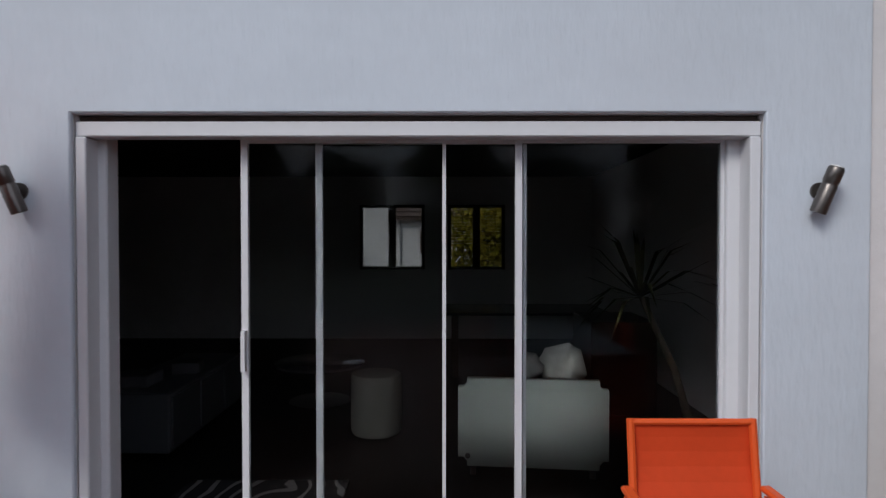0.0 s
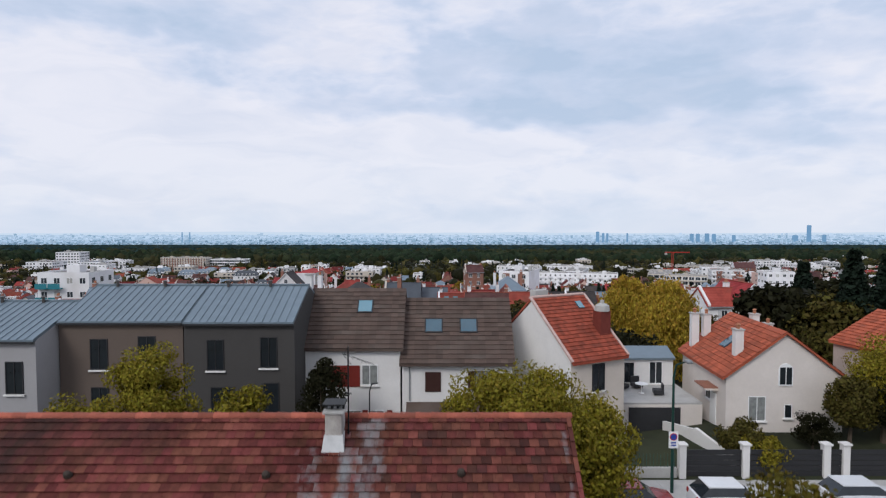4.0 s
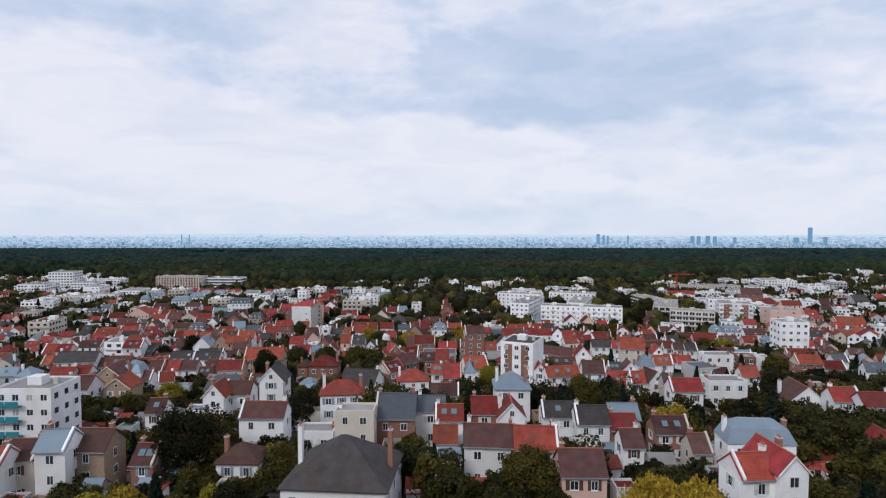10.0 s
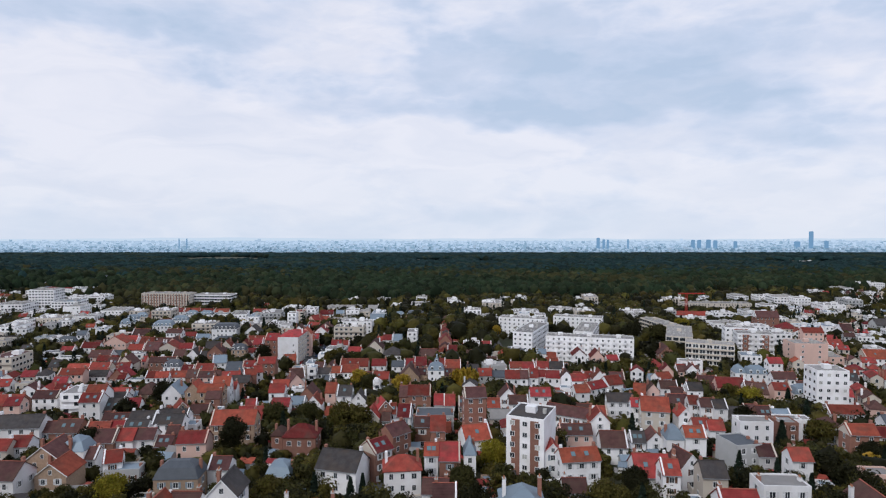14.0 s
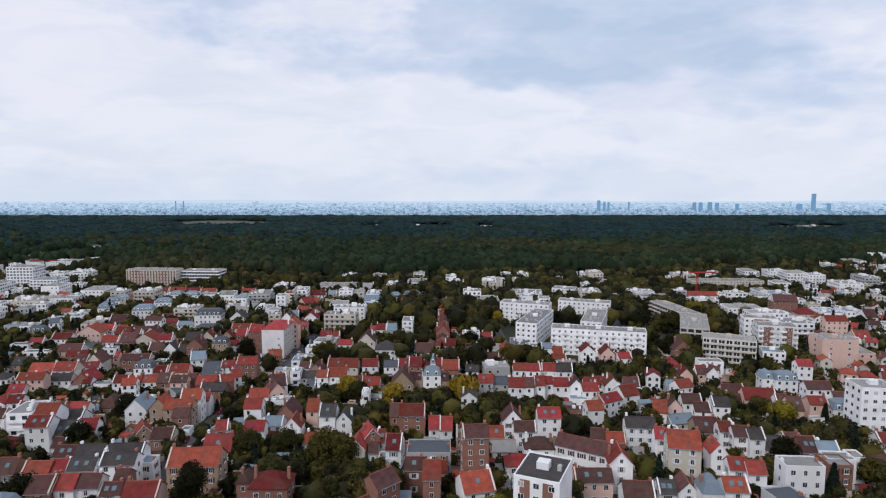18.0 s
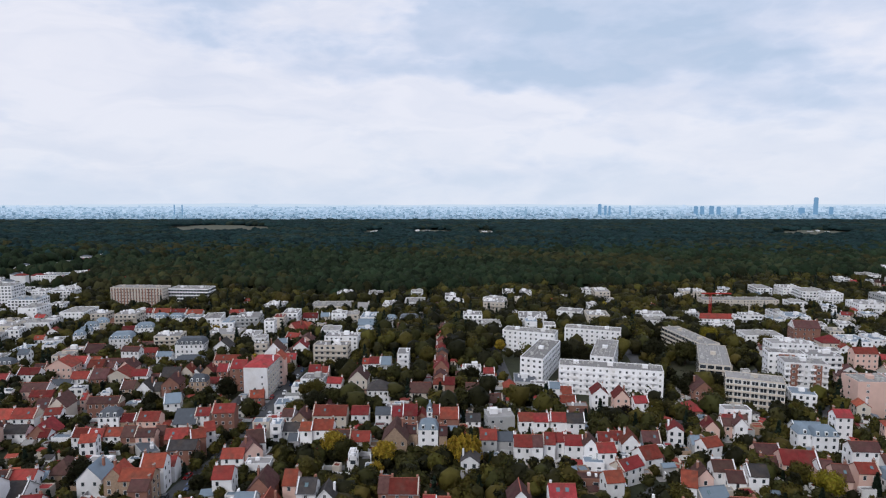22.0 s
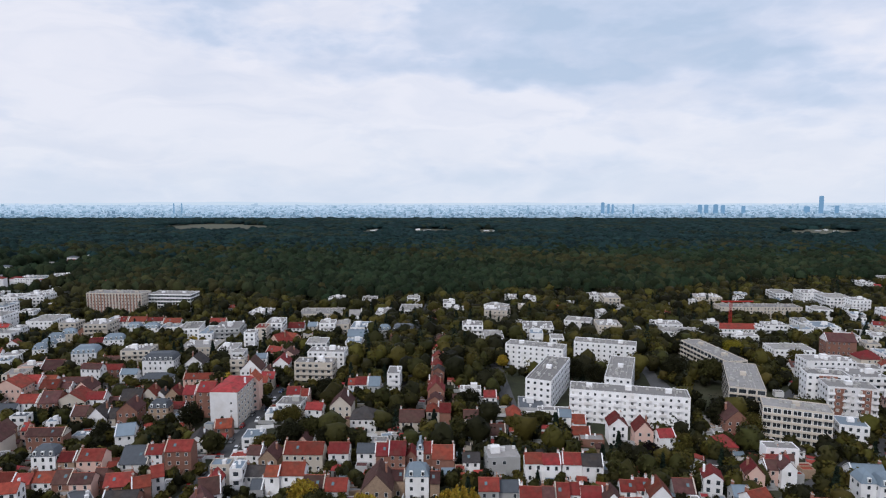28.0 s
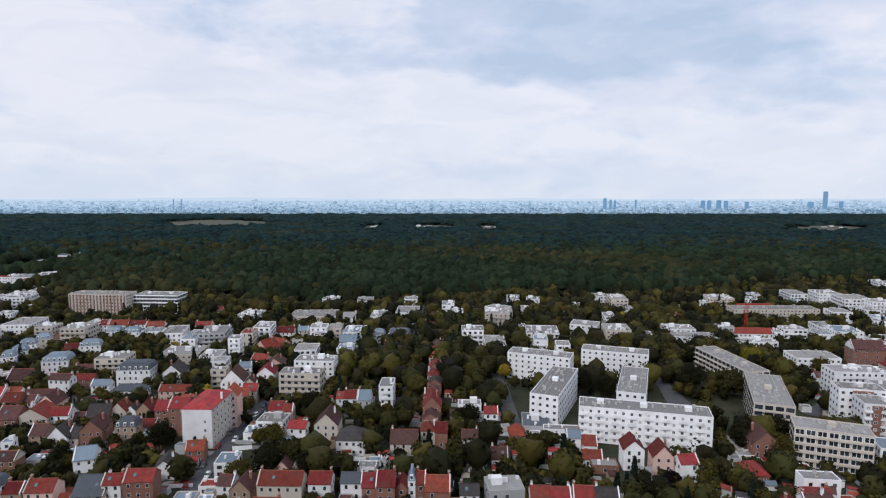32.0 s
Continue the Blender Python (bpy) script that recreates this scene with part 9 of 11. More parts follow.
house(37, 249.7, 7.2, 6.1, 8, -1, "r", "w", "e", 2.3, skylights=2)
house(-112, 252.3, 5.9, 7.1, 5, 10, "r", "w", "e", 2.7)
house(-6.7, 253.4, 8.2, 7.2, 8, -1, "r", "b", "e", 2.7)
house(-51.7, 253.5, 5.8, 5.6, 5, -1, "z", "w", "e", 2.1)
house(-29, 254.3, 5.1, 6.5, 6, -1, "d", "w", "g", 2.8)
house(-34.3, 254.4, 5.3, 7.2, 8, -1, "d", "w", "e", 2.8, skylights=1)
house(-126, 254.9, 6.8, 8.6, 9, 3, "r", "w", "e", 3.3)
town_house(-158.8, 255.1, 10.2, 7.6, 6, 4, "r", "b", "e", 2.9)
town_house(-145.8, 256.9, 9, 5.6, 8, 3, "n", "w", "e", 2.1)
town_house(-12.6, 257, 3.2, 8, 7, -1, "n", "b", "e", 3)
town_house(-134.9, 257.6, 7.8, 11.8, 10, 5, "f", "w", "f")
town_house(83.1, 260.2, 9, 5.6, 3, 10, "z", "c", "e", 2.1)
town_house(76.8, 260.4, 4.3, 8, 7, -20, "r", "w", "e", 3)
town_house(-40.4, 260.6, 3.8, 7.5, 8, -1, "r", "p", "e", 2.9)
town_house(-121.9, 261.3, 7, 8.7, 5, 3, "d", "w", "e", 3.3)
town_house(-85.6, 261.9, 5.4, 5.9, 6, 3, "n", "b", "e", 2.2)
town_house(-49.3, 262, 7.3, 8.8, 6, -1, "n", "b", "g", 4)
town_house(54.6, 262.2, 5.4, 5.7, 7, 8, "r", "w", "e", 2.1)
town_house(-87.7, 265.1, 9.5, 6.1, 8, 3, "o", "m", "e", 2.3)
town_house(83.1, 265.9, 4.7, 6.5, 7, -5, "n", "p", "g", 2.6)
town_house(-94.7, 266.7, 6, 7.2, 8, 3, "o", "m", "g", 3.3)
town_house(142.5, 267.1, 7.7, 6, 6, -5, "z", "w", "m")
town_house(93.6, 267.3, 5.5, 6.1, 5, -5, "n", "w", "e", 2.3)
town_house(100, 267.4, 5.8, 6.2, 7, -5, "d", "w", "e", 2.3)
town_house(-62.9, 267.8, 5.9, 6.5, 7, 3, "r", "w", "e", 2.5)
town_house(126.3, 268.3, 4.7, 8.6, 6, -9, "n", "p", "e", 3.3)
town_house(-131.4, 268.7, 4.6, 7.5, 6, 3, "n", "b", "e", 2.8)
town_house(-126.1, 270.2, 8.3, 6.2, 6, 3, "o", "w", "e", 2.4)
town_house(135.8, 270.3, 6.4, 5.6, 7, -5, "r", "p", "e", 2.1)
town_house(91.3, 270.8, 6.7, 5.9, 7, -5, "n", "w", "e", 2.3)
town_house(-143.9, 271.2, 6.3, 6.9, 6, 3, "r", "w", "e", 2.6)
town_house(-105.1, 272.4, 7.5, 9, 6, 3, "z", "w", "g", 4)
town_house(50.1, 272.9, 8.6, 5, 3, -5, "n", "b", "f")
town_house(-86.7, 273.3, 7, 7.5, 9, 8, "o", "w", "e", 2.8)
town_house(125, 273.7, 4.2, 7.1, 6, -9, "n", "p", "e", 2.7)
town_house(-140.4, 274.1, 4.7, 5.6, 6, 3, "z", "w", "e", 2.1)
town_house(-123, 274.6, 3.4, 5.6, 4, 3, "z", "w", "e", 2.1)
town_house(63, 275.2, 9.2, 5.6, 6, 30, "r", "w", "e", 2.1)
town_house(-118.9, 279.6, 7.3, 9.7, 5, 3, "n", "m", "h", 3.7)
town_house(-114.9, 280.6, 3.3, 5.6, 5, 3, "n", "g", "e", 2.1)
town_house(120.5, 280.7, 11.2, 8.5, 6, -9, "r", "p", "e", 3.2)
town_house(151.1, 280.7, 5.7, 5.6, 6, -5, "n", "w", "e", 2.1)
town_house(-87, 281.1, 7.4, 5.6, 6, 4, "o", "w", "e", 2.1)
town_house(-25.3, 282.9, 2.2, 5, 7, -1, "f", "w", "f")
town_house(112.5, 283.5, 5.3, 5.6, 4, -5, "n", "m", "e", 2.1)
town_house(54.4, 284, 6.7, 5, 4, -5, "z", "w", "f")
town_house(144.5, 284.4, 9.3, 5.7, 9, -4, "n", "w", "e", 2.2)
town_house(72.7, 284.9, 6.9, 7.3, 6, 20, "r", "w", "e", 2.8)
town_house(-26.2, 285.5, 2.2, 5, 7, -1, "f", "w", "f")
town_house(-57.8, 285.7, 8.4, 5, 4, 3, "f", "w", "f")
town_house(59, 286.9, 6.1, 5.6, 7, 4, "r", "w", "e", 2.1)
town_house(-111.8, 286.9, 7.7, 5, 5, 3, "f", "w", "f")
town_house(114.5, 288.7, 8, 6.6, 6, -6, "n", "p", "e", 2.5)
town_house(66.3, 288.8, 4.2, 5, 3, -5, "s", "w", "f")
town_house(-67.6, 290, 7.4, 5.9, 5, 3, "r", "w", "e", 2.2)
town_house(54.7, 290.6, 4.5, 6.5, 8, -5, "n", "w", "g", 2.4)
town_house(97, 293.1, 6.9, 5.6, 7, 20, "r", "w", "e", 2.1)
town_house(-62.7, 293.3, 6.2, 7.4, 6, 30, "n", "p", "g", 3.4)
town_house(32, 293.3, 6, 7, 7, -4, "r", "w", "e", 2.6)
town_house(36.9, 293.3, 3.7, 7, 7, -4, "n", "w", "e", 2.6)
town_house(49.9, 294.2, 6.3, 6.1, 7, -5, "r", "w", "e", 2.3)
town_house(41.4, 295.7, 4.1, 7.1, 7, -4, "r", "w", "e", 2.7)
town_house(-87.6, 296.4, 9.7, 6.1, 6, 5, "d", "b", "e", 2.3)
town_house(45.6, 297.3, 3.4, 5.6, 7, -5, "r", "w", "e", 2.1)
town_house(70.9, 298.5, 6.2, 7.4, 6, -5, "r", "w", "g", 3.4)
town_house(20.5, 300.3, 5.9, 6.3, 7, -1, "r", "g", "e", 2.4)
town_house(96.1, 300.6, 5, 5.6, 5, -5, "z", "g", "e", 2.1)
town_house(-63.3, 300.7, 6.3, 8.8, 7, 20, "n", "w", "e", 3.3)
town_house(26.8, 301.4, 6.3, 5.6, 6, -1, "s", "g", "e", 2.1)
town_house(142.1, 302, 8.8, 6, 8, -5, "z", "w", "m")
town_house(-85, 302.6, 5.2, 5.6, 8, 25, "r", "b", "e", 2.1)
town_house(-104.2, 303.6, 5.7, 12.4, 3, 40, "s", "g", "f")
town_house(63.1, 304, 4.4, 5.6, 5, -5, "r", "w", "e", 2.1)
town_house(135.7, 304.3, 4.5, 6, 8, -5, "z", "w", "m")
town_house(67.8, 305.1, 3.9, 5.8, 5, -5, "r", "w", "e", 2.2)
town_house(-25.9, 305.6, 6.6, 6.5, 5, -1, "r", "w", "e", 2.5)
town_house(-13.1, 305.8, 9, 10.8, 6, -1, "n", "m", "g", 4.9)
town_house(81, 306.2, 6.4, 7.5, 4, -5, "n", "g", "e", 2.8)
town_house(4.3, 308.1, 2.9, 6, 6, -1, "n", "m", "e", 2.3)
town_house(-1.2, 308.2, 7.3, 6, 8, -1, "z", "w", "m")
town_house(-33.4, 309.1, 6.7, 7.9, 4, -1, "n", "m", "e", 3)
town_house(-65.4, 309.6, 4.4, 6.5, 6, 3, "r", "w", "g", 2.4)
town_house(-7.2, 310.3, 4.1, 5.6, 6, -1, "n", "m", "e", 2.1)
town_house(-168.8, 310.3, 11, 5.6, 8, 3, "r", "p", "e", 2.1)
town_house(-83.8, 310.8, 3.6, 6.3, 8, 25, "r", "w", "e", 2.4)
town_house(-107.3, 310.9, 6.8, 5.6, 6, 3, "n", "p", "e", 2.1)
town_house(-126.2, 311, 5.5, 5.6, 6, 3, "r", "b", "e", 2.1)
town_house(-52, 311.2, 3.9, 5.6, 3, -1, "s", "w", "e", 2.1)
town_house(-96.2, 311.6, 8, 7.1, 5, 10, "r", "b", "e", 2.7)
town_house(-132.4, 311.8, 5.7, 5.7, 6, 3, "r", "w", "e", 2.2)
town_house(-113.7, 312, 5.3, 7.4, 6, 3, "n", "b", "e", 2.8)
town_house(-47.2, 312.2, 4.5, 5.6, 7, -1, "o", "w", "e", 2.1)
town_house(-120.7, 312.4, 6.8, 5.6, 6, 3, "r", "w", "e", 2.1)
town_house(106, 312.6, 5.5, 6.6, 7, -10, "r", "p", "g", 3)
town_house(-58.9, 313.1, 4, 6.3, 9, 3, "z", "w", "f")
town_house(-48.3, 313.1, 3.9, 5.6, 3, -1, "r", "w", "e", 2.1)
town_house(-41.1, 313.7, 7.5, 6.9, 7, -1, "r", "w", "e", 2.6)
town_house(-147.9, 314.8, 3.4, 5.6, 5, 3, "r", "w", "e", 2.1)
town_house(-53.9, 315.2, 6.4, 5.6, 6, -1, "d", "w", "e", 2.1)
town_house(-141.7, 315.4, 7.1, 5, 4, 3, "z", "w", "f")
town_house(158, 316.1, 6.2, 5.6, 11, -5, "r", "w", "e", 2.1)
town_house(-104.4, 316.2, 3.5, 6.9, 5, 3, "n", "b", "e", 2.6)
town_house(-160.4, 316.7, 9.1, 5.7, 6, 3, "d", "w", "e", 2.2)
town_house(119.2, 317.6, 4.8, 6.5, 7, -5, "n", "w", "g", 2.6)
town_house(145.9, 318.3, 10.4, 6.3, 5, -6, "z", "w", "e", 2.4)
town_house(-66.2, 318.5, 6.3, 5, 8, 3, "z", "c", "f")
town_house(-150.8, 318.6, 8.4, 10.1, 5, 3, "r", "b", "g", 4.3)
town_house(56.1, 319.7, 6.8, 6.6, 7, -5, "d", "w", "e", 2.5)
town_house(115.3, 319.8, 4.7, 5.6, 6, -5, "n", "p", "e", 2.1)
town_house(42.8, 320.7, 5.8, 5.9, 7, -1, "r", "w", "e", 2.2)
town_house(49.6, 321, 6.3, 6.4, 7, -5, "r", "w", "e", 2.4)
town_house(37, 321.5, 5.9, 5.9, 7, -1, "r", "w", "e", 2.2)
town_house(119.4, 324.1, 7.9, 5.6, 6, -5, "r", "p", "e", 2.1)
town_house(16.5, 327.7, 5.8, 5.6, 5, -1, "d", "w", "e", 2.1)
town_house(27.1, 327.7, 10.9, 9.1, 7, 6, "f", "g", "f")
town_house(125.2, 328.8, 5.2, 5.6, 6, -20, "n", "w", "e", 2.1)
town_house(7, 329.6, 7.5, 8.2, 6, -1, "o", "b", "e", 3.1)
town_house(-9, 329.8, 5.8, 8.3, 7.5, -1, "r", "b", "e", 3.1)
town_house(-131.1, 329.8, 8.1, 6, 8, 4, "s", "w", "m")
town_house(-123.6, 330.2, 5.5, 5.7, 6, 3, "r", "m", "e", 2.2)
town_house(-14.1, 330.2, 4.1, 7.4, 7, -1, "r", "b", "e", 2.8)
town_house(124.2, 330.4, 10.8, 5.8, 9, -6, "f", "w", "f")
town_house(-4.2, 331, 3.6, 6.5, 6, -1, "r", "b", "g", 2)
town_house(-85.2, 331.3, 8.9, 6.7, 9, 4, "r", "b", "e", 2.5)
town_house(-116, 331.4, 8.7, 6.9, 6, 3, "r", "p", "e", 2.6)
town_house(-1.1, 331.5, 2.3, 6, 8, -1, "z", "w", "m")
town_house(1.6, 332, 3.1, 6.7, 7, -1, "r", "b", "e", 2.5)
town_house(-94.2, 332.2, 5.8, 5.8, 7.5, 3, "r", "w", "e", 2.2)
town_house(-41.9, 332.4, 13.8, 7.3, 7, -1, "r", "c", "e", 2.8)
town_house(-29.6, 332.5, 7, 6.4, 7, -1, "r", "w", "e", 2.4)
town_house(-100.5, 332.8, 9.5, 11, 5, 3, "s", "w", "e", 4.2)
town_house(-54, 333.1, 6.6, 7.9, 5, -4, "n", "m", "g", 3.3)
town_house(-59.4, 334, 5.1, 5.6, 6, -4, "n", "w", "e", 2.1)
town_house(-20.2, 334.6, 6.7, 5.6, 6, -1, "s", "w", "e", 2.1)
town_house(-170.5, 337.2, 9.8, 7.7, 6, 3, "r", "w", "e", 2.9)
town_house(-67.1, 339, 6.2, 5, 3, 3, "r", "w", "f")
town_house(-182.7, 339.4, 11.1, 7.8, 5, 3, "o", "w", "e", 3)
town_house(-220.5, 343.2, 11.2, 17.7, 12, 3, "n", "c", "f")
town_house(112.5, 347.4, 8.1, 8.4, 4, -5, "o", "b", "h", 3.2)
town_house(90.4, 347.7, 6.3, 5.6, 7, 6, "r", "w", "e", 2.1)
town_house(-170.9, 350.4, 6, 9.5, 6, 3, "n", "b", "e", 3.6)
town_house(-163.9, 350.6, 7.5, 9, 7, 3, "n", "c", "g", 4)
town_house(83.4, 352.2, 6.7, 8, 8, -5, "r", "p", "g", 3.6)
town_house(-17.9, 353.3, 6.4, 5, 3, -1, "f", "w", "f")
town_house(-87.6, 353.5, 6.3, 9, 5, 10, "d", "w", "g", 2.2)
town_house(-47, 353.8, 5.3, 6.5, 3, -1, "n", "p", "g", 2.9)
town_house(-202.4, 353.8, 7.7, 7.7, 5, 3, "d", "m", "e", 2.9)
town_house(-146.9, 354.5, 14.1, 5.6, 7, 3, "n", "b", "e", 2.1)
town_house(64.6, 354.6, 9, 5.7, 3, -5, "f", "b", "f")
town_house(-67.2, 355.8, 7.3, 8.9, 5, 3, "z", "w", "f")
town_house(-118.6, 358.7, 6.9, 8.3, 6, 15, "z", "w", "e", 3.2)
town_house(75.5, 359.1, 7.1, 8.5, 8, -5, "r", "w", "g", 3.1)
town_house(61.6, 360.1, 7.1, 5.8, 3.5, -5, "r", "w", "e", 2.2)
town_house(-169.8, 361, 6.7, 8, 6, 3, "n", "m", "g", 3.4)
town_house(-137.4, 361.2, 6.8, 5, 4, 3, "z", "g", "f")
town_house(239.4, 361.5, 16.8, 10.5, 8, -5, "o", "w", "e", 4)
town_house(28.7, 362.1, 6, 7.6, 3, -1, "n", "c", "e", 2.9)
town_house(215.5, 363.2, 8.6, 11.4, 8, -5, "f", "p", "f")
town_house(-161.4, 363.6, 2.4, 5.6, 6, 3, "o", "p", "e", 2.1)
town_house(118.2, 364.3, 5.3, 5, 3, -5, "f", "w", "f")
town_house(-131.7, 365.5, 8.8, 5, 4, 3, "z", "w", "f")
town_house(-82.9, 366.8, 6.7, 6.5, 5, 10, "o", "b", "e", 2.5)
town_house(125.3, 367.2, 9.2, 11, 8, -5, "n", "b", "g", 4.2)
town_house(-185.8, 371.2, 10.5, 5.6, 5, 3, "r", "b", "e", 2.1)
town_house(63.1, 371.3, 5.8, 6.6, 4, -5, "r", "w", "e", 2.5)
town_house(-6.2, 372.1, 10.1, 9.2, 5, -1, "n", "c", "e", 3.5)
town_house(-169.7, 372.4, 6.7, 5, 8, 3, "s", "w", "f")
town_house(57.5, 372.8, 5.2, 5.6, 6, -5, "z", "w", "e", 2.1)
town_house(-26.1, 373.1, 10.7, 9.9, 6, -1, "d", "w", "h", 3.8)
town_house(-157.5, 374.1, 4.1, 5, 5, 15, "z", "w", "f")
town_house(18.5, 374.5, 6.2, 6.4, 5, -1, "n", "c", "e", 2.4)
town_house(120.2, 374.5, 8.2, 5.6, 3, -5, "f", "w", "e", 2.1)
town_house(7.7, 376.5, 4.7, 6.9, 7, -1, "r", "b", "e", 2.6)
town_house(-211.1, 377.2, 14, 5, 5, 3, "s", "w", "f")
town_house(-192.2, 377.2, 12.3, 8, 6, 3, "n", "p", "e", 3)
town_house(-141.2, 381.3, 7.6, 9.2, 5, 3, "d", "w", "g", 4.2)
town_house(-115.8, 382.3, 8.2, 6, 8, 3, "s", "m", "m")
town_house(-107.1, 382.3, 5.4, 5, 4, 3, "z", "w", "f")
town_house(37.4, 382.8, 6.1, 8.3, 3, -1, "o", "w", "h", 3.2)
town_house(-136.3, 382.8, 3.9, 7.8, 4, 3, "d", "c", "e", 3)
town_house(-150.8, 383.5, 6.4, 7.9, 5, 3, "n", "m", "e", 3)
town_house(-48.9, 383.6, 7.4, 5.6, 6, -8, "r", "w", "e", 2.1)
town_house(-129.4, 383.7, 8.4, 10, 7, 6, "n", "b", "g", 3.9)
town_house(-37.2, 384.3, 9, 10.8, 8, -1, "n", "c", "g", 4.3)
town_house(55.7, 384.4, 14.9, 5, 4, -5, "f", "w", "f")
town_house(-68, 384.7, 4.8, 8, 4, 3, "z", "w", "f")
town_house(-111.6, 390, 7.4, 5.6, 5, 3, "r", "w", "e", 2.1)
town_house(-61.3, 392, 11.2, 9.9, 6, -5, "f", "w", "f")
town_house(-190, 392.1, 10.3, 5.6, 4, 3, "s", "w", "e", 2.1)
town_house(46.4, 392.6, 11.2, 14.6, 4, -5, "s", "g", "f")
town_house(-229.9, 392.7, 10, 5.3, 5, 3, "s", "w", "f")
town_house(-99, 393.1, 7.8, 8.4, 12, -4, "o", "b", "e", 3.2)
town_house(-182.3, 397.2, 9, 7.4, 6, 3, "o", "w", "e", 2.8)
town_house(28.3, 397.7, 5.8, 5.6, 6, -1, "r", "w", "e", 2.1)
town_house(-224, 397.9, 7.5, 6.1, 5, 3, "r", "p", "e", 2.3)
town_house(238.4, 398, 8.7, 11, 7, -5, "r", "w", "e", 4.2)
town_house(-172.9, 398.6, 8.7, 10.5, 6, 3, "n", "b", "e", 4)
town_house(-56.6, 399.7, 3.7, 5.6, 7, 3, "r", "p", "e", 2.1)
town_house(-163.7, 400.6, 13.2, 11, 6, 3, "r", "c", "g", 4)
town_house(-81.1, 401, 6.3, 7.5, 14, 3, "o", "p", "g", 3.5)
town_house(-153.9, 401.4, 8.5, 6.5, 6, 4, "r", "w", "e", 2.5)
town_house(-110.2, 401.5, 5.6, 7.8, 8, 3, "r", "b", "e", 3)
town_house(3.6, 402.3, 7.6, 9.1, 8, -1, "r", "b", "g", 4.2)
town_house(-137.9, 402.7, 9, 11, 5, 6, "d", "b", "e", 4.2)
town_house(-148.4, 404.2, 7, 5.6, 3, 3, "n", "m", "e", 2.1)
town_house(-213.9, 404.5, 10.7, 6.9, 6, 3, "r", "w", "e", 2.6)
town_house(-63.4, 405.2, 6, 6.6, 6, 3, "r", "p", "e", 2.5)
town_house(-119.8, 405.9, 6.6, 7.9, 6, 3, "r", "m", "g", 3.6)
town_house(-131.1, 406.2, 6.6, 7.9, 6, 3, "r", "c", "g", 3.6)
town_house(19.8, 407.6, 10, 6.4, 6, -1, "f", "w", "f")
town_house(-126.9, 408.1, 4.3, 6.5, 5, 3, "d", "w", "g", 2.4)
town_house(-26.5, 413.8, 5.7, 8.3, 7, -1, "z", "g", "e", 3.2)
town_house(-32.7, 415.6, 6, 7, 7, -1, "r", "w", "e", 2.6)
town_house(-215.7, 416, 6.3, 6.5, 5, 3, "n", "g", "e", 2.5)
town_house(-167.9, 416.4, 8.3, 9.9, 6, 3, "n", "p", "g", 4.1)
town_house(-204, 416.9, 13.5, 11, 7, 3, "r", "p", "g", 4.1)
town_house(-37.9, 417.9, 3.3, 5.6, 6, -1, "r", "w", "e", 2.1)
town_house(212.7, 418.3, 17.2, 15.3, 12, -4, "f", "w", "f")
town_house(-186.2, 418.7, 8.1, 8.4, 6, 3, "r", "b", "e", 3.2)
town_house(-179.3, 420.1, 5.4, 5.7, 5, 3, "n", "w", "e", 2.2)
town_house(-17.3, 421.2, 6.3, 12.2, 11, -1, "f", "w", "f")
town_house(-239.8, 422.1, 10.5, 6, 6, 3, "s", "m", "m")
town_house(240.1, 422.7, 12.6, 6.8, 12, -5, "r", "p", "e", 2.6)
town_house(-85.4, 423.6, 8.9, 5.6, 6, 3, "r", "c", "e", 2.1)
town_house(-200.3, 426.6, 9.1, 8.1, 6, 3, "o", "w", "e", 3.1)
town_house(-180.5, 429.2, 14.3, 5.6, 5, 3, "n", "w", "e", 2.1)
town_house(-194.9, 430.2, 8.2, 7.4, 5, 3, "o", "w", "e", 2.8)
town_house(-82.6, 430.3, 6.5, 6.9, 6, 3, "r", "c", "e", 2.6)
town_house(-284.6, 430.5, 16.3, 6.5, 5, 3, "d", "g", "e", 2.5)
town_house(-119.9, 434.3, 14.5, 5.6, 5, 3, "r", "p", "e", 2.1)
town_house(203.6, 436.8, 11.5, 5.6, 5, -5, "n", "c", "e", 2.1)
town_house(-60, 437.7, 20, 9.4, 12, -4, "f", "c", "f")
town_house(-143.7, 438.5, 15.7, 6.6, 4, 3, "s", "w", "h", 2.5)
town_house(-178.2, 440.6, 10.7, 5.6, 9, -4, "n", "w", "e", 2.1)
town_house(208.3, 441.5, 23.2, 12.3, 13, -4, "f", "w", "f")
town_house(-160.6, 444, 8.9, 5.6, 5, 3, "z", "w", "e", 2.1)
town_house(-95, 444.4, 10.8, 11, 7, 3, "n", "w", "g", 5.7)
town_house(-87.4, 445.4, 4.9, 6.5, 5, 3, "n", "c", "g", 2.3)
town_house(-194.1, 452.7, 5, 5.6, 4, 3, "o", "w", "e", 2.1)
town_house(-174.1, 453.2, 9.7, 5.6, 5, 3, "r", "b", "e", 2.1)
town_house(-106.1, 454.3, 7.9, 5.4, 9, 3, "f", "c", "f")
town_house(-207.9, 455.6, 11.1, 10.4, 5, 3, "n", "m", "e", 4)
town_house(-56.9, 456, 20.2, 10.7, 13, -3, "f", "w", "f")
town_house(201.4, 456.2, 5.5, 5.6, 5, -5, "n", "w", "e", 2.1)
town_house(284, 456.7, 7.5, 11, 8, -5, "n", "w", "e", 4.2)
town_house(-150.5, 458.7, 16.8, 11, 9, 4, "s", "w", "m")
town_house(-83, 458.7, 8.5, 10.3, 6, 3, "r", "w", "g", 3.6)
town_house(-223.2, 459.1, 10.6, 9.4, 5, 3, "f", "p", "f")
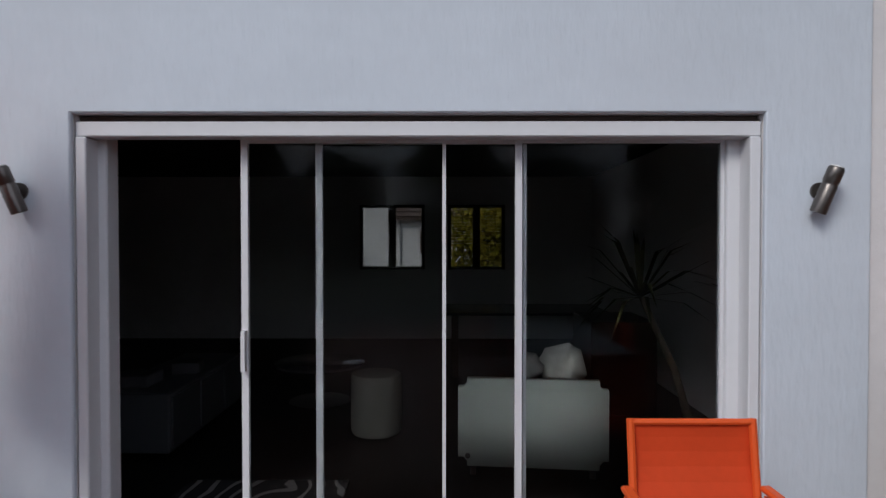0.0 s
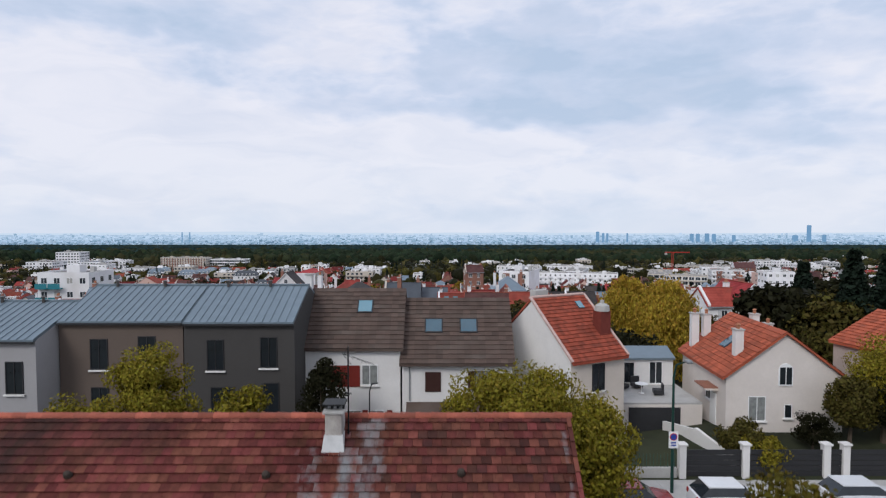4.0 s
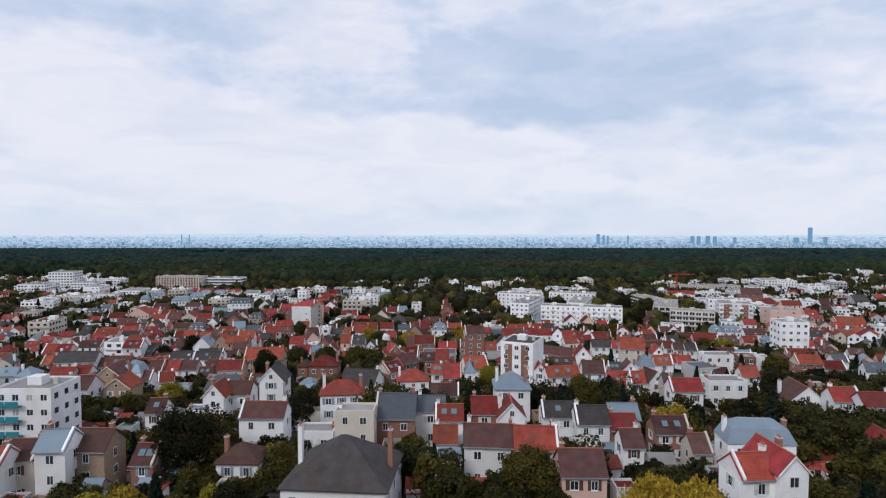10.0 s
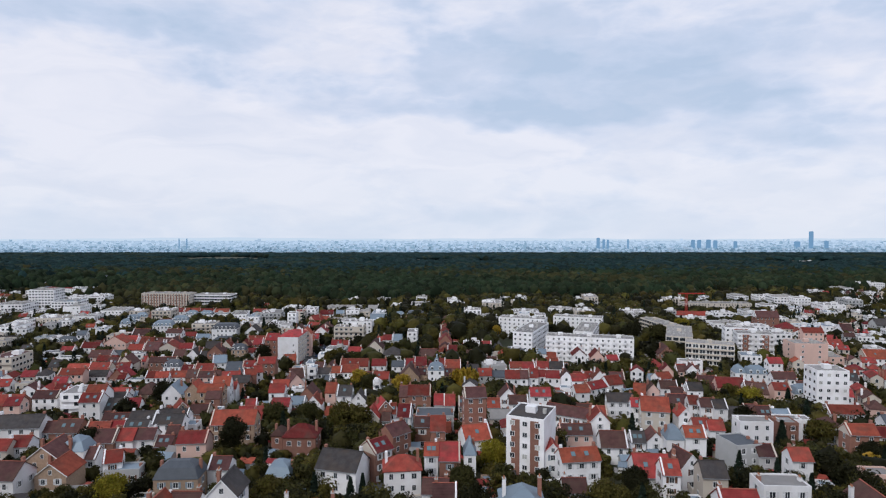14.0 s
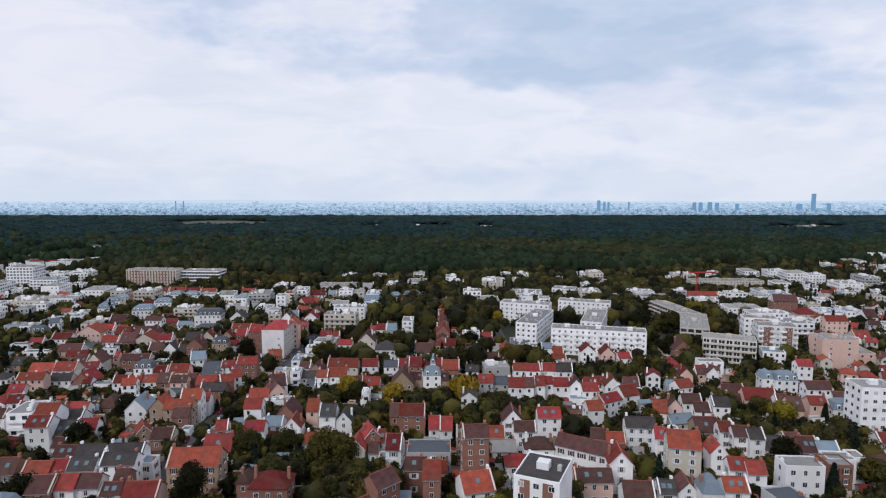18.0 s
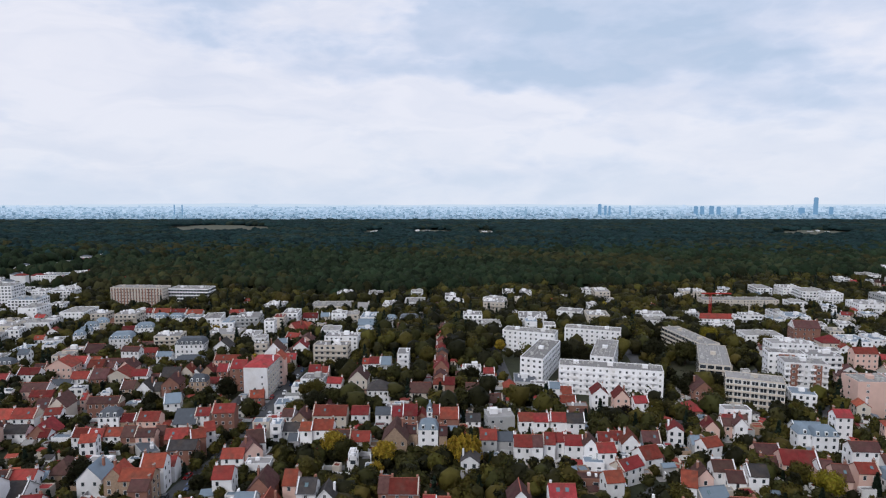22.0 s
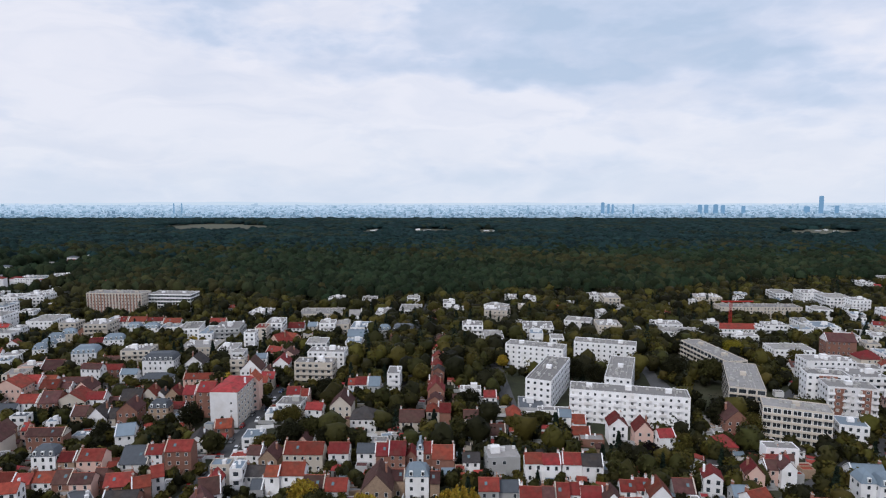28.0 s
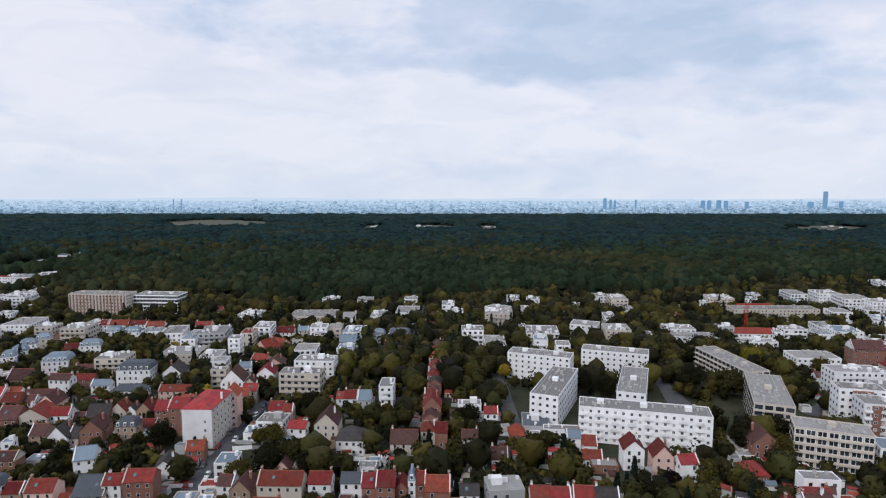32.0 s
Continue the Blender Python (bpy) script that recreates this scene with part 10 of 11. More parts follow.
town_house(-255.6, 460.5, 7.7, 14.4, 5, 3, "z", "w", "f")
town_house(-131.8, 461.2, 10.5, 11, 6, 3, "d", "w", "g", 4.5)
town_house(247.4, 464.8, 12.3, 10.9, 8, -5, "r", "c", "h", 4.1)
town_house(-96.4, 465.6, 6.3, 5.6, 7, 10, "z", "w", "e", 2.1)
town_house(-305.5, 467.1, 15.5, 24, 9, 3, "f", "w", "f")
town_house(264.6, 468.2, 13.7, 19.2, 9, -5, "z", "w", "f")
town_house(-111.5, 471.9, 7.4, 9.2, 9, 3, "f", "w", "f")
town_house(282.3, 472.2, 12.4, 16, 9, -5, "z", "w", "f")
town_house(-186, 473.4, 10.4, 5.9, 4, 3, "n", "m", "e", 2.2)
town_house(321.7, 474, 11, 11, 9, -5, "d", "g", "e", 4.2)
town_house(-201.6, 474.8, 13.1, 11, 9, 12, "z", "w", "m")
town_house(-83.3, 476.3, 9, 10.8, 6, 3, "n", "p", "g", 3.1)
town_house(-171.8, 477, 16.2, 13.9, 10, 6, "f", "c", "f")
town_house(-232.7, 480.6, 6.8, 6, 9, 20, "z", "w", "m")
town_house(241.6, 481.8, 16.2, 9.9, 14, -10, "n", "b", "e", 3.8)
town_house(212.7, 482, 23.5, 15.3, 9, -4, "f", "w", "f")
town_house(-93.2, 482.7, 9.3, 7.4, 6, -20, "r", "p", "e", 2.8)
town_house(74.8, 484.7, 7.7, 10.5, 13, -5, "f", "w", "f")
town_house(-122.2, 487.5, 11, 14.6, 8, 5, "f", "w", "f")
town_house(-282, 488.3, 7.6, 5.4, 4, 3, "s", "w", "f")
town_house(-301, 495.6, 9.6, 7.6, 5, 3, "z", "w", "f")
town_house(-238, 497.1, 8.3, 6, 8, 20, "z", "w", "m")
town_house(27.1, 497.8, 8.1, 6.9, 6, -1, "f", "w", "f")
town_house(-71.6, 500.2, 12.8, 14.5, 8, 3, "f", "w", "f")
town_house(-114.2, 502.9, 6.8, 8.9, 14, 3, "f", "w", "f")
town_house(65.3, 503.1, 8.1, 11.5, 12, -5, "z", "w", "f")
town_house(-145.4, 503.7, 22.4, 19.2, 6, 3, "f", "c", "f")
town_house(-50, 508.1, 10, 11.1, 6, -1, "z", "w", "f")
town_house(-241.4, 509.6, 9, 6, 9, 20, "z", "w", "m")
town_house(-97.9, 510.3, 10.3, 11, 6, -30, "r", "p", "g", 5.2)
town_house(-216, 511.8, 8.7, 6.8, 6, 10, "r", "w", "e", 2.6)
town_house(-305.4, 512.3, 21.3, 17.1, 9, 3, "f", "c", "f")
town_house(-205.3, 512.6, 11.6, 7.6, 8, 15, "z", "w", "m")
town_house(-24, 513, 6.8, 6.8, 5, -1, "n", "b", "e", 2.6)
town_house(39.1, 513.8, 12.6, 22.3, 8, -1, "f", "w", "f")
town_house(201.2, 521.1, 23.5, 9.3, 8, -3, "f", "w", "f")
town_house(-94.4, 523.1, 11.5, 7.2, 6, -30, "r", "p", "e", 2.8)
town_house(-290, 523.4, 25.7, 11.2, 9, 3, "f", "w", "f")
town_house(-242, 524.8, 8.5, 6, 9, 20, "z", "c", "m")
town_house(-113.3, 524.8, 7.5, 12.9, 13, 3, "r", "c", "f")
town_house(-50.1, 526.2, 13, 9.2, 6, -1, "z", "w", "e", 3.5)
town_house(165, 530, 33.4, 12.8, 9, -5, "f", "w", "f")
town_house(26.5, 530.5, 13.7, 13.3, 12, -1, "f", "w", "f")
town_house(-151.8, 534.1, 9.3, 24, 9, 3, "z", "w", "f")
town_house(71.3, 535.5, 20.3, 20.9, 10, -5, "f", "w", "f")
town_house(-20.6, 538.7, 14.5, 11, 7, -1, "s", "m", "m")
town_house(139, 538.8, 6.7, 8.8, 8, -5, "f", "w", "f")
town_house(-140.2, 539.5, 16.5, 21.3, 11, 8, "f", "g", "f")
town_house(120.2, 540.4, 16.1, 18.4, 11, -5, "f", "c", "f")
town_house(-109.2, 543.7, 11.1, 17.3, 13, 3, "f", "w", "f")
town_house(-135.4, 544.7, 6.1, 13.6, 9, 3, "f", "g", "f")
town_house(-34.2, 544.9, 8.1, 6, 6, -1, "z", "w", "m")
town_house(-50.2, 545.2, 13.1, 18.4, 9, -1, "z", "w", "f")
town_house(-233.3, 547.4, 16, 17.4, 12, 3, "f", "c", "f")
town_house(-95.9, 547.4, 11, 7.6, 8, 3, "r", "w", "e", 2.9)
town_house(-74.1, 547.8, 11, 11, 11, 3, "f", "w", "f")
town_house(228.1, 548.2, 4.9, 10.7, 9, -5, "f", "w", "f")
town_house(163.8, 549.6, 19.3, 14.2, 10, -5, "f", "w", "f")
town_house(-170.7, 550, 13.2, 22.1, 9, 10, "f", "w", "f")
town_house(-199.2, 550.5, 10.6, 6, 8, 3, "z", "w", "m")
town_house(-85.4, 551.3, 6.7, 6.1, 8, 3, "z", "c", "e", 2.3)
town_house(-245.2, 551.5, 12, 11, 5, 3, "n", "b", "g", 4.2)
town_house(214.3, 551.6, 25.2, 7.6, 7, -5, "r", "w", "e", 2.9)
town_house(-212.2, 552.1, 9.5, 6, 8, 3, "z", "w", "m")
town_house(60.6, 552.5, 4.4, 11.2, 9, -5, "f", "w", "f")
town_house(261, 553.3, 11.7, 13.9, 7, -5, "z", "w", "f")
town_house(-186.9, 553.9, 12.9, 9.4, 8, 3, "z", "w", "f")
town_house(276.4, 553.9, 16.9, 18.9, 9, -5, "z", "w", "f")
town_house(-64.5, 554.7, 8.9, 14.4, 9, 3, "f", "c", "f")
town_house(196.8, 555.3, 10.9, 9.6, 10, -5, "f", "g", "f")
town_house(243.6, 556.2, 15.1, 11.1, 9, -5, "f", "w", "f")
town_house(-260, 557.1, 11.7, 13, 10, 3, "f", "c", "f")
town_house(43.6, 559.3, 9.6, 5.6, 5, -1, "o", "b", "e", 2.1)
town_house(-372.4, 566.3, 23.8, 24, 14, 3, "f", "w", "f")
town_house(270.9, 568.1, 9.2, 18.5, 9, -4, "s", "w", "f")
town_house(-193.3, 571.2, 12.3, 6.5, 8, 3, "r", "w", "e", 2.5)
town_house(-159.9, 572.2, 11.6, 5.7, 8, 3, "r", "w", "e", 2.2)
town_house(-322.8, 572.8, 14.5, 19.8, 12, 3, "f", "w", "f")
town_house(-238.3, 573.9, 9.5, 15.6, 9, 3, "z", "w", "f")
town_house(-232.5, 574.8, 8.5, 7.3, 8, 3, "r", "w", "e", 2.8)
town_house(-288.4, 575.1, 18.8, 24, 9, 3, "f", "w", "f")
town_house(-221, 575.2, 12.8, 7.4, 8, 3, "r", "w", "e", 2.8)
town_house(-209, 576.6, 12.1, 5.6, 8, 3, "r", "w", "e", 2.1)
town_house(48.4, 590.7, 19.8, 17.7, 12, -5, "f", "c", "f")
town_house(359.1, 593.6, 20, 21.4, 12, -6, "f", "w", "f")
town_house(130.7, 597.5, 8.1, 13.7, 9, -5, "f", "w", "f")
town_house(-40.3, 600.8, 10.4, 21.7, 9, -1, "f", "w", "f")
town_house(-348.9, 604.9, 23.8, 19.4, 13, 3, "z", "w", "f")
town_house(18.7, 606.1, 8.4, 12.3, 10, -1, "f", "w", "f")
town_house(187.9, 607.6, 7.4, 6.2, 6, -5, "r", "w", "e", 2.4)
town_house(0.5, 609.7, 9.4, 11, 5, -1, "n", "c", "g", 3)
town_house(70, 610.2, 5.9, 8.6, 12, -5, "f", "c", "f")
town_house(99.9, 610.5, 7.6, 12.1, 6, -5, "z", "w", "f")
town_house(-63.9, 612.6, 9.8, 9, 5, 3, "f", "w", "e", 3.4)
town_house(-19.5, 616.7, 17.1, 24, 9, -1, "f", "w", "f")
town_house(-92.8, 621.7, 35.1, 24, 6, 3, "f", "c", "f")
town_house(-382.2, 623.4, 23.5, 19.3, 22, 3, "f", "w", "f")
town_house(317.7, 623.8, 14.5, 15, 9, -5, "f", "w", "f")
town_house(-144.6, 625.2, 16.2, 24, 6, -5, "f", "w", "f")
town_house(11.7, 626.6, 9.7, 15.9, 12, -1, "f", "w", "f")
town_house(151.2, 628.4, 15.4, 24, 8, -5, "f", "c", "f")
town_house(270.3, 631.3, 66.1, 15.5, 10, -2, "f", "c", "f")
town_house(349.6, 633.4, 10.6, 11.1, 8, -5, "f", "w", "f")
town_house(406.2, 636.1, 13.8, 24, 12, -5, "f", "g", "f")
town_house(359, 639.3, 14.9, 14.4, 14, -5, "f", "w", "f")
town_house(347.2, 645.7, 6.5, 9.4, 8, -5, "f", "w", "f")
town_house(152, 651.9, 13.5, 24, 14, -5, "f", "c", "f")
town_house(82.1, 652, 10.6, 10.2, 12, -5, "f", "w", "f")
town_house(-19.2, 654.4, 10.7, 12.8, 12, -1, "f", "w", "f")
town_house(350.9, 658.5, 21.4, 23.2, 14, -8, "f", "w", "f")
town_house(-374.5, 660.9, 18.4, 19.4, 12, 3, "f", "w", "f")
town_house(-354.9, 667.8, 17.1, 19.8, 12, 3, "f", "w", "f")
town_house(218.7, 670.2, 16.3, 14.8, 4, -5, "f", "w", "f")
town_house(-59.4, 671.5, 13.4, 15.7, 9, 3, "f", "w", "f")
town_house(-90.3, 679.2, 14.6, 13.5, 9, 3, "f", "w", "f")
town_house(-363.8, 680.6, 17.5, 16.8, 12, 3, "f", "w", "f")
town_house(69.1, 681.7, 11.1, 21.6, 8, -5, "f", "w", "f")
town_house(253.7, 695, 24.3, 19.6, 9, -4, "f", "c", "f")
town_house(329.4, 706.7, 14.6, 24, 10, -5, "f", "w", "f")
town_house(363.5, 715.3, 19.7, 21.2, 9, -5, "f", "w", "f")
town_house(153.2, 717.1, 13.9, 15.1, 6, -5, "f", "w", "f")
town_house(-393.5, 752.5, 14.4, 19.6, 6, 3, "f", "w", "f")
town_house(473, 798.7, 12.8, 22.5, 8, -5, "f", "w", "f")
town_house(522.1, 826.9, 19.8, 24, 10, -5, "f", "w", "f")
town_house(-482.7, 836.6, 12.3, 24, 9, 3, "f", "w", "f")
town_house(-465.3, 836.6, 18.8, 24, 9, 3, "z", "w", "f")
town_house(-452.8, 860.4, 28.1, 24, 9, 3, "f", "w", "f")
town_house(602.3, 900.3, 45.2, 24, 12, -6, "f", "w", "f")
town_house(-563.8, 903.7, 7, 24, 10, 3, "f", "w", "f")
town_house(-563.6, 922.6, 16.6, 24, 8, 3, "z", "w", "f")
town_house(-570.5, 1018, 16.2, 24, 8, 3, "f", "w", "f")
town_house(-554.6, 1048.5, 16.9, 11, 7, 3, "r", "w", "e", 4.2)
town_house(-531.4, 1083.5, 17.4, 24, 7, 3, "f", "w", "f")
town_house(-638.4, 1092.4, 17.5, 24, 8, 3, "f", "w", "f")
town_house(-417.8, 1113.6, 10.9, 24, 7, 3, "f", "w", "f")
town_house(-481.1, 1180, 9.6, 24, 8, 3, "f", "w", "f")
town_house(-584.5, 1180.1, 38.3, 24, 8, 3, "f", "w", "f")
town_house(-759.4, 1230.2, 19.9, 24, 8, 3, "z", "w", "f")
town_house(-878.7, 1359.5, 33.3, 24, 7, 3, "f", "w", "f")
town_house(-1033.1, 1658.7, 13.8, 24, 7, 3, "f", "w", "f")
long_house = house(-86.0, 388, 11.5, 22, 15.6, -2, "o", "c", "h", rise=1.9)
g = Geo()
g.box((-5.85, -11.4, -3), (5.85, -11.1, 15.65))
part("end_wall", g, W_WHITE, long_house, "plain white end wall")
for _z in (4, 7.5, 11):
    part("window", WINDOW, None, long_house, at=Matrix.Translation((3.2, -11.41, _z)) @ Matrix.Diagonal((0.9, 1, 1.1, 1)))


CLEAR = ((-925, 2635, 262, 540), (-226, 2190, 60, 300), (157, 2180, 54, 300), (-36, 2230, 88, 310), (1250, 2150, 160, 330))
rng_villa = random.Random(12)
VILLAS = []
for _i in range(24):
    _y = rng_villa.uniform(760, 1250)
    VILLAS.append((_y * rng_villa.uniform(-0.70, -0.46 - 0.05 * math.sin(_i)), _y))
EDGE = {}
for _x, _y, _r in FOOT + [(p, q, 6) for p, q in VILLAS]:
    if _y > 590:
        EDGE.setdefault(int(_x // 60), []).append((_x, _y, _r + 9))


def by_villa(x, y):
    """The gardens before the villas at the forest's edge, where only low trees grow."""
    return y < 1700 and any(((x - a) / c) ** 2 + ((y - b + 62) / 88) ** 2 < 1 for i in (-1, 0, 1) for a, b, c in EDGE.get(int(x // 60) + i, ()))


def forest_here(x, y):
    if any(((x - a * y / b) / c) ** 2 + ((y - b) / e) ** 2 < 1 + 0.28 * math.sin(x * 0.06 + b) + 0.22 * math.sin(y * 0.021 + a) for a, b, c, e in CLEAR):
        return False
    edge = 700 + 22 * math.sin(x * 0.02) + max(0, -x - 330) * 0.5 + max(0, x - 40) * 0.3
    return y > edge


# ---- streets of the town ----
STREETS = (((-74.8, 220), (-77.4, 244), (-79, 275), (-74.5, 312), (-74.2, 337), (-76.6, 372), (-76.5, 400), (-76.5, 425), (-75, 480)), ((-11, 385), (-10.5, 500), (-10, 690)), ((120, 495), (120, 385)),
           ((37, 475), (38, 392)), ((112, 404), (120, 450), (126, 492)), ((-62, 195), (-74.8, 220)), ((106, 298), (121, 311), (172, 350), (206, 380)), ((172, 412), (199, 440)), ((60, 254), (72, 270)), ((-19, 165), (-12, 186)))
for pts in STREETS:
    road(pts, 6.5)


def near_street(x, y, r):
    for pts in STREETS:
        for (x0, y0), (x1, y1) in zip(pts, pts[1:]):
            dx, dy = x1 - x0, y1 - y0
            s = max(0, min(1, ((x - x0) * dx + (y - y0) * dy) / (dx * dx + dy * dy)))
            if (x - x0 - s * dx) ** 2 + (y - y0 - s * dy) ** 2 < (r + 3.5) ** 2:
                return True
    return False


CELLS = {}


def mark(x, y, r):
    CELLS.setdefault((int(x // 20), int(y // 20)), []).append((x, y, r))


def free(x, y, r):
    i, j = int(x // 20), int(y // 20)
    for a in range(i - 2, i + 3):
        for b in range(j - 2, j + 3):
            for px, py, pr in CELLS.get((a, b), ()):
                if (x - px) ** 2 + (y - py) ** 2 < (r + pr) ** 2:
                    return False
    return True


def tree_height(x, y, h):
    """Garden trees before a house front are kept low."""
    i, j = int(x // 20), int(y // 20)
    for a in (i - 1, i, i + 1):
        for b in (j, j + 1):
            for px, py, pr in CELLS.get((a, b), ()):
                if pr > 2.2 and abs(x - px) < pr + 1.2 and 0 < py - y < 20:
                    h = min(h, max(4.6 if y < 105 else 3.2 if y < 150 else 2.6, 2.6 + 0.3 * (py - pr - y)))
    return h


for _x, _y, _r in FOOT:
    mark(_x, _y, _r)

def garden_clutter():
    """Sheds, low walls and paved yards beside the houses."""
    rng = random.Random(21)
    for x, y, r in list(FOOT):
        if not 75 < y < 430:
            continue
        for _ in range(2):
            a = rng.uniform(0, 6.28)
            px, py = x + (r + 2.6) * math.cos(a), y + (r + 2.6) * math.sin(a)
            w, d, rot = rng.uniform(2.4, 4.6), rng.uniform(2.2, 4.0), rng.choice((0, 0, 8, -10))
            if free(px, py, 1.4) and not near_street(px, py, 0.5):
                far_house(px, py, w, d, rng.uniform(2.1, 3.2), rot, rng.choice("zzffrrn"), rng.choice("wwcgm"), rng.choice("ffe"), chimneys=0, windows=False, foot=False)
                mark(px, py, 1.6)
        for _ in range(2):
            px, py, ln = x + rng.uniform(-r - 3, r + 3), y - r - rng.uniform(0.5, 6), rng.uniform(4, 9)
            along = rng.random() < 0.6
            if free(px, py, 0.6) and not near_street(px, py, 2.0):
                g = Geo()
                g.box((-ln / 2 if along else -0.12, -0.12 if along else -ln / 2, -1.5), (ln / 2 if along else 0.12, 0.12 if along else ln / 2, rng.uniform(1.3, 2.0)))
                take(g, pose(px, py, ground_z(px, py), 0, 0, rng.uniform(-10, 10)), FAR_SLOTS["wall_" + rng.choice("wwcgm")])
        px, py = x + rng.uniform(-r, r), y - r - rng.uniform(1.5, 4)
        if free(px, py, 1.2) and rng.random() < 0.6:
            g = Geo()
            g.box((-rng.uniform(1.5, 3), -1.6, -1), (rng.uniform(1.5, 3), 1.6, 0.25))
            take(g, pose(px, py, ground_z(px, py), 0, 0, rng.uniform(-10, 10)), FAR_SLOTS["roof_f"])
            mark(px, py, 1.4)


garden_clutter()

# red roofs in a line along the straight avenue
for i in range(13):
    y = 381 + i * 11.4
    far_house(2.6 + (i % 3) * 0.5 + 0.01 * (y - 385), y, 5.6 + (i % 2), 7.0, 5.6 + (i % 4) * 0.5, -2, "rnorndr"[i % 7], "b" if i % 3 else "c", "g" if i % 2 else "h")
    mark(3.5, y, 5)
for pts in STREETS[:1]:
    for i in range(30):
        f = 0.2 + i / 29 * 7.2
        (x0, y0), (x1, y1) = pts[int(f)], pts[int(f) + 1]
        s = f - int(f)
        x, y = x0 + (x1 - x0) * s, y0 + (y1 - y0) * s
        p = PAINTS[(i * 5) % 4]
        a = math.degrees(math.atan2(y1 - y0, x1 - x0))
        car(x + (2.2 if i % 2 else -2.2), y, a, p[0], p[1])


def district_turn(x, y):
    """How the rows of houses lie: they swing with the streets."""
    if x > 45:
        return -17
    if x < -55:
        return 9
    return -4


def well_known(x, y):
    """The stretch of town whose houses are laid out one by one."""
    return any(a < y < b and abs(x - e) < 0.71 * (y - f) for a, b, e, f in ((340, 900, 9, 150), (290, 345, 5, 106), (225, 300, 3, 67), (150, 235, 1, 22), (40, 150, 0, -3)))


def fill_town():
    """Rows of houses along the streets that cross the slope, with gardens between them."""
    rng = random.Random(4)
    y = 196.0
    k = 0
    while y < 900:
        far_zone = y > 340
        half = (y + 12) * 0.75 + 12
        x = -half
        while x < half:
            turn = district_turn(x, y)
            run = rng.randint(3, 7) if not far_zone else rng.randint(1, 3)
            yy0 = y + rng.uniform(-2.0, 2.0) + 2.5 * math.sin(x * 0.017 + y)
            roof0, wall0 = rng.choices("rondsz", (50, 10, 20, 7, 6, 7))[0], rng.choices("wcbmpg", (50, 20, 7, 9, 9, 5))[0]
            h0 = rng.choice((5.8, 6.2, 6.6, 7.2, 8.2))
            x0 = x
            for i in range(run):
                w = rng.uniform(4.8, 6.6)
                white = far_zone and rng.random() < ((0.12 if y < 420 else 0.65) if x < -45 or x > 190 else 0.10 if y < 470 else 0.45)
                if white:
                    w = rng.uniform(7, 11)
                cx = x + w / 2
                cy = yy0 + math.tan(radians(turn)) * (cx - x0)
                if free(cx, cy, w * 0.50) and rng.random() < (0.05 if well_known(cx, cy) else 0.75 if y < 640 else 0.35) and not near_street(cx, cy, 3.0) and not (y > 640 and forest_here(cx, cy)):
                    roof = roof0 if rng.random() < 0.45 else rng.choices("rondsz", (52, 13, 18, 6, 5, 6))[0]
                    wall = wall0 if rng.random() < 0.45 else rng.choices("wcbmpg", (50, 20, 8, 9, 8, 5))[0]
                    form = rng.choices("eghmf", (44, 34, 12, 3, 7))[0]
                    d = rng.uniform(5.4, 6.8)
                    h = h0 + rng.uniform(-0.5, 0.7)
                    if white:
                        far_house(cx, cy, w, rng.uniform(9, 13), rng.choice((5.5, 6, 6, 8.5, 8.5)), turn + rng.uniform(-5, 5), "f" if rng.random() < 0.8 else "z", rng.choices("wcg", (80, 13, 7))[0], "f", chimneys=0, step=2.2, foot=False)
                    else:
                        far_house(cx, cy, w, d, h, turn + rng.uniform(-4, 4), roof if form != "f" else "f", wall, form, foot=False)
                    mark(cx, cy, w * 0.48)
                    # low lean-to or shed behind
                    if rng.random() < 0.5:
                        sx, sy = cx + rng.uniform(-3, 3), cy - d * 0.5 - rng.uniform(1.2, 4)
                        if free(sx, sy, 0.5):
                            far_house(sx, sy, rng.uniform(2.5, 4.5), rng.uniform(2.5, 4.5), rng.uniform(2.2, 3.0), turn + rng.uniform(-8, 8), rng.choice("zfrnw".replace("w", "z")), rng.choice("wcgw"), rng.choice("ffe"), chimneys=0, rise=None, windows=False, foot=False)
                x += w + (0.1 if rng.random() < 0.7 else rng.uniform(1.0, 3.0))
            x += rng.uniform(3, 12) if not far_zone else (rng.uniform(4, 14) if x < -45 or x > 190 else rng.uniform(10, 34))
        k += 1
        y += (14.0 if k % 2 else 20.0) + rng.uniform(-1, 1) if not far_zone else rng.uniform(18, 24)


fill_town()
ob = part("far_houses", FAR, FAR_MATS, kind="stuff")
tagged(ob, "dense far rows of red-roofed and flat-roofed town houses", "houses")


DOME = [(r * math.cos(2 * math.pi * k / 7 + z), r * math.sin(2 * math.pi * k / 7 + z), z) for r, z in ((0.55, -0.85), (0.95, -0.35), (1.0, 0.1), (0.75, 0.62)) for k in range(7)] + [(0, 0, 0.97)]
DOME_F = [(i * 7 + k, i * 7 + (k + 1) % 7, (i + 1) * 7 + (k + 1) % 7, (i + 1) * 7 + k) for i in range(3) for k in range(7)]
DOME_F += [(21 + k, 21 + (k + 1) % 7, 28, 28) for k in range(7)]


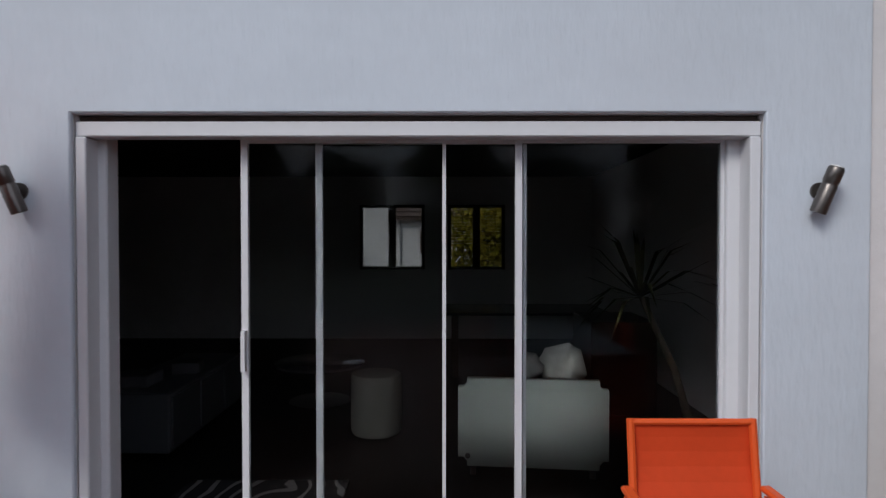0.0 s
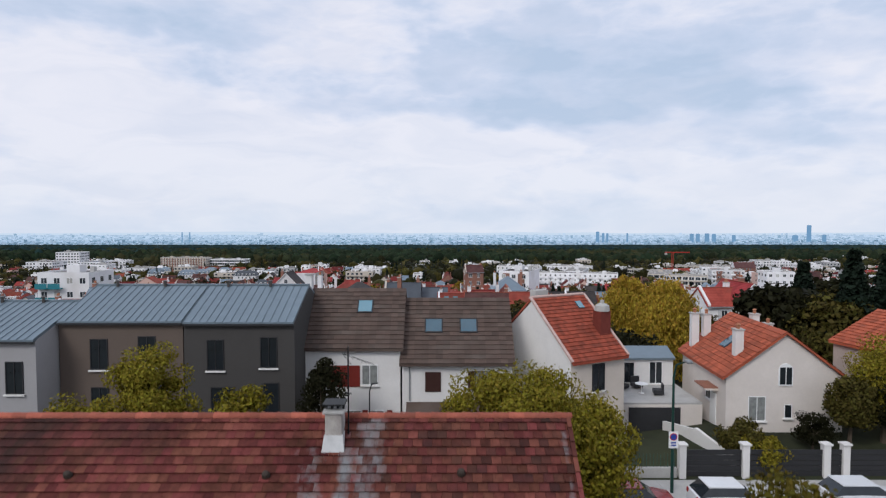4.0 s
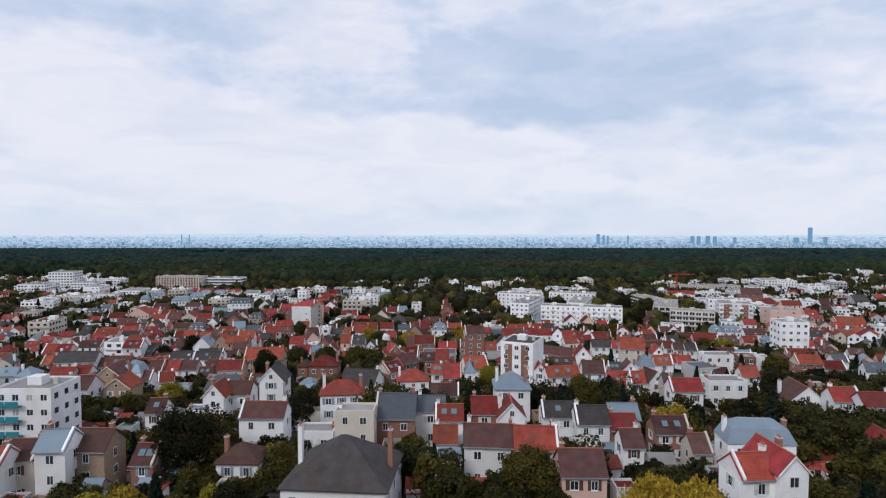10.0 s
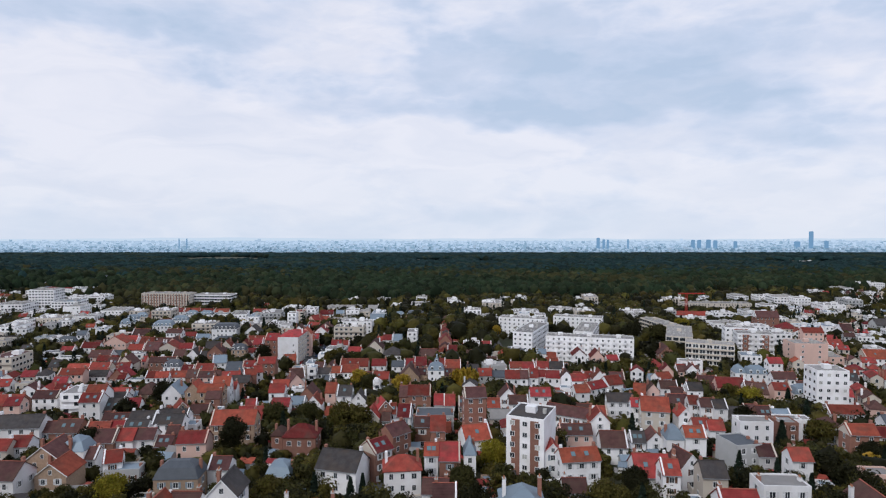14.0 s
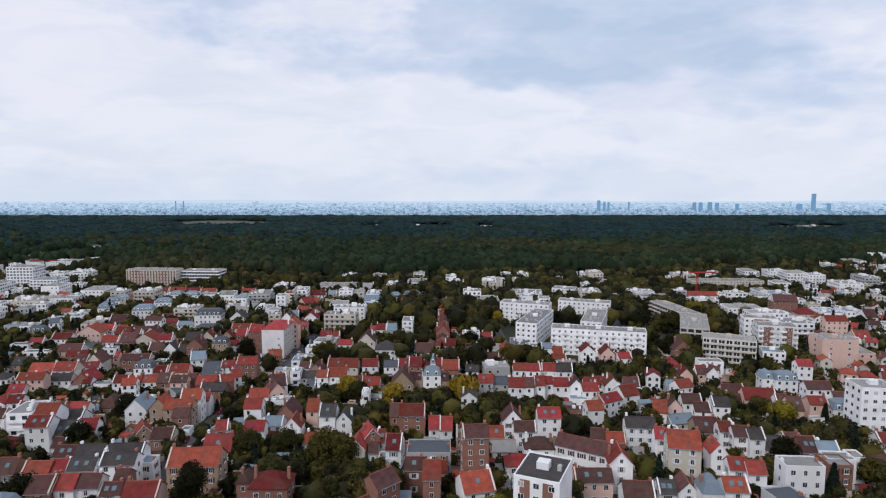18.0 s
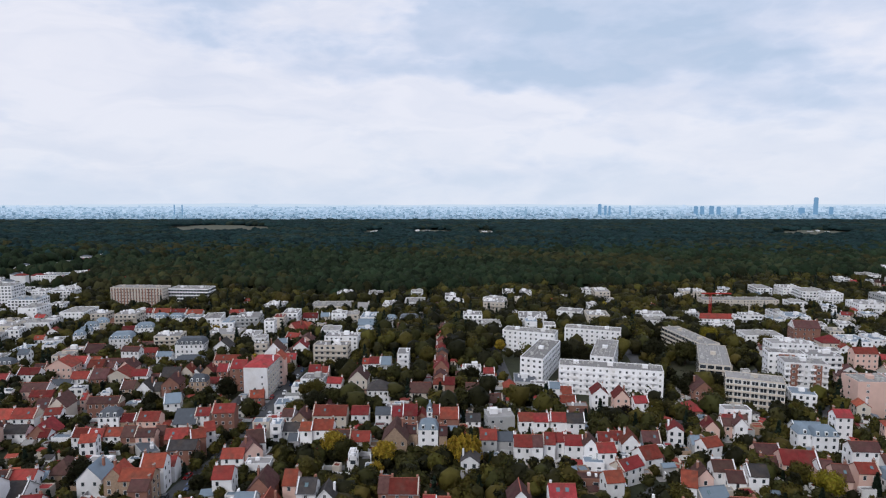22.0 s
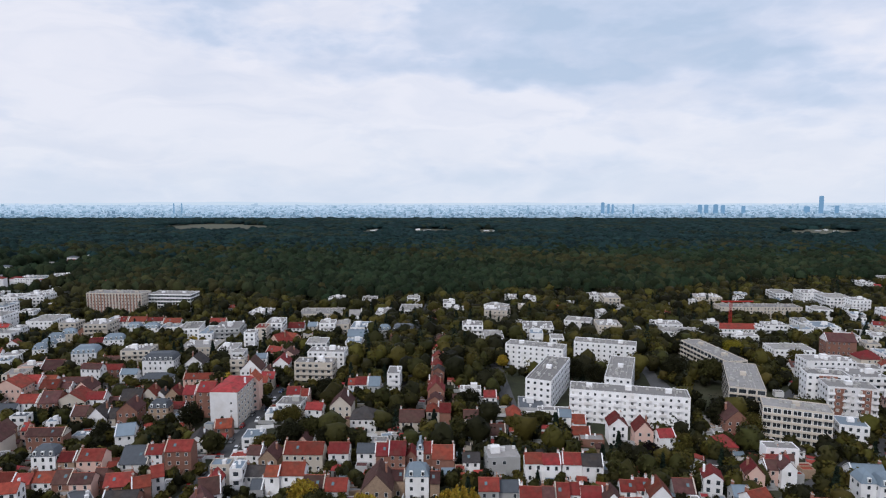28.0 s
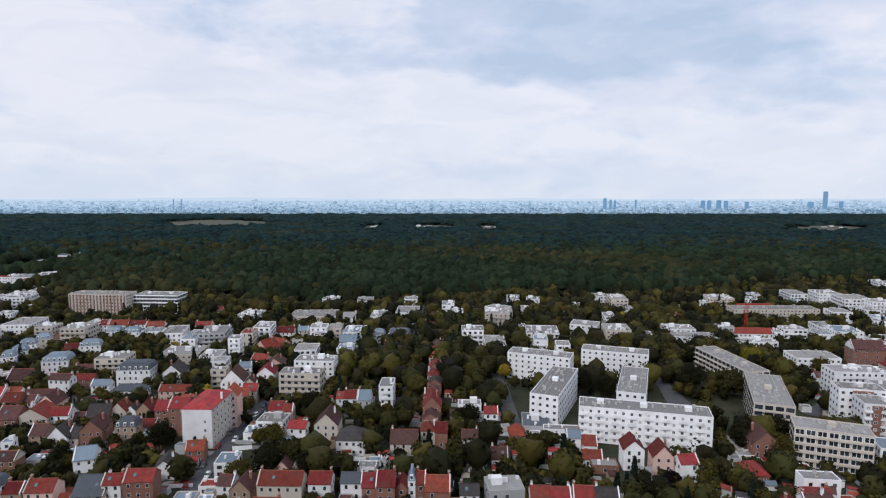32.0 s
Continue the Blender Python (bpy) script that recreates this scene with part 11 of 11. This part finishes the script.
def core_mesh(me, cen, rad, hgt, nr):
    """Adds the dense lumpy insides of the crowns to a mesh of leaves."""
    D = np.array(DOME)
    n, k = len(cen), len(D)
    v = D[None] * (1 + 0.17 * nr.normal(size=(n, k, 1)))
    v = np.concatenate([v[:, :, :2] * rad[:, None, None], v[:, :, 2:] * hgt[:, None, None]], 2) + cen[:, None]
    base, lb, pb = len(me.vertices), len(me.loops), len(me.polygons)
    quads = (np.array(DOME_F[:21])[None] + (np.arange(n) * k)[:, None, None]).reshape(-1, 4) + base
    tris = (np.array(DOME_F[21:])[None, :, :3] + (np.arange(n) * k)[:, None, None]).reshape(-1, 3) + base
    me.vertices.add(n * k)
    co = np.zeros((base + n * k) * 3, dtype=np.float32)
    me.vertices.foreach_get("co", co)
    co[base * 3:] = v.ravel()
    me.vertices.foreach_set("co", co)
    me.loops.add(quads.size + tris.size)
    me.loops.foreach_set("vertex_index", np.concatenate([np.arange(lb), quads.ravel(), tris.ravel()]).astype(np.int32))
    me.polygons.add(len(quads) + len(tris))
    me.polygons.foreach_set("loop_start", np.concatenate([np.arange(0, lb, 4), lb + np.arange(len(quads)) * 4, lb + quads.size + np.arange(len(tris)) * 3]).astype(np.int32))
    me.update(calc_edges=True)


def fill_trees():
    """Garden trees: the near ones each by itself, the far ones joined."""
    rng = random.Random(9)
    nr = np.random.default_rng(9)
    single = 0
    for y in np.arange(318, 424, 5.0):
        mark(-70.5, y, 3.4)
    for y in np.arange(390, 690, 7.5):
        for x in (-15.5, -6.0):
            if free(x, y, 0.5):
                mark(x, y, 1.0)
    for x, y, k, h in ((-13.7, 74.5, "y", 6.0), (-34.7, 298.5, "y", 10), (-18, 279, "y", 6), (-41.5, 80, "y", 6.5)):
        tree(x, y, k, h, h * 0.42, 7000, 3, leaf=0.2, clumps=44, trunk_h=0.1, label="bright yellow autumn tree in a garden")
        mark(x, y, 2)
    # belt of large trees below the first houses
    for i in range(420):
        y = rng.uniform(42, 92)
        half = (y + 12) * 0.74 + 6
        x = rng.uniform(-half, half)
        if not free(x, y, 1.6) or abs(x - 24.6) < 6 and abs(y - 64) < 7 or (16 < x < 30 and y < 62) or (y < 48 and -33 < x < 12):
            continue
        kind = rng.choices("gdolyc", (36, 20, 26, 8, 4, 6))[0]
        h = rng.uniform(7, 11.5) if kind != "c" else rng.uniform(9, 14)
        h = max(7.0, tree_height(x, y, h * 0.8)) if y < 70 else tree_height(x, y, h * 0.75)
        tree(x, y, kind, h, h * (0.40 if kind != "c" else 0.25), 7000, rng.randint(0, 2), leaf=0.20, clumps=44, trunk_h=0.1)
        mark(x, y, h * 0.2)
        single += 1
    far = {k: ([], [], []) for k in "gdoyc"}
    cores = {k: [] for k in "gdoyc"}
    for i in range(17000):
        y = 84 + 760 * rng.random() ** 0.95
        half = (y + 12) * 0.75 + 10
        x = rng.uniform(-half, half)
        r0 = 0.6 if y < 330 else 0.9
        if not free(x, y, r0) or near_street(x, y, -1.6) or (y > 660 and (forest_here(x, y) or by_villa(x, y))):
            continue
        kind = rng.choices("gdoyc", (38, 28, 26, 0.15, 7))[0]
        h = rng.uniform(4.5, 10) if y < 340 else rng.uniform(8, 15)
        if kind == "c":
            h *= 1.25
        if (x < -45 or x > 190) and y < 640:
            h *= 0.7
        h = max(4.6, tree_height(x, y, h)) if y < 255 else max(4.6, tree_height(x, y, h)) if y < 350 else max(6.5, tree_height(x, y, h)) if y < 450 else h
        mark(x, y, h * (0.19 if y < 330 else 0.25))
        if single < 200 and y < 150 and rng.random() < 0.5:
            tree(x, y, kind, h, h * (0.38 if kind != "c" else 0.24), 4000, rng.randint(0, 2), leaf=0.24, clumps=36, trunk_h=0.1)
            single += 1
            continue
        n = (900 if y < 175 else 480 if y < 215 else 280 if y < 330 else 150)
        size = 0.34 if y < 175 else 0.46 if y < 215 else 0.6 if y < 330 else 0.78
        z = ground_z(x, y)
        if kind == "c":
            lv = nr.uniform(0.05, 1.0, n)
            a = nr.uniform(0, 6.28, n)
            rad = 0.23 * h * (1.05 - lv) * nr.uniform(0.4, 1.0, n)
            p = np.stack([rad * np.cos(a), rad * np.sin(a), lv * h], 1)
            q = np.stack([np.cos(a) * 0.5, np.sin(a) * 0.5, 0.7 + 0 * a], 1)
        else:
            p, q, _ = crown_points(nr, n, 10, 0.44 * h, 0.46 * h, 0.56 * h, 0.46)
            if y > 175:
                cores[kind].append((x, y, z + 0.52 * h, 0.35 * h, 0.39 * h))
        far[kind][0].append(p + np.array([x, y, z]))
        far[kind][1].append(q)
        far[kind][2].append(np.full((n, 1), size * min(1, h / 6)))
    words = {"g": "green", "d": "dark green", "o": "olive", "y": "yellow", "c": "conifer"}
    for kind, (p, q, _) in far.items():
        if p:
            me = quads_mesh("garden_trees", np.concatenate(p), np.concatenate(q), np.concatenate(_), LEAVES[kind], nr)
            if cores[kind]:
                c = np.array(cores[kind])
                core_mesh(me, c[:, :3], c[:, 3], c[:, 4], nr)
            tagged(new("garden_trees", me), f"many {words[kind]} trees in the gardens of the town", "trees", kind="stuff")


def landmark_tree(x, y, kind, h, r):
    """A tree that stands out among the houses; it keeps clear of their walls."""
    for dx, dy in ((0, 0), (0, -2.5), (2.5, -1), (-2.5, -1), (0, -5), (4, -4), (-4, -4), (0, 4)):
        if free(x + dx, y + dy, 1.0) and not near_street(x + dx, y + dy, -1.5):
            x, y = x + dx, y + dy
            break
    tree(x, y, kind, h, r, 9000 if y < 200 else 4200, int(h) % 3, leaf=0.24 if y < 200 else 0.36, clumps=44, trunk_h=0.12,
         label="golden weeping tree among the red roofs" if kind == "w" else "")
    mark(x, y, r * 0.6)


landmark_tree(-100, 374, "d", 13, 5)
landmark_tree(83, 426, "d", 14, 6)
landmark_tree(-50, 411, "d", 11, 5)
landmark_tree(-24, 394, "g", 9, 4.5)
landmark_tree(-10, 377, "d", 10, 4)
landmark_tree(52, 361, "c", 11, 2.4)
landmark_tree(-58, 378, "o", 9, 5)
landmark_tree(46, 371, "g", 8, 4)
landmark_tree(96, 347, "o", 8, 5)
landmark_tree(81, 335, "p", 8, 3.5)
landmark_tree(145, 434, "g", 14, 7)
landmark_tree(132, 446, "d", 14, 7)
landmark_tree(209, 473, "o", 12, 5)
landmark_tree(-131, 483, "c", 13, 3)
landmark_tree(-60, 437, "c", 14, 3.2)
landmark_tree(-125, 360, "o", 7, 4)
landmark_tree(-132, 361, "d", 9, 4)
landmark_tree(54, 463, "l", 9, 5)
landmark_tree(44, 463, "y", 9, 3)
landmark_tree(183, 488, "l", 12, 7)
landmark_tree(3, 371, "c", 9, 2.2)
landmark_tree(19, 399, "d", 9, 5)
landmark_tree(-111, 274, "d", 11, 4)
landmark_tree(-110, 243, "d", 9, 4)
landmark_tree(-55, 236, "g", 9, 4.5)
landmark_tree(-31, 225, "o", 10, 5)
landmark_tree(-44, 234, "g", 9, 4)
landmark_tree(-30, 293, "g", 9, 4)
landmark_tree(-25, 228, "o", 9, 4)
landmark_tree(71, 252, "o", 9, 4)
landmark_tree(121, 264, "l", 9, 5)
landmark_tree(117, 278, "o", 8, 4)
landmark_tree(136, 270, "c", 8, 2)
landmark_tree(11, 287, "w", 13, 6.8)
landmark_tree(-16, 290, "y", 9, 4.5)
landmark_tree(-57, 199, "d", 13, 3.6)
landmark_tree(-72, 163, "l", 9, 3.5)
landmark_tree(-96, 201, "d", 10, 4)
landmark_tree(-19, 167, "c", 7, 1.4)
landmark_tree(33, 143, "o", 10, 4.5)
landmark_tree(45, 164, "d", 9, 3.2)
landmark_tree(15, 188, "l", 8, 4)
landmark_tree(6, 170, "g", 8, 3.5)
landmark_tree(75, 152, "c", 9, 2)
landmark_tree(76, 160, "c", 9, 1.8)
landmark_tree(96, 225, "d", 9, 3.5)
landmark_tree(114, 192, "d", 7, 3)
landmark_tree(-31, 236, "o", 9, 6)
landmark_tree(115, 210, "o", 8, 5)
landmark_tree(-37, 165, "o", 7, 4)
landmark_tree(-41, 100, "d", 13, 5.5)
landmark_tree(-56, 107, "l", 6, 1.8)
landmark_tree(16, 90, "o", 9, 5.5)
landmark_tree(100, 207, "c", 9, 2.4)
landmark_tree(-52, 352, "d", 11, 5)
landmark_tree(-46, 360, "g", 10, 5)
landmark_tree(-38, 350, "d", 10, 4.5)
landmark_tree(-60, 344, "o", 9, 4.5)
landmark_tree(100, 380, "d", 12, 5)
landmark_tree(122, 372, "d", 12, 5.5)
landmark_tree(131, 362, "o", 11, 5)
landmark_tree(128, 440, "d", 13, 6)
landmark_tree(140, 385, "d", 11, 4.5)
landmark_tree(170, 385, "g", 11, 5)
landmark_tree(74, 436, "d", 14, 6)

def garden_clutter():
    """Sheds, lean-tos and low walls in the gardens and yards between the houses."""
    rng = random.Random(31)
    g = Geo()
    done = 0
    for i in range(6000):
        y = 86 + 350 * rng.random()
        half = (y + 12) * 0.73
        x = rng.uniform(-half, half)
        w, d, h = rng.uniform(1.8, 4.2), rng.uniform(1.8, 3.4), rng.uniform(2.0, 2.9)
        if done > 1100 or not free(x, y, 1.3) or near_street(x, y, 0.4):
            continue
        m = Matrix.Translation((x, y, ground_z(x, y))) @ Matrix.Rotation(radians(district_turn(x, y) + rng.choice((0, 0, 90)) + rng.uniform(-6, 6)), 4, "Z")
        if rng.random() < 0.62:
            g.box((-w / 2, -d / 2, -1.5), (w / 2, d / 2, h), rng.choice((0, 0, 1, 1, 2)), m)
            tilt = m @ Matrix.Translation((0, 0, h + 0.12)) @ Matrix.Rotation(radians(rng.uniform(6, 16)), 4, "X")
            g.box((-w / 2 - 0.2, -d / 2 - 0.3, 0), (w / 2 + 0.2, d / 2 + 0.3, 0.12), rng.choice((3, 3, 4, 5, 6, 6)), tilt)
            g.box((-0.4, -d / 2 - 0.03, 0.05), (0.45, -d / 2 - 0.004, 1.95), 5, m)
        else:
            n = rng.uniform(2.5, 4.5)
            g.box((-n, -0.12, -1.5), (n, 0.12, 1.5), rng.choice((0, 1, 2)), m)
            g.box((-n - 0.05, -0.18, 1.504), (n + 0.05, 0.18, 1.58), 3 if rng.random() < 0.4 else 2, m)
        mark(x, y, max(w, d) * 0.33)
        done += 1
    tagged(part("garden_sheds", g, [W_WHITE, W_CREAM, W_GREY, R_RED, R_ZINC, R_DARK, R_ORANGE], kind="stuff"), "small rendered sheds, lean-tos and low walls in the gardens", "sheds")


garden_clutter()
fill_trees()


# ---- forest and far city ----
def forest():
    rng = np.random.default_rng(5)
    dome_r, seg = [(1.0, -0.55), (0.98, 0.0), (0.78, 0.5), (0.42, 0.82)], 7
    P = []
    for r, z in dome_r:
        for k in range(seg):
            a = 2 * math.pi * k / seg
            P.append((r * math.cos(a), r * math.sin(a), z))
    P.append((0, 0, 0.97))
    P = np.array(P)
    F = []
    for i in range(len(dome_r) - 1):
        for k in range(seg):
            F.append((i * seg + k, i * seg + (k + 1) % seg, (i + 1) * seg + (k + 1) % seg, (i + 1) * seg + k))
    tip = len(P) - 1
    T = [((len(dome_r) - 1) * seg + k, (len(dome_r) - 1) * seg + (k + 1) % seg, tip) for k in range(seg)]
    cents, rads, kinds = [], [], []
    y = 640.0
    while y < 4230:
        d = y - 100
        r = max(5.0, d * 0.0075)
        half = (y + 12) * 0.80 + 60
        n = int(2 * half / (r * 1.35))
        xs = np.linspace(-half, half, n) + rng.normal(size=n) * r * 0.5
        ys = y + rng.normal(size=n) * r * 0.5
        for a, b in zip(xs, ys):
            if forest_here(a, b):
                low = by_villa(a, b)
                if low and (rng.uniform() < 0.6 or not free(a, b, 2.0)):
                    continue
                cents.append((a, b, ground_z(a, b) + (rng.uniform(1, 3) if low else rng.uniform(6, 14))))
                rads.append(r * rng.uniform(0.7, 1.35) * (0.55 if low else 1))
                patch = math.sin(a * 0.011 + 1.3 * math.sin(b * 0.006)) + math.sin(b * 0.013 + a * 0.004) + rng.normal() * 0.9
                # trees past about 1250 m take bluer colours, haze painted into the leaves
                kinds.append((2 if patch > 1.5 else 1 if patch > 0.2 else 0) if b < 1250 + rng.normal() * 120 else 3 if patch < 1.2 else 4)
        y += r * 1.15
    C, R = np.array(cents), np.array(rads)
    n, k = len(C), len(P)
    jit = 1 + 0.16 * rng.normal(size=(n, k, 1))
    hgt = np.minimum(R, 8)[:, None, None]
    V = P[None] * jit
    V = np.concatenate([V[:, :, :2] * R[:, None, None], V[:, :, 2:] * hgt], 2) + C[:, None]
    faces = (np.array(F)[None] + (np.arange(n) * k)[:, None, None]).reshape(-1, 4)
    tris = (np.array(T)[None] + (np.arange(n) * k)[:, None, None]).reshape(-1, 3)
    me = bpy.data.meshes.new("forest")
    me.vertices.add(n * k)
    me.vertices.foreach_set("co", V.ravel())
    me.loops.add(faces.size + tris.size)
    me.loops.foreach_set("vertex_index", np.concatenate([faces.ravel(), tris.ravel()]).astype(np.int32))
    me.polygons.add(len(faces) + len(tris))
    me.polygons.foreach_set("loop_start", np.concatenate([np.arange(len(faces)) * 4, faces.size + np.arange(len(tris)) * 3]).astype(np.int32))
    for name, c in (("forest_leaves", (0.017, 0.027, 0.014)), ("forest_olive", (0.024, 0.031, 0.015)), ("forest_brown", (0.034, 0.034, 0.014)), ("forest_painted_haze", (0.013, 0.029, 0.029)), ("forest_olive_painted_haze", (0.021, 0.031, 0.022))):
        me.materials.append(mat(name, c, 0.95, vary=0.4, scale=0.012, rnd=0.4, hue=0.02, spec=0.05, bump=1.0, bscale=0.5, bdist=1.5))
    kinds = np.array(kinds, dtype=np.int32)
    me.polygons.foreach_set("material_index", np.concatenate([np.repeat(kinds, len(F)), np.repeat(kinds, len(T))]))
    me.update(calc_edges=True)
    ob = new("forest", me)
    tagged(ob, "dense dark green autumn forest reaching far across the plain", "forest", kind="stuff")


def city():
    """The far city: many small blocks on the hazy plain of the backdrop."""
    rng = np.random.default_rng(11)
    # base and glow pairs, bluer and paler with distance: painted haze
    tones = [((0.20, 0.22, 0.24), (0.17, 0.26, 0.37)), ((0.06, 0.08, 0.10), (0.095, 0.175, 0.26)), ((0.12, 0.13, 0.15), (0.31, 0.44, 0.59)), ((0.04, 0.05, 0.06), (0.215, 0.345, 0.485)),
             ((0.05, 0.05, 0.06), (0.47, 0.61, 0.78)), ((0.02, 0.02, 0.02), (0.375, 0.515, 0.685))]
    g = [Geo() for _ in tones]
    y = 4215.0
    while y < 4890:
        half = y * 0.80 + 50
        far = (y - 4215) / 675
        n = int(2 * half / 17)
        for i in range(n):
            x = -half + 2 * half * (i + rng.uniform(0, 1)) / n
            if y < 4275 - 70 * abs(math.sin(x * 0.0016 + 1.1)) - 0.02 * abs(x) or rng.uniform() < 0.2 + 0.15 * math.sin(x * 0.006 + y * 0.01):
                continue
            w, d, h = rng.uniform(6, 26), rng.uniform(4, 8), rng.choice([5, 7, 9, 12, 17, 26], p=[0.28, 0.3, 0.24, 0.12, 0.05, 0.01])
            yy = y + rng.uniform(-6, 6)
            z = ground_z(x, yy)
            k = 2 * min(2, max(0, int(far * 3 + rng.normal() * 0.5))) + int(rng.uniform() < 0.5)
            p = [(x - w / 2, yy - d / 2, z - 2), (x + w / 2, yy - d / 2, z - 2), (x + w / 2, yy + d / 2, z - 2), (x - w / 2, yy + d / 2, z - 2)]
            g[k].solid(p + [(a, b, z + h) for a, b, _ in p], [(4, 5, 6, 7), (0, 1, 5, 4), (1, 2, 6, 5), (3, 0, 4, 7)])
        y += 12.5
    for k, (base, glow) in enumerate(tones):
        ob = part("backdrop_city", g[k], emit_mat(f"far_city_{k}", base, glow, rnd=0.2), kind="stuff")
        tagged(ob, "pale city blocks on the horizon, with haze put in as glow", "backdrop")
    # glowing plates between the blocks that put blue haze over the ground
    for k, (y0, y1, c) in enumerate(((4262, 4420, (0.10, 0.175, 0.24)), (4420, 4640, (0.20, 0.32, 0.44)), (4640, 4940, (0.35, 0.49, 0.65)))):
        p = Geo()
        for x in np.linspace(-3900, 3900, 40):
            p.v += [(x, y0, ground_z(x, y0) + 1.0), (x, y1, ground_z(x, y1) + 1.0)]
        for i in range(39):
            p.f.append((2 * i, 2 * i + 2, 2 * i + 3, 2 * i + 1))
            p.m.append(0)
        tagged(part("backdrop_plain", p, emit_mat(f"haze_sheet_{k}", (0.02, 0.02, 0.02), c), kind="structure"), "glowing blue sheet of painted haze under the far city", "backdrop")


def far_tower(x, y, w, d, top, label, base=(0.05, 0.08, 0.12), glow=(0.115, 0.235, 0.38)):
    g = Geo()
    z = ground_z(x, y)
    g.box((x - w / 2, y - d / 2, z), (x + w / 2, y + d / 2, top))
    g.box((x - w * 0.35, y - d / 2, top), (x + w * 0.35, y + d / 2, top + 3))
    # the blue glow paints in the haze that veils the towers
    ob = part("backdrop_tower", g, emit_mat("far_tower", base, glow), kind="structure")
    tagged(ob, label, "backdrop")


def far_hills():
    """The pale line of hills where the plain meets the sky, a sheet glowing in haze colours."""
    g = Geo()
    n = 220
    for i in range(n + 1):
        x = -4700 + 9400 * i / n
        top = -82 + 3 * math.sin(x * 0.0023) + 2 * math.sin(x * 0.011 + 1) + 7 * math.exp(-((x + 1500) / 900) ** 2)
        g.v += [(x, 4930, -190), (x, 4930, top - 26), (x, 4930, top)]
    for i in range(n):
        a = i * 3
        g.f += [(a, a + 3, a + 4, a + 1), (a + 1, a + 4, a + 5, a + 2)]
        g.m += [0, 1]
    ob = part("backdrop_hills", g, [emit_mat("haze_glow_plain", (0.02, 0.02, 0.02), (0.44, 0.57, 0.71)), emit_mat("haze_glow_hills", (0.02, 0.02, 0.02), (0.56, 0.68, 0.82))], kind="structure")
    tagged(ob, "pale blue hills along the horizon on a sheet glowing with painted haze", "backdrop")


forest()
city()
far_hills()
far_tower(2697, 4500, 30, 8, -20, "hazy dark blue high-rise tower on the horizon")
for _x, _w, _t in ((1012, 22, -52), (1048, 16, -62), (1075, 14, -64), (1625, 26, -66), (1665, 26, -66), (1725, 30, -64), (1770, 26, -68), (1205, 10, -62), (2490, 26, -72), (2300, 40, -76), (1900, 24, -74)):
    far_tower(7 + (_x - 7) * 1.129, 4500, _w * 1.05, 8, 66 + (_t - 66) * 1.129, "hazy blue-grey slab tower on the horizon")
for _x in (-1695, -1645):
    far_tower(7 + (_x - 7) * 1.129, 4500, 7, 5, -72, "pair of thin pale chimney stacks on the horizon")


def clearings():
    """Open ground and low white halls in the forest."""
    for x, y, a, b in CLEAR[:5]:
        g = Geo()
        n = 28
        ring = [((y + b * 0.95 * math.sin(2 * math.pi * k / n)) * x / y + a * 0.95 * math.cos(2 * math.pi * k / n), y + b * 0.95 * math.sin(2 * math.pi * k / n)) for k in range(n)]
        g.face([(p, q, ground_z(p, q) + 1.2) for p, q in ring])
        tagged(part("clearing", g, mat("dry_grass", (0.085, 0.085, 0.06), 0.95, vary=0.3, scale=0.03, stain=(0.08, 0.09, 0.05), stain_amt=0.7), kind="structure"), "pale dry grass clearing in the forest", "ground")
    rng = random.Random(12)
    for x, y, a, b in CLEAR[1:5]:
        for i in range(4):
            py = y + rng.uniform(0.3, 0.8) * b
            px = x * py / y + rng.uniform(-0.6, 0.6) * a
            t = thing("hall", "low white hall in a forest clearing", "building", (px, py, ground_z(px, py)), group="forest halls")
            g = Geo()
            w = rng.uniform(4, 11)
            g.box((-w, -4, 0), (w, 4, rng.uniform(4, 6)))
            part("wall", g, W_WHITE if i % 2 else W_GREY, t)
    for i, (x, y) in enumerate(VILLAS):
        t = thing("villa", "white villa among the trees at the forest's edge", "house", pose(x, y, ground_z(x, y), 0, 0, rng.uniform(-20, 20)), group="forest edge villas")
        w, d, h = rng.uniform(8, 15), rng.uniform(8, 10), rng.uniform(7, 10)
        part("wall", body_geo("f", w, d, h, -2, 0), W_WHITE, t)
        part("roof", roof_geo("h", w, d, h + 0.45, 2.0), R_SLATE if i % 3 else R_RED, t)


clearings()


def crane(x, y, h):
    t = thing("tower_crane", "red tower crane above the flats", "crane", (x, y, ground_z(x, y)))
    RED = mat("crane_red", (0.35, 0.03, 0.02), 0.5)
    for a in (-0.7, 0.7):
        for b in (-0.7, 0.7):
            g = Geo()
            g.box((a - 0.12, b - 0.12, 0), (a + 0.12, b + 0.12, h))
            part("mast_leg", g, RED, t)
    for i in range(int(h / 2)):
        g = Geo()
        g.tube([(-0.7, -0.7, i * 2), (0.7, -0.7, i * 2 + 2)], 0.07, 4)
        part("brace", g, RED, t)
    g = Geo()
    g.box((-7, -0.5, h), (16, 0.5, h + 0.9))
    part("jib", g, RED, t)
    g = Geo()
    g.box((-7, -0.8, h - 1.8), (-5, 0.8, h))
    part("counterweight", g, CONCRETE, t)


crane(214, 560, 24)
